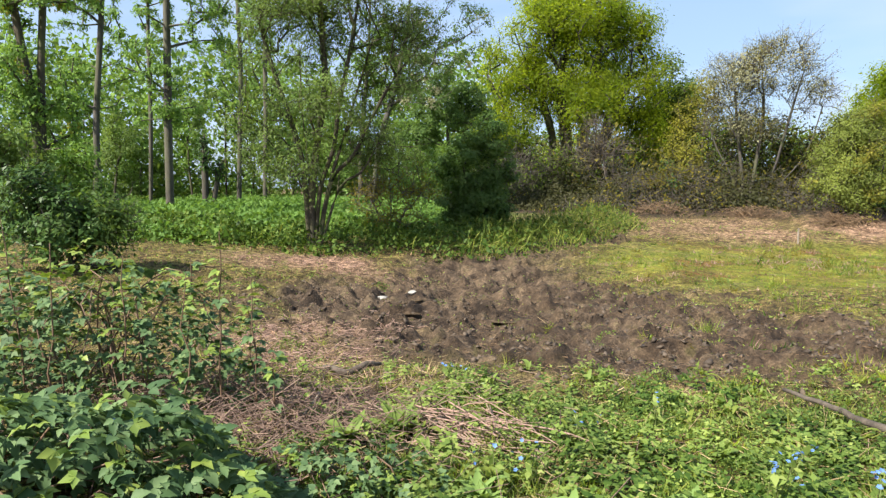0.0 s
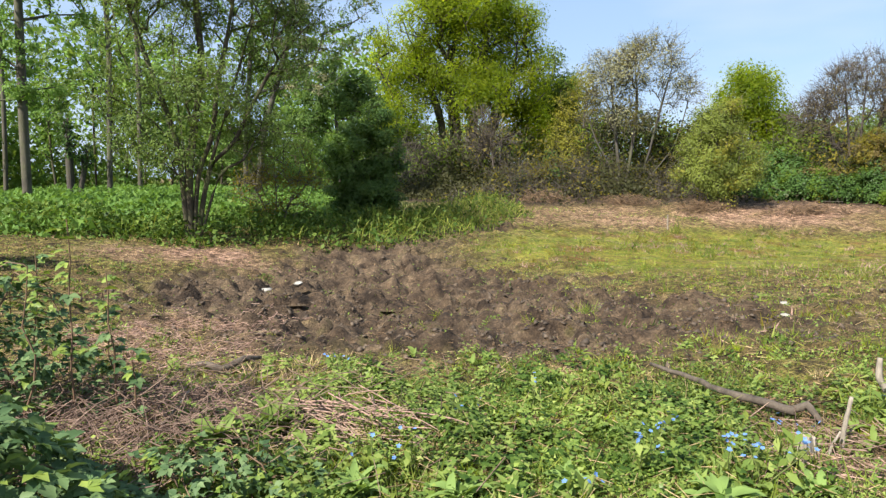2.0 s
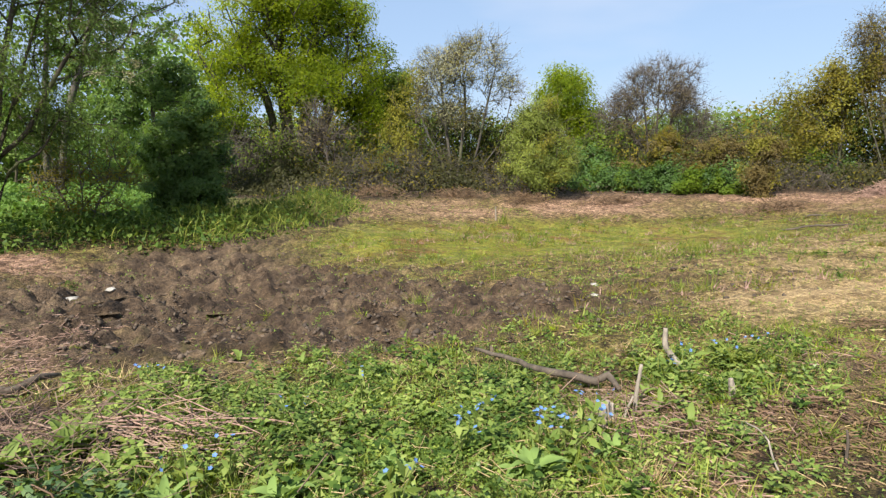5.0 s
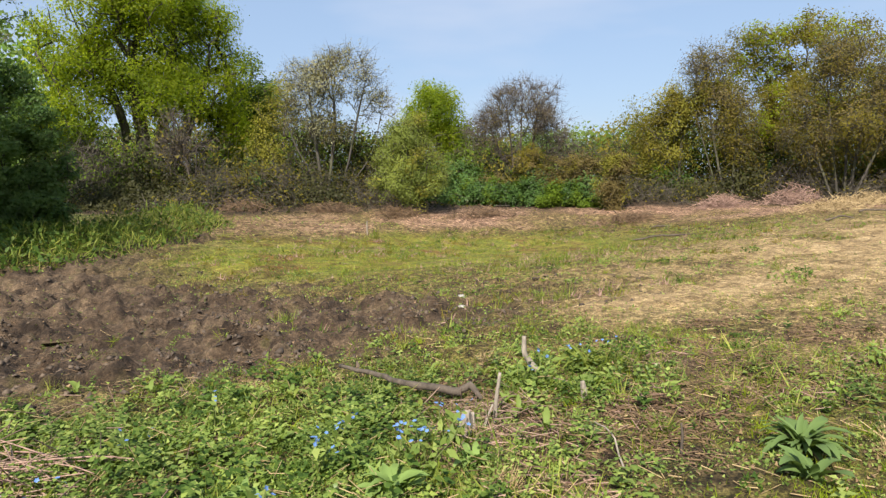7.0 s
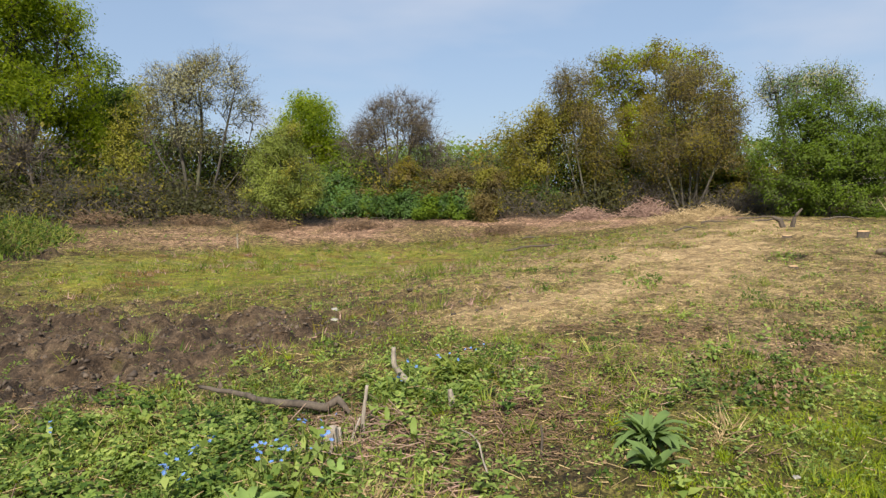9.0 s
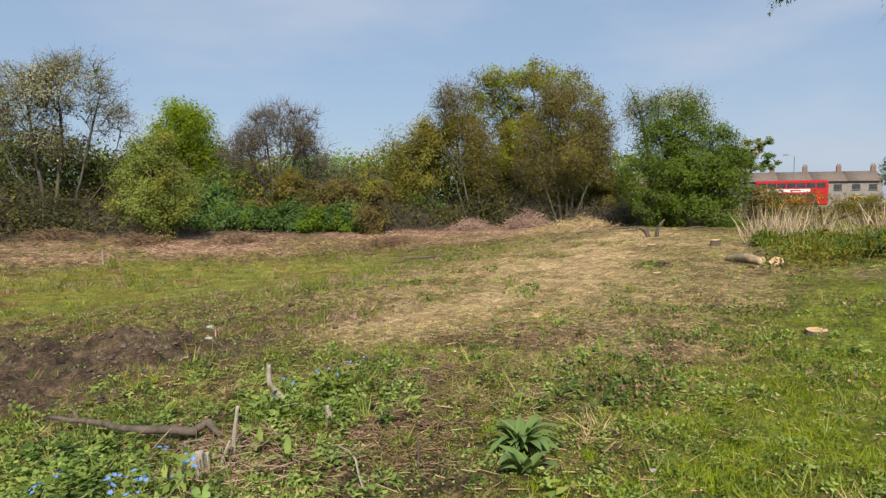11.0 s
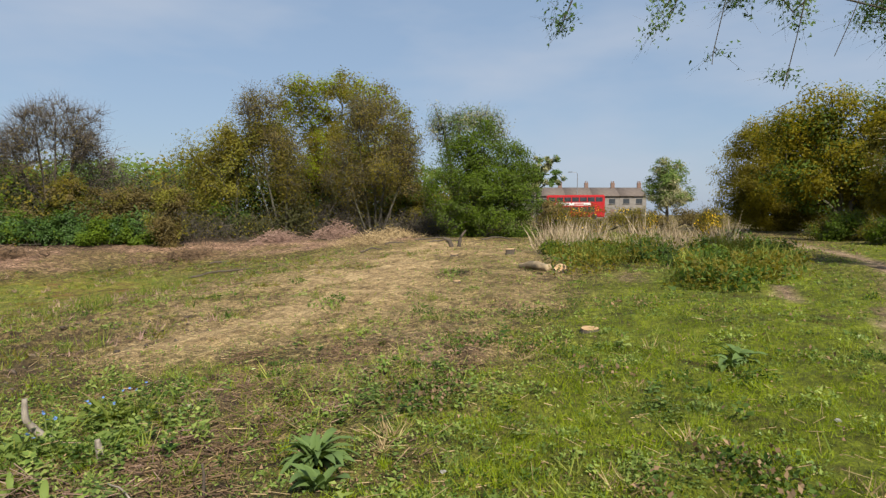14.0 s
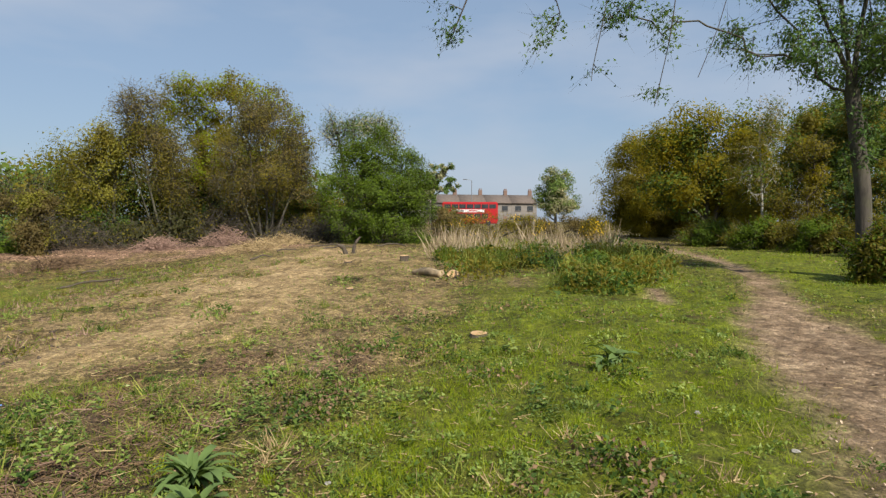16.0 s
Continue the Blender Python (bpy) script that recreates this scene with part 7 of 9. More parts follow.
grow('hedge_bush', 'tangled hedge bush with olive-green young leaves', 'bush', stand(31.21, 18.65),
     [[(-0.13, 0.09, -0.1), (-0.01, 0.01, 0.8), (-0.02, 0.02, 1.59)]],
     [(-0.03, 0.03, 1.77, 1.79, 1.79, 1.86)],
     B_DARK, L_BROWN, tips=120, per_tip=46, leaf=0.094, thick=0.05, seed=180, twigs=5, second=L_HAW, second_share=0.4)
grow('hedge_bush', 'tangled hedge bush with olive-green young leaves', 'bush', stand(33.40, 16.83),
     [[(0.05, -0.05, -0.1), (-0.01, 0.02, 1.02), (-0.02, 0.05, 2.04)]],
     [(-0.03, 0.06, 2.27, 1.76, 1.76, 2.27)],
     B_DARK, L_OLIVE, tips=120, per_tip=46, leaf=0.094, thick=0.05, seed=181, twigs=5, second=L_OAK, second_share=0.4)
grow('hedge_bush', 'tangled hedge bush with olive-green young leaves', 'bush', stand(31.77, 13.31),
     [[(-0.05, -0.26, -0.1), (-0.01, 0.02, 0.81), (-0.02, 0.05, 1.62)]],
     [(-0.02, 0.06, 1.8, 1.28, 1.28, 1.8)],
     B_DARK, L_BROWN, tips=120, per_tip=46, leaf=0.094, thick=0.05, seed=182, twigs=5, second=L_OLIVE, second_share=0.4)
grow('hedge_bush', 'tangled hedge bush with olive-green young leaves', 'bush', stand(31.50, 11.33),
     [[(-0.11, 0.09, -0.1), (-0.01, 0.02, 0.49), (-0.02, 0.04, 0.97)]],
     [(-0.02, 0.05, 1.08, 1.18, 1.18, 1.19)],
     B_DARK, L_OLIVE, tips=120, per_tip=46, leaf=0.094, thick=0.05, seed=183, twigs=5, second=L_HAW, second_share=0.4)
grow('hedge_bush', 'tangled hedge bush with olive-green young leaves', 'bush', stand(29.38, 11.42),
     [[(-0.17, -0.06, -0.1), (0.0, 0.0, 0.6), (0.0, 0.0, 1.21)]],
     [(0.0, 0.0, 1.34, 1.24, 1.24, 1.34)],
     B_DARK, L_OLIVE, tips=120, per_tip=46, leaf=0.094, thick=0.05, seed=184, twigs=5, second=L_HAW, second_share=0.4)
grow('hedge_bush', 'tangled hedge bush with olive-green young leaves', 'bush', stand(36.18, 6.02),
     [[(-0.0, -0.07, -0.1), (0.0, 0.0, 0.42), (0.0, 0.0, 0.85)]],
     [(0.0, 0.0, 0.94, 1.58, 1.58, 0.94)],
     B_DARK, L_BROWN, tips=120, per_tip=46, leaf=0.094, thick=0.05, seed=185, twigs=5, second=L_HAW, second_share=0.4)
grow('hedge_bush', 'pale green bush beyond the hedge gap', 'bush', stand(2.18, 47.54),
     [[(-0.17, 0.05, -0.1), (0.0, 0.0, 0.98), (0.0, 0.0, 1.95)]],
     [(0.0, 0.0, 2.17, 2.54, 2.54, 2.56)],
     B_DARK, L_POPLAR, tips=120, per_tip=46, leaf=0.094, thick=0.05, seed=186, twigs=5, second=L_YELLOW, second_share=0.4)
grow('hedge_bush', 'tangled hedge bush with olive-green young leaves', 'bush', stand(5.95, 41.19),
     [[(-0.09, -0.08, -0.1), (-0.01, 0.0, 1.02), (-0.02, 0.01, 2.03)]],
     [(-0.03, 0.01, 2.26, 2.16, 2.16, 2.26)],
     B_DARK, L_OAK, tips=120, per_tip=46, leaf=0.094, thick=0.05, seed=187, twigs=5, second=L_YELLOW, second_share=0.4)
grow('hedge_bush', 'tangled hedge bush with olive-green young leaves', 'bush', stand(3.42, 45.55),
     [[(-0.17, 0.02, -0.1), (0.06, -0.0, 0.94), (0.12, -0.01, 1.87)]],
     [(0.15, -0.01, 2.08, 2.4, 2.4, 2.43)],
     B_DARK, L_YELLOW, tips=120, per_tip=46, leaf=0.094, thick=0.05, seed=188, twigs=5, second=L_POPLAR, second_share=0.4)
# dark leaf materials here put the look of a backlit crown into its colour
grow('poplar_tree', 'leaning tree with long overhanging branches beside the path', 'tree', stand(13.25, -5.81),
     [[(-0.02, -0.05, -0.1), (0.0, 0.01, 1.54), (0.04, 0.1, 2.35), (0.08, 0.21, 3.35), (0.13, 0.33, 4.36), (0.19, 0.48, 5.58), (0.26, 0.68, 6.82)], [(0.08, 0.21, 3.35), (0.05, 0.14, 4.33), (-0.01, -0.02, 5.47), (-0.05, -0.11, 6.6)], [(0.19, 0.48, 5.58), (-0.54, 1.46, 5.47), (-1.28, 2.54, 5.16), (-2.1, 3.54, 4.83), (-2.48, 4.57, 4.67), (-2.97, 5.56, 4.56), (-3.06, 6.54, 4.6)], [(0.13, 0.33, 4.36), (0.35, 0.96, 4.77), (0.57, 1.67, 4.77), (0.71, 2.24, 4.52)], [(-2.48, 4.57, 4.67), (-2.38, 4.66, 4.13), (-2.17, 4.79, 3.5), (-2.17, 4.82, 3.24)], [(-2.97, 5.56, 4.56), (-2.76, 5.31, 4.13), (-2.57, 5.52, 3.65)], [(-3.06, 6.54, 4.6), (-3.09, 6.72, 4.15), (-3.12, 6.91, 3.69)], [(-2.1, 3.54, 4.83), (-1.88, 3.61, 3.96), (-1.65, 3.8, 2.9)], [(-1.28, 2.54, 5.16), (-1.23, 2.75, 4.28), (-1.17, 3.05, 3.44)], [(0.26, 0.68, 6.82), (-0.41, 1.89, 6.32), (-1.11, 3.39, 5.57)]],
     [(-0.62, 1.19, 4.19, 0.75, 0.75, 0.68), (-0.84, 2.23, 4.09, 0.52, 0.52, 0.48), (0.11, 0.28, 3.76, 0.68, 0.68, 0.61), (-1.58, 3.62, 4.23, 0.35, 0.35, 0.42), (-0.11, -0.24, 4.27, 0.73, 0.73, 0.79), (-0.53, 1.46, 5.66, 1.54, 1.54, 0.59), (0.01, 0.04, 6.35, 1.49, 1.49, 0.9), (-3.11, 6.87, 4.06, 0.22, 0.22, 0.38), (-2.47, 5.53, 3.93, 0.31, 0.31, 0.35), (-1.97, 4.78, 3.59, 0.11, 0.11, 0.38), (-1.56, 3.77, 3.1, 0.09, 0.09, 0.28), (-2.0, 4.36, 4.4, 0.52, 0.52, 0.23), (-0.26, 0.71, 4.46, 0.51, 0.51, 0.5), (0.39, -0.35, 3.49, 0.34, 0.34, 0.62), (0.3, -0.6, 5.0, 1.2, 1.2, 1.0), (0.0, 0.2, 2.7, 0.4, 0.4, 0.9), (0.25, -0.5, 3.9, 0.8, 0.8, 0.9), (-0.3, 1.0, 5.1, 1.0, 1.0, 0.6)],
     B_DARK, L_ELDER, tips=520, per_tip=48, leaf=0.055, thick=0.14, power=0.82, seed=140, cluster=0.25, second=L_DARK, second_share=0.55, droop=0.5, twigs=5, twig_len=0.5, fine=0.003, bow=0.05, wander=0.32, step=0.3)

# ---- brambles beside the standpoint ----


def leaflet(length, width, at, turn, lift):
    """One pointed leaflet with a toothed edge and a fold along its rib, pointing along +y before it is turned."""
    rib = [(0, 0.0, 0.0), (0, 0.35, -0.03), (0, 0.68, -0.05), (0, 1.0, -0.16)]
    edge = [(0.36, 0.16, 0.06), (0.52, 0.36, 0.10), (0.41, 0.46, 0.06), (0.40, 0.62, 0.06), (0.27, 0.70, 0.02), (0.20, 0.84, -0.03)]
    p = np.array(rib + edge + [(-u, v, w) for u, v, w in edge], float) * np.array([width, length, length])
    c, s = math.cos(turn), math.sin(turn)
    p = np.stack([p[:, 0] * c - p[:, 1] * s, p[:, 0] * s + p[:, 1] * c, p[:, 2] + lift * np.abs(p[:, 1])], -1) + np.asarray(at, float)
    half = [[0, 1, 4], [4, 1, 5], [5, 1, 6], [6, 1, 2], [6, 2, 7], [7, 2, 8], [8, 2, 3], [8, 3, 9]]
    return p, np.array(half + [[i if i < 4 else i + 6 for i in (t[0], t[2], t[1])] for t in half])


def plain_leaf():
    """Three simpler leaflets, for the depth of a bush."""
    out = []
    for size, turn in ((0.064, 0.0), (0.052, 1.2), (0.052, -1.2)):
        p = np.array([[0, 0, 0], [0, 0.5, -0.04], [0, 1, -0.14], [-0.5, 0.35, 0.08], [0.5, 0.35, 0.08]], float) * np.array([size * 0.72, size, size])
        cs, sn = math.cos(turn), math.sin(turn)
        out.append((np.stack([p[:, 0] * cs - p[:, 1] * sn, p[:, 0] * sn + p[:, 1] * cs + 0.025, p[:, 2]], -1), np.array([[0, 1, 3], [3, 1, 2], [0, 4, 1], [4, 2, 1]])))
    return join(out)


def bramble_leaf(k):
    """Three leaflets on a short stalk."""
    r = random.Random(k)
    return join([leaflet(0.064 * r.uniform(0.9, 1.1), 0.046, (0, 0.03, 0), 0, -0.1), leaflet(0.052 * r.uniform(0.9, 1.1), 0.038, (0, 0.022, 0), 1.15 + r.uniform(-0.2, 0.2), -0.05), leaflet(0.052, 0.038, (0, 0.022, 0), -1.15 + r.uniform(-0.2, 0.2), -0.05)])


def placed(template, at, yaw, pitch, roll, scale):
    """Copies of a template's vertices, turned and set down at places, as one pair of arrays."""
    v, f = template
    cy, sy, cp, sp, cr, sr = np.cos(yaw), np.sin(yaw), np.cos(pitch), np.sin(pitch), np.cos(roll), np.sin(roll)
    x, y, z = v[None, :, 0] * scale[:, None], v[None, :, 1] * scale[:, None], v[None, :, 2] * scale[:, None]
    x, z = x * cr[:, None] + z * sr[:, None], -x * sr[:, None] + z * cr[:, None]
    y, z = y * cp[:, None] - z * sp[:, None], y * sp[:, None] + z * cp[:, None]
    x, y = x * cy[:, None] - y * sy[:, None], x * sy[:, None] + y * cy[:, None]
    w = np.stack([x, y, z], -1) + at[:, None]
    return w.reshape(-1, 3), (f[None] + (np.arange(len(at)) * len(v))[:, None, None]).reshape(-1, f.shape[1])


def arch(a, b, rise, n=7, wobble=0.02, rng=rng):
    s = np.linspace(0, 1, n)[:, None]
    p = np.asarray(a) + (np.asarray(b) - np.asarray(a)) * s
    p[:, 2] += rise * np.sin(math.pi * s[:, 0])
    p[1:-1] += rng.standard_normal((n - 2, 3)) * wobble
    return p


def bramble(place, rx, ry, rz, count, single, seed, label, canes=14, leaf_size=1.0, young=0.16):
    rng = np.random.default_rng(seed)
    root = thing("bramble_bush", stand(*place, 0.02), label, "bush")
    for _ in range(canes):
        a = rng.random() * 2 * math.pi
        foot = np.array([0.45 * rx * rng.standard_normal() * 0.6, 0.45 * ry * rng.standard_normal() * 0.6, -0.03])
        end = np.array([rx * math.cos(a) * rng.uniform(0.5, 0.95), ry * math.sin(a) * rng.uniform(0.5, 0.95), rz * rng.uniform(0.15, 0.7)])
        line = arch(foot, end, rz * rng.uniform(0.3, 0.6), 8, 0.03, rng)
        part("cane", mesh_from("cane", *tube(line, np.linspace(0.007, 0.003, 8), 5), S_STEM, True), root)
    d = unit(rng.standard_normal((count, 3)))
    d[:, 2] = np.abs(d[:, 2])
    lump = 0.80 + 0.32 * vnoise(d[:, 0] * 3 + 9, d[:, 1] * 3 + d[:, 2] * 2 + 5, 0.55, seed)
    depth = np.where(rng.random(count) < 0.55, 1.0, 0.62 + 0.38 * rng.random(count))
    at = d * np.array([rx, ry, rz]) * (lump * depth)[:, None]
    yaw = np.arctan2(d[:, 1], d[:, 0]) - math.pi / 2 + 0.9 * rng.standard_normal(count)
    pitch = -0.25 + 0.4 * rng.standard_normal(count)
    roll = 0.4 * rng.standard_normal(count)
    size = leaf_size * (0.7 + 0.55 * rng.random(count))
    fresh = (rng.random(count) < young * (0.4 + 1.5 * d[:, 2])) & (depth == 1.0)
    kinds = [(bramble_leaf(100 * seed + k)) for k in range(6)]
    near = np.argsort(np.hypot(at[:, 0] + place[0] - 0.3, at[:, 1] + place[1] + 0.4))[:single]
    alone = np.zeros(count, bool)
    alone[near] = True
    meshes = {(k, y): mesh_from("leaf", *kinds[k], L_YOUNG if y else L_BRAMBLE) for k in range(6) for y in (False, True)}
    for i in near:
        ob = part("leaf", meshes[(int(i) % 6, bool(fresh[i]))], root)
        ob.matrix_basis = Matrix.LocRotScale(Vector(at[i]), Euler((pitch[i], roll[i], yaw[i]), "XYZ"), Vector((size[i],) * 3))
    for mat, sel in ((L_BRAMBLE, ~alone & ~fresh), (L_YOUNG, ~alone & fresh)):
        if sel.any():
            v, f = placed(kinds[0] if single == 300 and mat is L_BRAMBLE else plain_leaf(), at[sel], yaw[sel], pitch[sel], roll[sel], size[sel])
            tagged(part("foliage", mesh_from("foliage", v, f, mat), root), kind="stuff")
    return root


bramble((-1.72, 1.82), 1.25, 0.95, 0.64, 2700, 300, 201, "dense green bramble bush with three-part leaves", 16)
bramble((-3.1, 2.2), 1.1, 1.1, 0.95, 900, 0, 202, "green bramble bush growing into its neighbour", 10)
bramble((-2.35, 3.75), 1.0, 0.6, 1.12, 1150, 120, 203, "tall bramble bush with yellow-green young tips", 18, 1.0, 0.3)
bramble((-3.9, 3.9), 1.1, 0.8, 1.2, 900, 0, 204, "tall bramble bush beside the litter", 14, 1.05, 0.3)
bramble((-0.45, 2.5), 0.5, 0.35, 0.28, 380, 120, 205, "low bramble and nettle growth at the litter's edge", 6, 0.8)


def shoot(place, top, seed, leaves=16, label="upright bramble shoot with fresh yellow-green leaves"):
    rng = np.random.default_rng(seed)
    x, y, z0 = stand(*place, 0.02)
    root = thing("bramble_shoot", (x, y, z0), label, "shoot")
    tip = np.array([rng.uniform(-0.1, 0.1), rng.uniform(-0.1, 0.1), top - z0])
    line = arch((0, 0, -0.02), tip, 0.0, 7, 0.012, rng)
    part("stem", mesh_from("stem", *tube(line, np.linspace(0.008, 0.003, 7), 5), S_STEM, True), root)
    for k in range(leaves):
        s = 0.35 + 0.65 * k / leaves
        p = line[0] + (line[-1] - line[0]) * s
        me = mesh_from("leaf", *bramble_leaf(seed * 50 + k), L_YOUNG if s > 0.72 and rng.random() < 0.8 else L_BRAMBLE)
        ob = part("leaf", me, root)
        ob.matrix_basis = Matrix.LocRotScale(Vector(p), Euler((rng.uniform(-0.5, 0.6), rng.uniform(-0.3, 0.3), rng.uniform(0, 6.28)), "XYZ"), Vector((rng.uniform(0.8, 1.3),) * 3))


for k, (sx, sy, top) in enumerate([(-1.42, 3.42, 1.20), (-1.20, 3.55, 0.90), (-1.62, 3.3, 0.95), (-1.3, 3.75, 0.75), (-2.0, 3.3, 1.05), (-2.4, 3.2, 1.15), (-2.75, 3.5, 1.3), (-1.75, 3.7, 1.0), (-1.05, 3.3, 0.5)]):
    shoot((sx, sy), top, 300 + k, 14 + k % 4)

# tangled dry stems at the brambles' feet
n = 3000
at = np.stack([-1.3 + 0.75 * rng.standard_normal(n), 3.35 + 0.5 * rng.standard_normal(n), np.zeros(n)], -1)
at[:, 2] = ground_at(at[:, 0], at[:, 1]) + 0.02 + 0.22 * rng.random(n) ** 2
stuff("dry_stems", *sticks(rng, at, 0.18, 0.004, 0.5), S_DRY, "tangle of dry brown stems under the brambles", "dry litter")

# ---- herbs round the standpoint ----


def herb(k):
    """A low herb: a short stem with crossed pairs of creased, pointed leaves."""
    r = random.Random(k)
    out, z = [], 0.012
    for pair in range(5):
        size = 0.052 * (1.1 - 0.13 * pair) * r.uniform(0.85, 1.15)
        for side in (0, math.pi):
            turn = pair * 1.5 + side + r.uniform(-0.35, 0.35)
            p = np.array([[0, 0.12, 0], [0, 0.55, 0.06], [0, 1.05, -0.12], [-0.36, 0.42, 0.10], [0.36, 0.42, 0.10]]) * size
            c, w = math.cos(turn), math.sin(turn)
            lean = r.uniform(0.0, 0.5)
            out.append((np.stack([p[:, 0] * c - p[:, 1] * w, p[:, 0] * w + p[:, 1] * c, p[:, 2] + lean * p[:, 1] + z], -1), np.array([[0, 1, 3], [3, 1, 2], [0, 4, 1], [4, 2, 1]])))
        z += 0.024 * r.uniform(0.7, 1.2)
    return join(out)


def herb_patch(seed, count, mat, label, low, high):
    """Herbs crowded into patches round the standpoint, thinning into the open grass."""
    r2 = np.random.default_rng(seed)
    x, y, r = scatter(r2, count, 1.7, 7.5, -36, 100)
    near = np.maximum.reduce([blob(x, y, 0.9, 3.3, 2.6, 1.7, 0.4), 0.75 * blob(x, y, 3.9, 3.2, 1.1, 0.6), 0.6 * blob(x, y, 5.8, 1.8, 1.6, 0.6), 0.05 * blob(x, y, 4.0, 1.5, 4.0, 2.5)])
    z = zones(x, y)
    k = r2.random(count) < near * (1 - 0.9 * z["mud"]) * (1 - 0.92 * z["pink"]) * (1 - z["path"]) * (1 - band(x, y, [(2.3, 4.5), (2.6, 3.8), (2.9, 3.1), (2.75, 2.55)], [0.2, 0.22, 0.28, 0.3], 0.3)) * np.clip(6.0 * fbm(x, y, 0.75, seed) - 2.6, 0.02, 1)
    x, y = x[k], y[k]
    m = len(x)
    at = np.stack([x, y, ground_at(x, y) - 0.005], -1)
    kind = r2.integers(0, 4, m)
    tall = low + (high - low) * r2.random(m)
    for j in range(4):
        sel = kind == j
        stuff("herb_patch", *placed(herb(10 * seed + j), at[sel], r2.random(sel.sum()) * 6.28, 0.25 * r2.standard_normal(sel.sum()), 0.25 * r2.standard_normal(sel.sum()), tall[sel]), mat, label, "weeds")


x, y, r = scatter(rng, 9000, 1.8, 9, -36, 105)
z = zones(x, y)
x, y, r, at = keep(rng, x, y, r, np.where(x > 2.6, 0.12, 0.5) * (1 - z["mud"]) * (1 - z["path"]) * (1 - 0.7 * z["lush"]))
at[:, 2] += 0.01 + 0.07 * rng.random(len(at))
stuff("dead_stalks", *sticks(rng, at, 0.12, 0.003, 0.5), S_STRAW, "thin pale dead stalks among the weeds", "dry litter")
herb_patch(811, 6000, L_WEED, "fresh green low herbs crowded in patches", 0.7, 1.5)
herb_patch(812, 3600, L_NETTLE, "dark green nettle seedlings crowded in patches", 0.7, 1.5)
herb_patch(813, 2600, L_YOUNG, "pale yellow-green low herbs in patches", 0.6, 1.2)

# ---- felled stalks, logs and sticks ----
bundle = thing("stalk_bundle", stand(0.22, 3.35, 0.0), "bundle of pale pinkish cut stalks lying on weeds", "cut stalks")
stalk_mesh = mesh_from("stalk", *tube(arch((-0.42, 0, 0), (0.42, 0, 0), 0.02, 5, 0.006), [0.006, 0.006, 0.005, 0.004, 0.003], 5), S_CANE, True)
stalk_dark = mesh_from("stalk", *tube(arch((-0.36, 0, 0), (0.36, 0, 0), 0.03, 5, 0.01), [0.005, 0.005, 0.005, 0.004, 0.003], 5), S_PINK, True)
for k in range(56):
    s = rng.random()
    ob = part("stalk", stalk_dark if k % 2 == 0 else stalk_mesh, bundle)
    ob.matrix_basis = Matrix.LocRotScale(Vector((0.17 * rng.standard_normal() + 0.16 * (s - 0.5), 0.13 * rng.standard_normal() - 0.14 * (s - 0.5), 0.02 + 0.05 * rng.random())),
                                         Euler((0, 0.12 * rng.standard_normal(), math.radians(-45 + 30 * rng.standard_normal())), "XYZ"), Vector((rng.uniform(0.7, 1.15),) * 3))


def branch_log(name, label, line, radii, mat, category="log", sides=9, seed=1):
    """A bent, knobbly length of wood lying on the ground."""
    r2 = np.random.default_rng(seed)
    line = np.array(line, float)
    s = np.linspace(0, 1, 15)
    src = np.linspace(0, 1, len(line))
    p = np.stack([np.interp(s, src, line[:, k]) for k in range(3)], -1)
    base = p[0].copy()
    gz0 = float(ground_at(base[0], base[1]))
    p[:, 2] += ground_at(p[:, 0], p[:, 1])
    rr = np.interp(s, np.linspace(0, 1, len(radii)), radii) * (1 + 0.02 * r2.standard_normal(15))
    p[1:-1] += r2.standard_normal((13, 3)) * rr[1:-1, None] * 0.05
    origin = np.array([base[0], base[1], gz0])
    v, f = tube(p - origin, rr, sides)
    cap0, cap1 = (p[0] - origin)[None], (p[-1] - origin)[None]
    n0 = len(v)
    last = n0 - sides
    fans = [[n0, (k + 1) % sides, k, k] for k in range(sides)] + [[n0 + 1, last + k, last + (k + 1) % sides, last + (k + 1) % sides] for k in range(sides)]
    tri = np.concatenate([np.stack([f[:, 0], f[:, 1], f[:, 2]], 1), np.stack([f[:, 0], f[:, 2], f[:, 3]], 1), np.array(fans)[:, :3]])
    me = mesh_from(name, np.concatenate([v, cap0, cap1]), tri, mat, True)
    ob = new(name, me)
    ob.location = origin
    return tagged(ob, label, category)


branch_log("fallen_branch", "fallen brown branch lying in the weeds", [(2.47, 4.27, 0.10), (2.60, 3.76, 0.10), (2.70, 3.42, 0.09), (2.90, 3.16, 0.07)], [0.014, 0.021, 0.025, 0.03], W_LOG, "branch", seed=3)
branch_log("root_knot", "gnarled root end of a fallen branch", [(2.86, 3.22, 0.05), (2.95, 3.12, 0.11), (2.98, 3.02, 0.02)], [0.022, 0.027, 0.012], W_LOG, "branch", 7, 4)
branch_log("upright_stick", "pale bleached stick standing upright in litter", [(2.83, 2.68, -0.02), (2.84, 2.68, 0.12), (2.865, 2.67, 0.30)], [0.014, 0.013, 0.010], W_BLEACHED, "stick", 7, 5)
branch_log("upright_stick", "short pale stick leaning beside a taller one", [(2.70, 2.62, -0.02), (2.73, 2.62, 0.08), (2.78, 2.63, 0.15)], [0.009, 0.008, 0.006], W_BLEACHED, "stick", 6, 6)
branch_log("curved_stick", "bleached curved stick rising from the grass", [(3.74, 3.20, 0.0), (3.64, 3.27, 0.09), (3.57, 3.30, 0.19), (3.575, 3.31, 0.33)], [0.022, 0.026, 0.022, 0.016], W_BLEACHED, "stick", 8, 7)
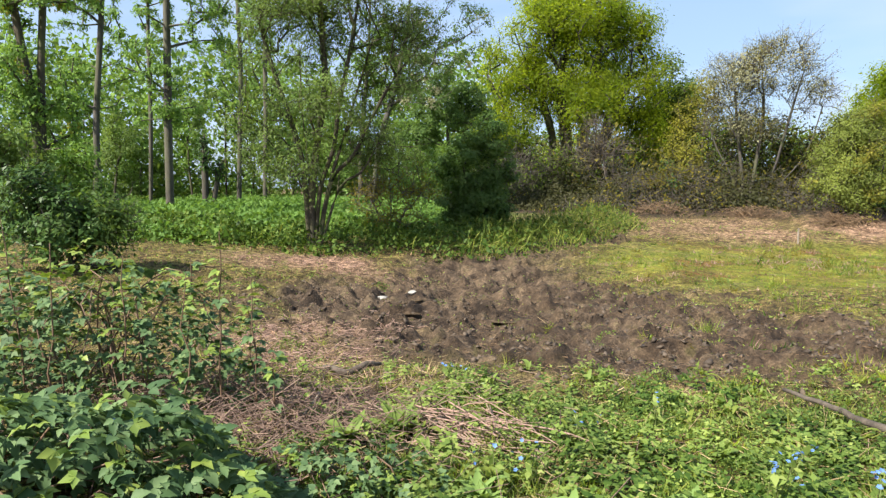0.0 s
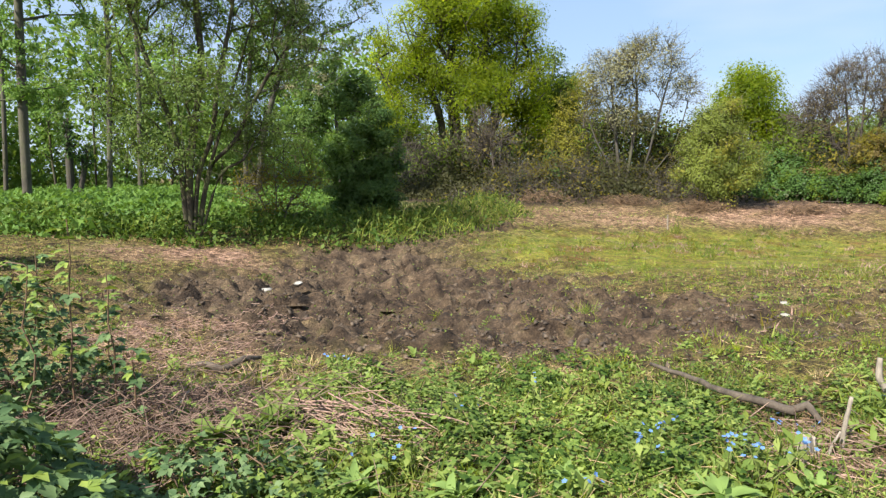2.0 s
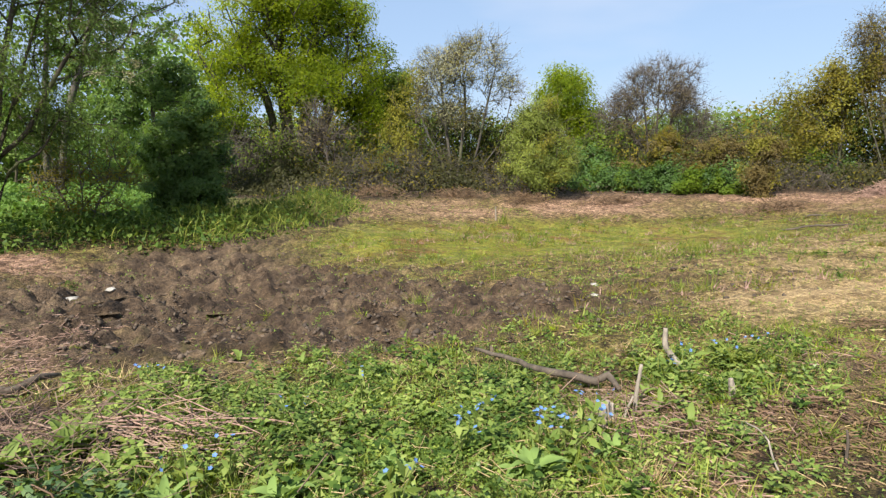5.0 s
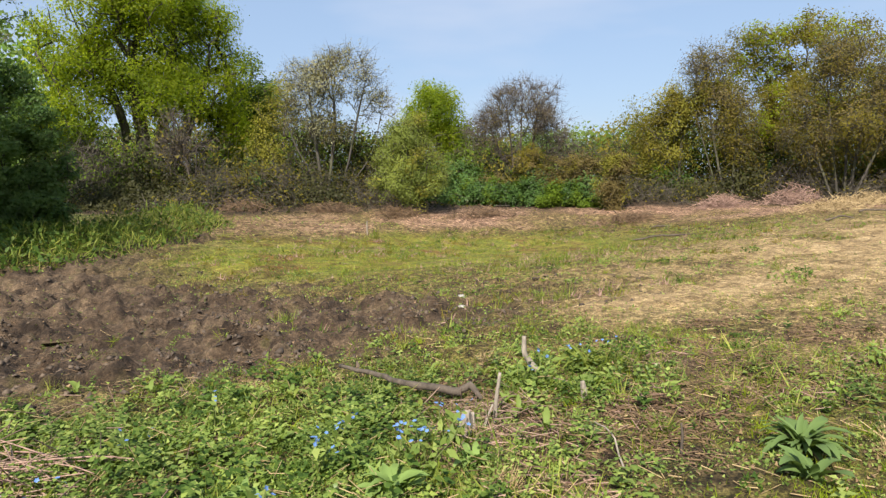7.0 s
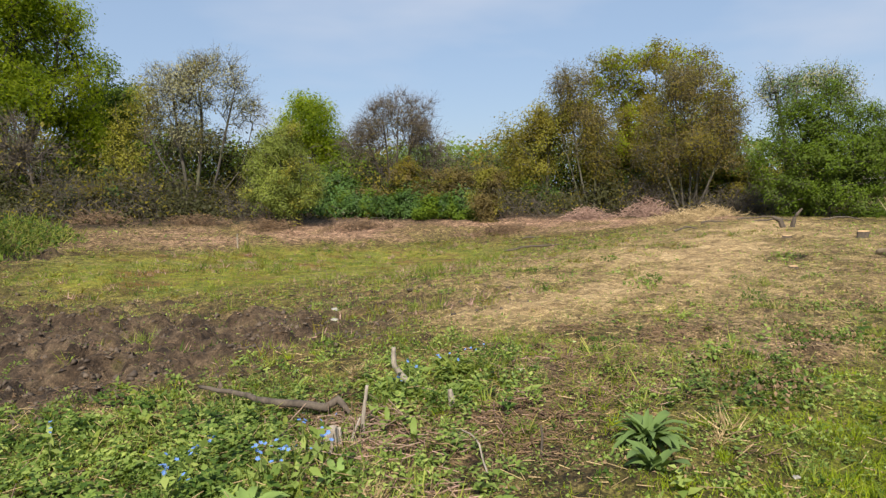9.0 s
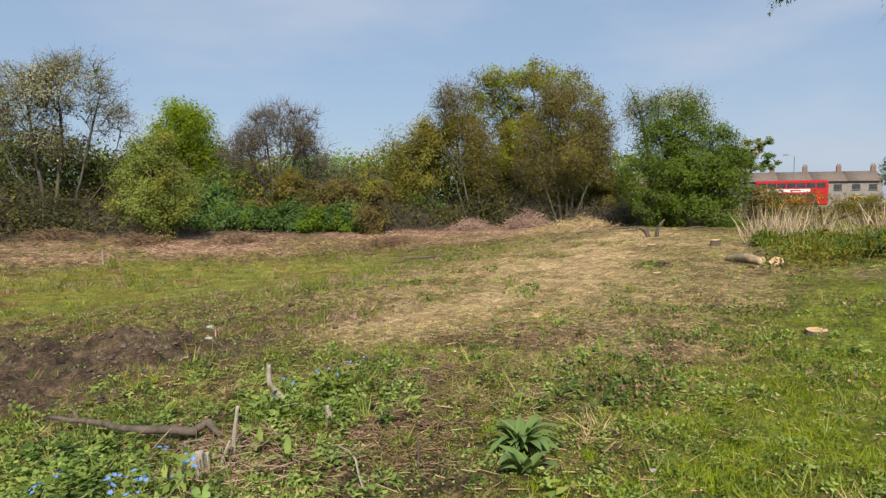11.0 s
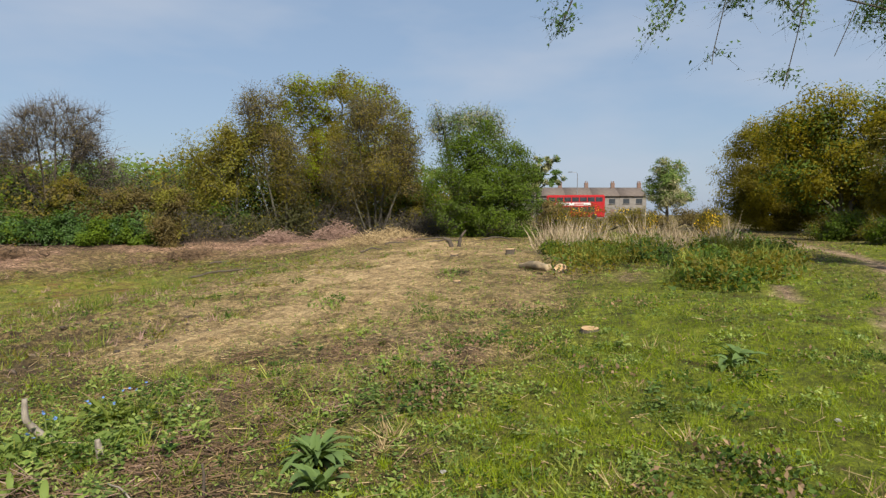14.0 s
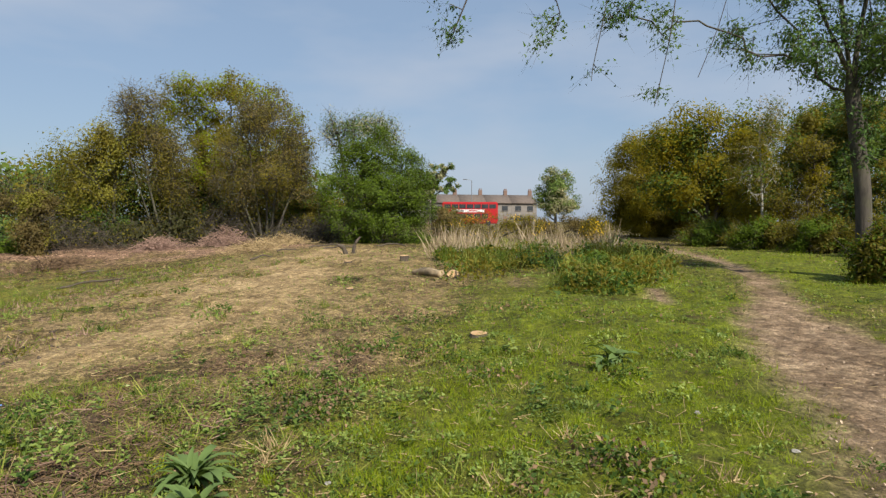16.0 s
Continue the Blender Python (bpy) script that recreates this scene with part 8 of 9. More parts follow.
branch_log("grey_stub", "short grey post stub beside a dark hole", [(3.47, 2.56, -0.02), (3.47, 2.565, 0.06), (3.46, 2.57, 0.12)], [0.024, 0.022, 0.014], W_BLEACHED, "stump", 8, 8)
branch_log("dead_branch", "curved grey dead branch on bracken litter", [(-1.15, 4.95, 0.04), (-0.95, 4.85, 0.06), (-0.75, 4.95, 0.10), (-0.66, 5.1, 0.06)], [0.02, 0.03, 0.028, 0.016], W_LOG, "branch", 7, 9)
branch_log("dead_branch", "forked pale twig on the dry stems", [(-0.95, 3.45, 0.02), (-0.86, 3.48, 0.12), (-0.80, 3.52, 0.22)], [0.010, 0.009, 0.006], W_BLEACHED, "branch", 6, 10)
branch_log("dead_branch", "thin pale twig lying in the grass", [(2.95, 1.75, 0.02), (3.1, 1.95, 0.06), (3.2, 2.2, 0.05)], [0.006, 0.006, 0.004], W_BLEACHED, "branch", 5, 11)
branch_log("dead_branch", "thin upright dead stem", [(3.35, 1.72, -0.01), (3.36, 1.72, 0.10), (3.36, 1.73, 0.17)], [0.008, 0.008, 0.006], W_LOG, "branch", 5, 12)


def split_post():
    """A broken, grooved stub of timber that leans a little."""
    bm = bmesh.new()
    for k in range(5):
        w, h = 0.024, 0.15 - 0.012 * abs(k - 1.6) * random.uniform(0.6, 1.4)
        made = bmesh.ops.create_cube(bm, size=1, matrix=Matrix.Translation((-0.048 + 0.0245 * k, random.uniform(-0.004, 0.004), h / 2 - 0.02)) @ Matrix.Diagonal((w, 0.05, h, 1)))
        for vtx in made["verts"]:
            if vtx.co.z > 0.05:
                vtx.co.z += random.uniform(-0.014, 0.014)
    bmesh.ops.bevel(bm, geom=bm.edges[:], offset=0.003, segments=1, affect="EDGES")
    me = bpy.data.meshes.new("split_post")
    bm.to_mesh(me)
    bm.free()
    me.materials.append(W_BLEACHED)
    ob = new("split_post", me)
    ob.matrix_world = Matrix.Translation(stand(2.60, 2.63, -0.01)) @ pose(0, 0, 0, -8, 6, 35)
    return tagged(ob, "grooved grey stub of split timber in dry sticks", "post")


split_post()
n = 130
at = np.stack([2.78 + 0.25 * rng.standard_normal(n), 2.75 + 0.2 * rng.standard_normal(n), np.zeros(n)], -1)
at[:, 2] = ground_at(at[:, 0], at[:, 1]) + 0.01 + 0.06 * rng.random(n)
stuff("stick_heap", *sticks(rng, at, 0.22, 0.0045, 0.3), S_CANE, "loose heap of thin dry sticks and stems", "dry litter")
n = 700
at = np.stack([4.0 + 0.8 * rng.standard_normal(n), 2.15 + 0.32 * rng.standard_normal(n), np.zeros(n)], -1)
at[:, 2] = ground_at(at[:, 0], at[:, 1]) + 0.01 + 0.04 * rng.random(n)
stuff("twig_scatter", *sticks(rng, at, 0.08, 0.004, 0.3), S_ROOT, "brown twigs and dead stems strewn in the grass", "dry litter")

# ---- leafy plants ----


def blade_leaf(length, width, bend, n=6):
    """A long creased leaf that rises and bends over, with its foot at the origin and pointing along +y."""
    s = np.linspace(0, 1, n)
    w = width * np.sin(math.pi * np.clip(s * 0.93 + 0.05, 0, 1)) ** 0.75 * (1 - 0.25 * s)
    ang = 1.15 - bend * s
    dy, dz = np.cos(ang), np.sin(ang)
    y = np.concatenate([[0], np.cumsum((dy[1:] + dy[:-1]) / 2)]) * length / (n - 1)
    z = np.concatenate([[0], np.cumsum((dz[1:] + dz[:-1]) / 2)]) * length / (n - 1)
    wave = 0.06 * width * np.sin(np.arange(n) * 2.1)
    mid = np.stack([0 * s, y, z], -1)
    lft = np.stack([-w / 2, y, z + 0.18 * w + wave], -1)
    rgt = np.stack([w / 2, y, z + 0.18 * w - wave], -1)
    v = np.concatenate([lft, mid, rgt])
    k = np.arange(n - 1)
    f = np.concatenate([np.stack([k, n + k, n + k + 1, k + 1], 1), np.stack([n + k, 2 * n + k, 2 * n + k + 1, n + k + 1], 1)])
    return v, f


def rosette(name, place, label, count, length, width, mat, seed, upright=0.0, dead=0):
    r2 = random.Random(seed)
    root = thing(name, stand(*place, -0.02), label, "plant")
    kinds = [mesh_from("leaf", *blade_leaf(length * q, width * q, 1.2 + 0.35 * j - upright), mat, True) for j, q in enumerate((0.75, 1.0, 0.9, 1.1))]
    dry = mesh_from("leaf", *blade_leaf(length * 0.8, width * 0.8, 2.1), L_DEAD, True)
    for k in range(count):
        ob = part("leaf", dry if k < dead else kinds[k % 4], root)
        tilt = r2.uniform(-0.5, 0.25) - (0.3 if k < dead else 0)
        ob.matrix_basis = Matrix.LocRotScale(Vector((0.02 * r2.gauss(0, 1), 0.02 * r2.gauss(0, 1), 0)), Euler((tilt, r2.uniform(-0.25, 0.25), k * 2.4 + r2.uniform(-0.3, 0.3)), "XYZ"), Vector((r2.uniform(0.5, 1.2),) * 3))
    return root


rosette("dock_plant", (3.80, 1.33), "dark green dock rosette with broad arching leaves", 90, 0.27, 0.055, L_DOCK, 1, 0.35, 6)
rosette("dock_plant", (3.47, 1.12), "small dock rosette with pale arching leaves", 14, 0.2, 0.07, L_DOCK, 2, 0.6)
rosette("dock_plant", (6.85, -1.08), "dark dock plant in short grass", 20, 0.24, 0.09, L_DOCK, 3)
rosette("dock_plant", (6.45, -1.0), "dark dock plant in short grass", 14, 0.2, 0.07, L_DOCK, 4)
rosette("foxglove_plant", (-0.28, 3.35), "tall leafy green plant with soft leaves", 56, 0.23, 0.055, L_WEED, 5, 0.75)
rosette("foxglove_plant", (-0.52, 3.05), "leafy green plant with soft leaves", 44, 0.2, 0.05, L_WEED, 6, 0.6)
rosette("alkanet_clump", (1.84, 2.15), "bright green clump of broad alkanet leaves", 45, 0.19, 0.058, L_ALKANET, 7, 0.6)
rosette("alkanet_clump", (1.25, 2.45), "bright green clump of broad alkanet leaves", 36, 0.16, 0.048, L_ALKANET, 8, 0.5)
rosette("alkanet_clump", (0.7, 2.35), "bright green clump of broad alkanet leaves", 36, 0.16, 0.048, L_ALKANET, 9, 0.5)
rosette("alkanet_clump", (0.25, 2.45), "bright green clump of broad alkanet leaves", 33, 0.17, 0.048, L_ALKANET, 10, 0.5)
rosette("alkanet_clump", (2.35, 2.2), "bright green clump of broad alkanet leaves", 27, 0.14, 0.041, L_ALKANET, 11, 0.4)
rosette("alkanet_clump", (4.05, 3.15), "green clump of long leaves in the grass", 26, 0.26, 0.05, L_LONG, 12, 0.8)
rosette("alkanet_clump", (3.75, 2.75), "green clump of leaves beside dead sticks", 20, 0.2, 0.06, L_WEED, 13, 0.5)
for k in range(46):
    px, py = rng.uniform(-0.2, 3.4), rng.uniform(2.0, 5.2)
    rosette("weed_clump", (px, py), "small clump of fresh green weeds", 9, 0.13, 0.04, L_WEED if k % 3 else L_LONG, 400 + k, 0.4)


def petal_flower():
    pieces = []
    for k in range(5):
        a = k * 2 * math.pi / 5
        c, s = math.cos(a), math.sin(a)
        p = np.array([[0, 0, 0], [-0.006, 0.008, 0.002], [0, 0.015, 0.003], [0.006, 0.008, 0.002]])
        pieces.append((np.stack([p[:, 0] * c - p[:, 1] * s, p[:, 0] * s + p[:, 1] * c, p[:, 2]], -1), np.array([[0, 1, 2, 3]])))
    return join(pieces)


FLOWER = mesh_from("flower", *petal_flower(), L_BLUE)


def alkanet(place, tall, seed, flowers=7):
    r2 = np.random.default_rng(seed)
    root = thing("alkanet_plant", stand(*place, 0.01), "green alkanet stem with small bright blue flowers", "flower", "blue flowers in the weeds")
    for b in range(3):
        tip = np.array([0.07 * r2.standard_normal(), 0.07 * r2.standard_normal(), tall * r2.uniform(0.75, 1.05)])
        line = arch((0, 0, 0), tip, 0, 5, 0.008, r2)
        part("stem", mesh_from("stem", *tube(line, np.linspace(0.004, 0.002, 5), 4), S_GREENSTEM, True), root)
        leaf_at = np.repeat(line[1:4], 3, 0)
        tagged(part("foliage", mesh_from("foliage", *leaf_cards(r2, leaf_at, 0.06, None, 0.45, 0.5), L_WEED), root), kind="stuff")
        for _ in range(flowers // 3 + 1):
            ob = part("flower", FLOWER, root)
            ob.matrix_basis = Matrix.LocRotScale(Vector(tip + 0.022 * r2.standard_normal(3)), Euler((r2.uniform(-0.3, 1.2), r2.uniform(-0.5, 0.5), r2.uniform(0, 6)), "XYZ"), Vector((r2.uniform(0.65, 1.0),) * 3))


for k, (fx, fy, tall) in enumerate([(1.80, 2.80, 0.24), (2.12, 2.26, 0.28), (2.02, 2.40, 0.22), (1.6, 2.5, 0.26), (0.52, 2.75, 0.24), (0.3, 2.7, 0.22), (1.35, 3.55, 0.26), (0.85, 3.35, 0.2), (2.3, 2.4, 0.3), (3.55, 3.05, 0.24), (4.15, 3.35, 0.26), (4.3, 3.2, 0.24), (3.3, 3.0, 0.22), (0.1, 4.5, 0.2), (-1.15, 1.95, 0.62), (2.45, 2.55, 0.22), (1.15, 2.1, 0.24)]):
    alkanet((fx, fy), tall, 500 + k, 9 if k < 4 else 3)


def rush_tuft(place, tall, seed, count=60, mat=L_LONG):
    r2 = np.random.default_rng(seed)
    at = np.stack([0.05 * r2.standard_normal(count), 0.05 * r2.standard_normal(count), np.zeros(count)], -1)
    ob = new("rush_tuft", mesh_from("rush_tuft", *leaf_cards(r2, at, tall, np.array([0, 0, 2.0]), 0.035, 0.0), mat))
    ob.location = stand(*place, 0.01)
    tagged(ob, "tuft of dark green rushes on the pond bed", "rushes", "rush tufts on the pond bed")


for k, (tx, ty, tall) in enumerate([(6.18, 5.77, 0.2), (5.95, 5.85, 0.16), (7.74, 12.9, 0.24), (8.6, 8.6, 0.22), (9.2, 8.9, 0.2), (7.7, 8.4, 0.18), (6.6, 9.6, 0.16), (8.9, 17.0, 0.3), (4.7, 8.6, 0.2), (3.2, 8.0, 0.2), (10.4, 9.3, 0.2), (11.2, 9.6, 0.22), (5.4, 11.0, 0.14), (9.69, 2.91, 0.16), (9.6, 4.9, 0.12), (12.5, 10.4, 0.2)]):
    rush_tuft((tx, ty), tall, 600 + k, mat=L_LONG)

# dead stems standing round the pond bed
n = 260
sx, sy = 6 + 6 * rng.random(n), 7.6 + 2.4 * rng.random(n)
at = np.stack([sx, sy, ground_at(sx, sy)], -1)
stuff("pond_edge_stems", *leaf_cards(rng, at, 0.14, np.array([0, 0, 2.0]), 0.03, 0.0), S_PINK, "thin dead stems standing along the pond edge", "dry litter")

# brownish weeds in the lush grass
x, y, r = scatter(rng, 90000, 2.6, 14, 58, 108)
x, y, r, at = keep(rng, x, y, r, np.clip(5 * fbm(x, y, 0.9, 141) - 2.75, 0, 1) * blob(x, y, 6.5, 0.2, 3.8, 1.6))
at[:, 2] += 0.08 * rng.random(len(at))
brown = rng.random(len(at)) < 0.35
stuff("dead_nettle", *leaf_cards(rng, at[brown], 0.032, np.array([0, 0, 0.2]), 0.6, 0.6), L_DEAD, "brownish-purple dead-nettle leaves in the grass", "weeds")
stuff("nettle_patches", *leaf_cards(rng, at[~brown], 0.032, np.array([0, 0, 0.2]), 0.6, 0.6), L_NETTLE, "dark green nettle patches in the grass", "weeds")

# ---- felling remains across the clearing ----


def cut_stump(place, radius, tall, seed, label, slant=0.1):
    """A sawn stump: bark all round, a pale cut face with a slight slope."""
    r2 = random.Random(seed)
    root = thing("cut_stump", stand(*place, 0.02), label, "stump")
    k = 14
    a = np.arange(k) * 2 * math.pi / k
    wob = np.array([1 + r2.uniform(-0.12, 0.12) for _ in range(k)])
    rings = []
    for zz, m in ((-0.03, 1.25), (tall * 0.4, 1.05), (tall, 1.0)):
        rings.append(np.stack([radius * m * wob * np.cos(a), radius * m * wob * np.sin(a), zz + slant * radius * np.cos(a) * (zz > 0)], -1))
    v = np.concatenate(rings)
    s = np.arange(k)
    f = np.concatenate([np.stack([i * k + s, i * k + (s + 1) % k, (i + 1) * k + (s + 1) % k, (i + 1) * k + s], 1) for i in range(2)])
    part("bark", mesh_from("bark", v, f, W_LOG, True), root)
    top = rings[2] * np.array([0.95, 0.95, 1]) + np.array([0, 0, 0.004])
    inner = rings[2] * np.array([0.4, 0.4, 1]) + np.array([0, 0, 0.008])
    part("cut_face", mesh_from("cut_face", np.concatenate([top, inner]), np.stack([s, (s + 1) % k, k + (s + 1) % k, k + s], 1), W_CUT), root, "pale orange sawn face")
    centre = np.concatenate([inner, inner.mean(0)[None]])
    part("heartwood", mesh_from("heartwood", centre, np.stack([s, (s + 1) % k, np.full(k, k)], 1), W_CUT), root)


cut_stump((7.83, 0.33), 0.10, 0.05, 1, "low sawn stump with a fresh orange face in grass")
cut_stump((11.55, 3.15), 0.07, 0.04, 2, "low sawn stump with a pale face in straw")
cut_stump((13.3, 1.6), 0.12, 0.10, 3, "sawn stump with an orange cut face beside nettles", 0.6)
cut_stump((17.0, 3.55), 0.13, 0.16, 4, "dark sawn stump at the edge of the clearing")
cut_stump((16.4, 4.9), 0.10, 0.07, 5, "low dark stump in dry litter")
branch_log("felled_log", "pale felled log lying beside nettles", [(13.9, 2.55, 0.05), (13.7, 2.2, 0.07), (13.45, 1.85, 0.06)], [0.06, 0.09, 0.08], W_TAN, "log", 10, 21)
branch_log("forked_stump", "dark forked dead stump in the clearing", [(19.4, 5.8, -0.05), (19.4, 5.75, 0.25), (19.5, 5.6, 0.48)], [0.07, 0.05, 0.025], W_LOG, "stump", 8, 22)
branch_log("forked_stump", "dark broken stump in the clearing", [(19.5, 6.05, -0.05), (19.45, 6.15, 0.2), (19.4, 6.3, 0.3)], [0.08, 0.07, 0.04], W_LOG, "stump", 8, 23)
for k, (ax, ay) in enumerate([(20.6, 8.9), (21.4, 7.6), (22.6, 8.6), (18.2, 8.6), (23.2, 6.2), (14.8, 12.2), (17.3, 13.6)]):
    d = 0.5 + 0.4 * (k % 3)
    branch_log("cut_branch", "dry cut branch lying on the litter", [(ax, ay, 0.02), (ax + 0.4 * d, ay - 0.5 * d, 0.07), (ax + 0.7 * d, ay - 1.1 * d, 0.02)], [0.03, 0.028, 0.015], W_LOG, "branch", 7, 30 + k)


def brushwood(place, rx, ry, tall, count, seed, label):
    r2 = np.random.default_rng(seed)
    d = r2.standard_normal((count, 3)) * np.array([rx * 0.45, ry * 0.45, 0])
    d[:, 2] = tall * r2.random(count) * np.exp(-((d[:, 0] / rx) ** 2 + (d[:, 1] / ry) ** 2) * 1.5)
    ob = new("brushwood_heap", mesh_from("brushwood_heap", *sticks(r2, np.repeat(d, 3, 0) + 0.08 * r2.standard_normal((3 * count, 3)), 0.42, 0.011, 0.5), S_ROOT if seed >= 45 else S_PINK if seed % 2 else S_STRAW))
    ob.location = stand(*place, 0.02)
    tagged(ob, label, "brushwood", kind="stuff")


brushwood((24.4, 12.9), 1.3, 1.1, 0.8, 260, 41, "heap of cut tan branches and dead bracken")
brushwood((24.9, 10.6), 1.2, 1.2, 0.4, 220, 42, "heap of cut pale branches below the trees")
brushwood((22.6, 14.6), 1.2, 1.0, 0.5, 220, 43, "low heap of dead bracken and branches")
brushwood((22.0, 10.2), 1.4, 1.0, 0.35, 240, 44, "low heap of straw-coloured branches")
brushwood((11.4, 20.2), 1.2, 0.7, 0.3, 150, 45, "heap of dead brown bracken below a willow bush")
brushwood((6.6, 23.0), 1.2, 0.8, 0.4, 150, 47, "heap of dead reddish bracken under the hedge")
brushwood((9.4, 21.8), 1.2, 0.7, 0.35, 150, 49, "heap of dead brown bracken under the hedge")
brushwood((14.6, 19.2), 1.6, 0.6, 0.22, 180, 51, "low bank of dead pinkish bracken")
brushwood((18.4, 15.2), 1.8, 0.6, 0.22, 200, 53, "low bank of dead pinkish bracken")

n = 2600
x, y = 17.0 + 3.6 * rng.random(n), -2.0 + 4.9 * rng.random(n)
x, y, r, at = keep(rng, x, y, x, np.clip(6 * fbm(x, y, 1.1, 151) - 2.6, 0.02, 1))
tall = 0.35 + 0.75 * vnoise(x, y, 0.8, 152) * (0.6 + 0.5 * rng.random(len(x)))
stuff("dry_reeds", *leaf_cards(rng, at, tall, np.array([0.1, 0.15, 2.4]), 0.018, 0.0, 0.2), S_REED, "stand of tall pale dry reeds", "reeds")

post = branch_log("marker_post", "thin pale marker post on the litter", [(8.9, 17.5, -0.05), (8.9, 17.5, 0.2), (8.9, 17.5, 0.42)], [0.022, 0.022, 0.02], W_BLEACHED, "post", 8, 61)

# ---- puddles and stones in the mud ----
M_WATER, wnodes, wlinks, wbsdf = nodes_of("muddy water")
wbsdf.inputs["Base Color"].default_value = (0.09, 0.065, 0.04, 1)
wbsdf.inputs["Roughness"].default_value = 0.06


def puddle(place, rx, ry, seed, turn=0.0):
    r2 = random.Random(seed)
    k = 26
    pts = []
    for i in range(k):
        a = i * 2 * math.pi / k
        m = 1 + 0.22 * math.sin(3 * a + seed) + r2.uniform(-0.1, 0.1)
        u, w = rx * m * math.cos(a), ry * m * math.sin(a)
        pts.append((u * math.cos(turn) - w * math.sin(turn), u * math.sin(turn) + w * math.cos(turn), 0))
    v = np.array(pts + [(0, 0, 0)])
    s = np.arange(k)
    ob = new("puddle", mesh_from("puddle", v, np.stack([s, (s + 1) % k, np.full(k, k)], 1), M_WATER))
    ring = np.array([ground_at(place[0] + p[0] * 0.7, place[1] + p[1] * 0.7) for p in pts])
    ob.location = (place[0], place[1], float(np.median(ring)) + 0.004)
    tagged(ob, "shallow muddy puddle in a rut", "puddle")


puddle((-1.15, 10.0), 0.32, 0.30, 1)
puddle((0.98, 8.95), 0.6, 0.16, 2, -0.1)
puddle((-0.9, 9.2), 0.18, 0.12, 3)


def stone(place, size, seed, label="flat pale stone in the short grass"):
    r2 = np.random.default_rng(seed)
    bm = bmesh.new()
    bmesh.ops.create_icosphere(bm, subdivisions=2, radius=1)
    for vtx in bm.verts:
        vtx.co = Vector(vtx.co * (1 + 0.12 * float(r2.standard_normal()))) * size
        vtx.co.z *= 0.4
    me = bpy.data.meshes.new("stone")
    bm.to_mesh(me)
    bm.free()
    me.materials.append(M_STONE)
    ob = new("stone", me)
    ob.location = stand(*place, -0.005)
    tagged(ob, label, "stone")


for k, (ox, oy, size) in enumerate([(5.5, 7.1, 0.07), (5.05, 6.4, 0.05), (-1.5, 10.3, 0.12), (-0.95, 10.35, 0.10), (3.9, 0.6, 0.02), (5.2, -1.5, 0.025), (4.6, -1.9, 0.025), (7.3, -2.2, 0.03)]):
    stone((ox, oy), size, 700 + k)

# ---- the road beyond the reeds ----
M_RED = plain_material("red bus paint", (0.36, 0.012, 0.016), (0.42, 0.02, 0.022), 3.0, 0.3)
M_GLASS_DARK = plain_material("dark bus windows", (0.02, 0.025, 0.03), (0.05, 0.055, 0.06), 2.0, 0.12)
M_TYRE = plain_material("tyre rubber", (0.02, 0.02, 0.02), (0.04, 0.04, 0.04), 9.0, 0.85)
M_WHITE = plain_material("weathered pale render", (0.15, 0.135, 0.12), (0.24, 0.22, 0.20), 1.2, 0.85)
M_ROOF = plain_material("brown roof tiles", (0.085, 0.065, 0.055), (0.14, 0.11, 0.09), 1.6, 0.85)
M_BRICK = plain_material("brown brick", (0.14, 0.085, 0.065), (0.21, 0.14, 0.11), 4.0, 0.9)
M_PANEL = plain_material("pale advert panel", (0.60, 0.58, 0.58), (0.78, 0.75, 0.74), 2.5, 0.5)
M_STEEL = plain_material("grey steel", (0.20, 0.21, 0.22), (0.30, 0.31, 0.32), 5.0, 0.5, 0.6)


def box(name, size, at, mat, parent, bevel=0.0, label=""):
    bm = bmesh.new()
    bmesh.ops.create_cube(bm, size=1, matrix=Matrix.Translation(at) @ Matrix.Diagonal((*size, 1)))
    if bevel:
        bmesh.ops.bevel(bm, geom=bm.edges[:], offset=bevel, segments=3, affect="EDGES")
    me = bpy.data.meshes.new(name)
    bm.to_mesh(me)
    bm.free()
    me.materials.append(mat)
    return part(name, me, parent, label)


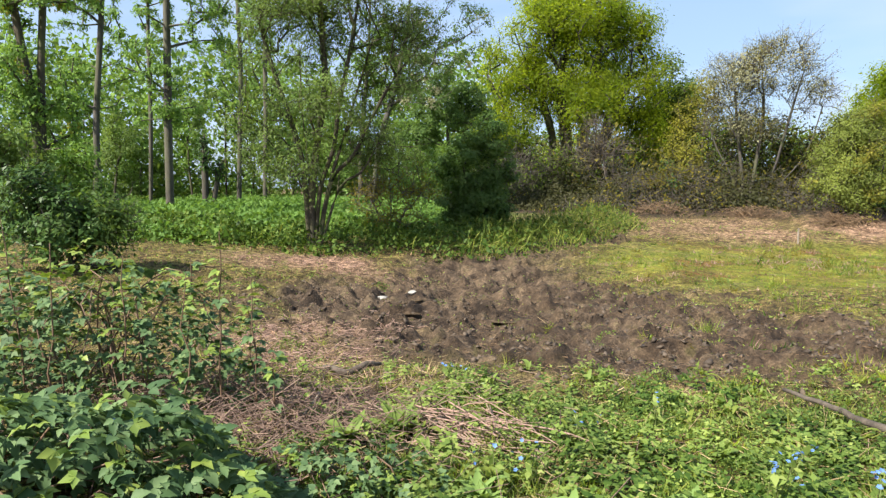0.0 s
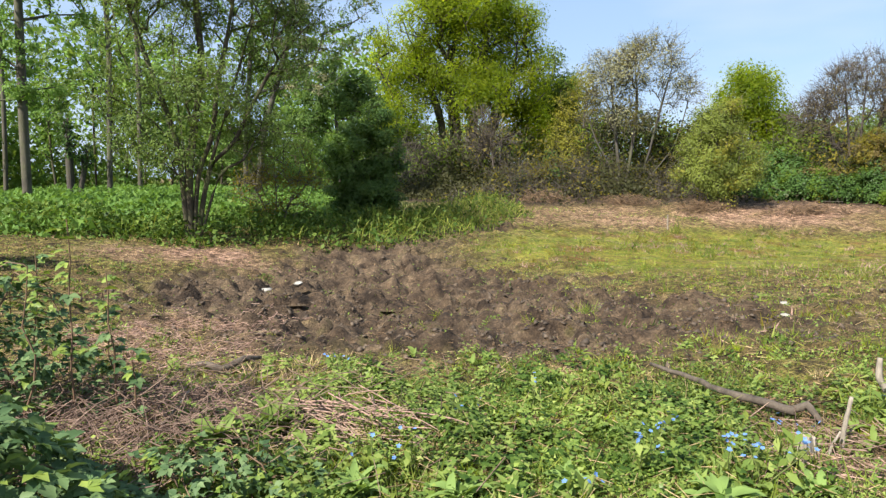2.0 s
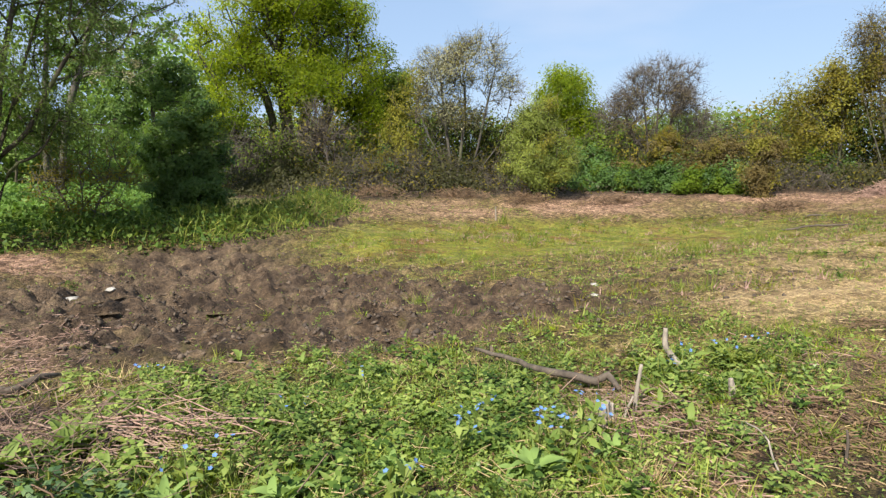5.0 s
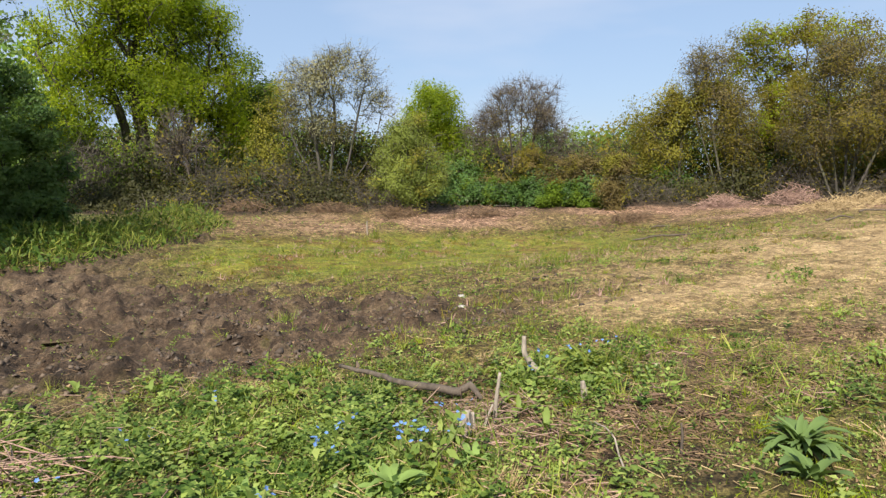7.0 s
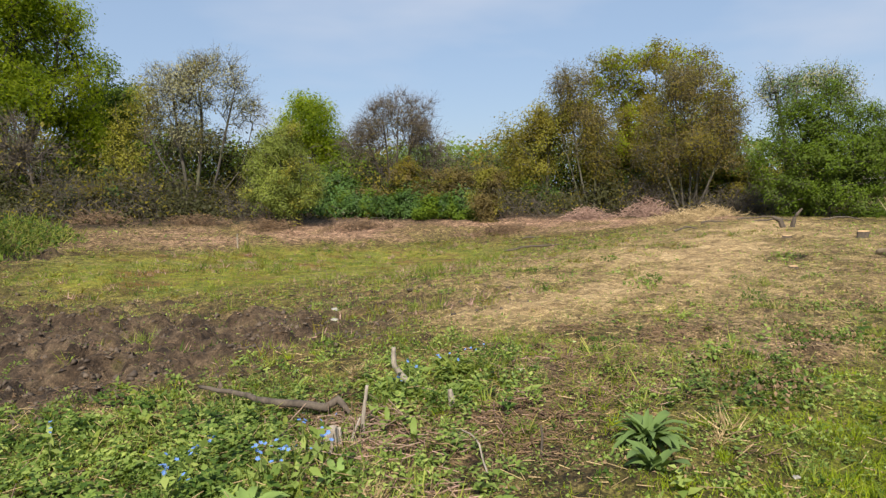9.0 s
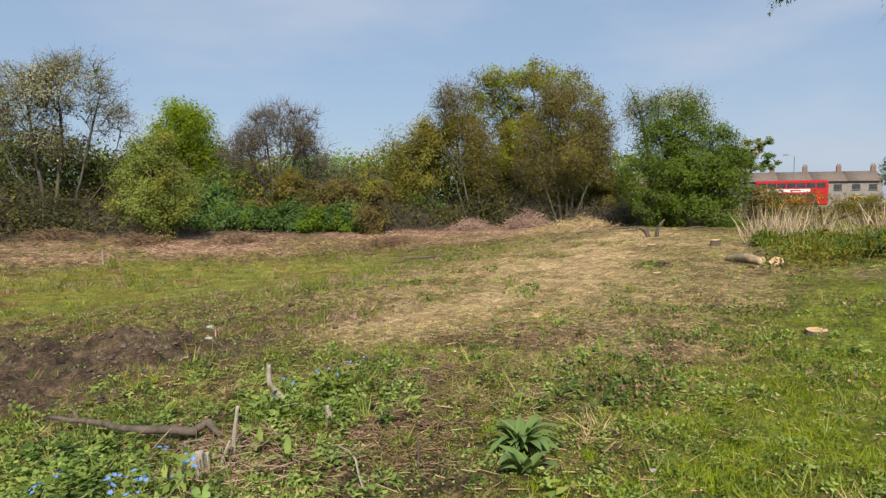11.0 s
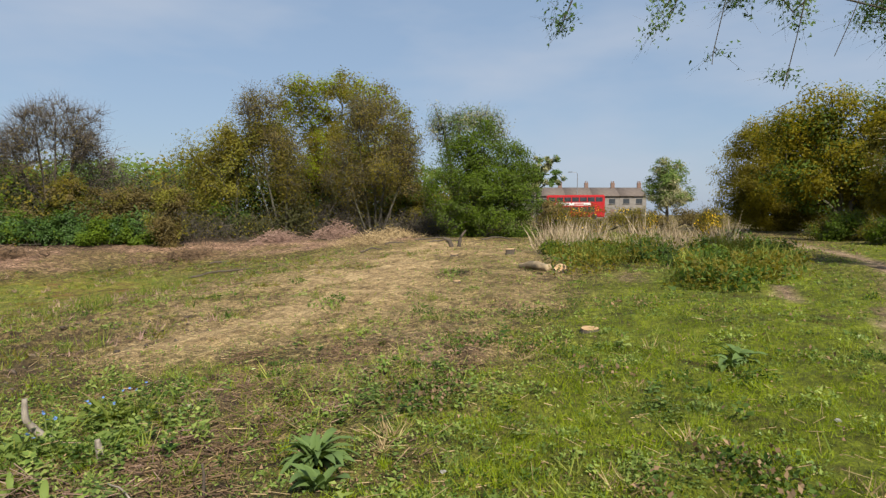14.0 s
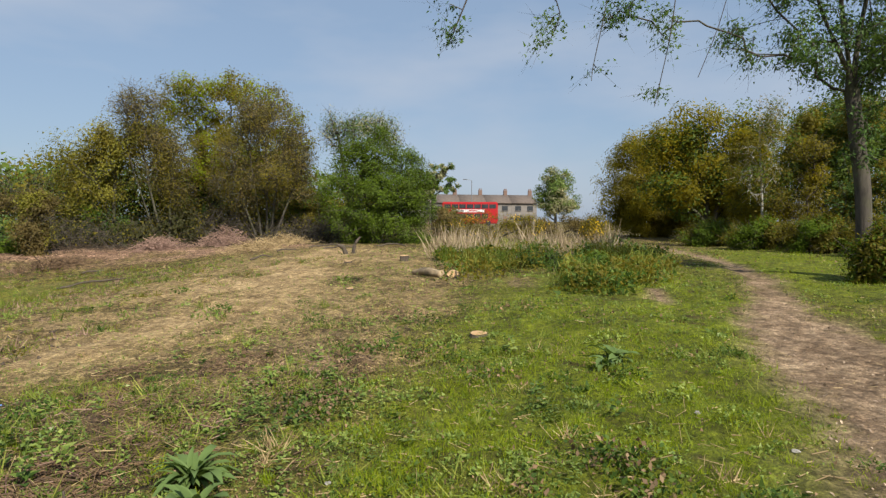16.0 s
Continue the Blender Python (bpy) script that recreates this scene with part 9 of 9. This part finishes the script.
def bus(place, turn):
    root = thing("bus", (*place, float(height(*place))), "red double-decker bus on the road", "bus")
    root.rotation_euler = (0, 0, turn)
    box("body", (10.4, 2.5, 4.05), (0, 0, 2.35), M_RED, root, 0.16)
    for side in (-1, 1):
        for k in range(7):
            box("window", (1.22, 0.03, 0.78), (-4.2 + 1.4 * k, side * 1.255, 3.55), M_GLASS_DARK, root, 0, "dark upper-deck window")
            if k < 6:
                box("window", (1.22, 0.03, 0.9), (-4.2 + 1.4 * k, side * 1.255, 1.75), M_GLASS_DARK, root, 0, "dark lower-deck window")
        box("advert_panel", (6.2, 0.02, 0.5), (-0.4, side * 1.262, 2.72), M_PANEL, root, 0, "white advert panel")
        for k, (bx, bw) in enumerate(((-2.6, 0.9), (-1.4, 0.6), (0.6, 1.6))):
            box("advert_bar", (bw, 0.012, 0.2), (bx, side * 1.276, 2.72), M_RED if k == 2 else M_GLASS_DARK, root)
        for wx in (-3.2, 3.4):
            bm = bmesh.new()
            bmesh.ops.create_cone(bm, cap_ends=True, segments=20, radius1=0.5, radius2=0.5, depth=0.3, matrix=Matrix.Translation((wx, side * 1.12, 0.5)) @ pose(0, 0, 0, 90))
            me = bpy.data.meshes.new("wheel")
            bm.to_mesh(me)
            bm.free()
            me.materials.append(M_TYRE)
            part("wheel", me, root)
    for ex in (-5.2, 5.2):
        box("windscreen", (0.03, 2.1, 0.85), (ex, 0, 3.5), M_GLASS_DARK, root)
        box("windscreen", (0.03, 2.1, 1.2), (ex, 0, 1.8), M_GLASS_DARK, root)


bus((119.0, 17.0), math.atan2(-9.2, 1.2))


def terrace_house(place, turn, wide, k):
    root = thing("terrace_house", (*place, float(height(*place))), "pale rendered terraced house with brown tiled roof" if k % 2 else "pale terraced house with brown roof and chimney", "house", "terrace along the road")
    root.rotation_euler = (0, 0, turn)
    box("wall", (wide - 0.02, 8.0, 5.3), (0, 0, 2.65), M_WHITE, root)
    v = np.array([[-wide / 2, -4.4, 5.15], [wide / 2, -4.4, 5.15], [wide / 2, 0, 7.3], [-wide / 2, 0, 7.3], [-wide / 2, 4.4, 5.15], [wide / 2, 4.4, 5.15], [-wide / 2, -4.4, 5.31], [wide / 2, -4.4, 5.31], [wide / 2, 0, 7.46], [-wide / 2, 0, 7.46], [-wide / 2, 4.4, 5.31], [wide / 2, 4.4, 5.31]])
    part("roof", mesh_from("roof", v, [[6, 7, 8, 9], [9, 8, 11, 10], [0, 3, 2, 1], [3, 4, 5, 2], [0, 1, 7, 6], [4, 10, 11, 5], [0, 6, 9, 3], [3, 9, 10, 4], [1, 2, 8, 7], [2, 5, 11, 8]], M_ROOF), root)
    chimney = box("chimney", (0.9, 0.6, 1.4), (wide / 2 - 0.6, 0, 7.9), M_BRICK, root)
    for c in (-0.22, 0.22):
        box("chimney_pot", (0.22, 0.22, 0.45), (wide / 2 - 0.6 + c, 0, 8.8), M_BRICK, chimney)
    for side in (-1, 1):
        for wx in (-1.6, 1.5):
            w = box("window", (1.5, 0.06, 1.15), (wx, side * 4.02, 4.0), M_GLASS_DARK, root, 0, "dark window pane")
            box("sill", (1.7, 0.2, 0.08), (wx, side * 4.08, 3.38), M_WHITE, w)
        w = box("window", (2.0, 0.06, 1.4), (-1.4, side * 4.02, 1.5), M_GLASS_DARK, root, 0, "dark window pane")
        box("door", (0.95, 0.06, 2.05), (1.6, side * 4.02, 1.03), M_BRICK, root)


for k in range(5):
    s = k - 3.6
    terrace_house((163.0 + 2.3 * s, 13.3 - 6.1 * s), math.atan2(-6.1, 2.3), 6.5, k)

lamp = thing("street_lamp", (124.5, 17.5, float(height(124.5, 17.5))), "tall grey steel street lamp by the road", "street lamp")
part("pole", mesh_from("pole", *tube(np.array([[0, 0, 0], [0, 0, 4.0], [0, 0, 8.6], [0, 0.3, 8.9], [0, 1.1, 9.0]]), [0.10, 0.08, 0.06, 0.05, 0.04], 8), M_STEEL, True), lamp)
box("lantern", (0.3, 0.8, 0.16), (0, 1.4, 9.0), M_STEEL, lamp, 0.04)
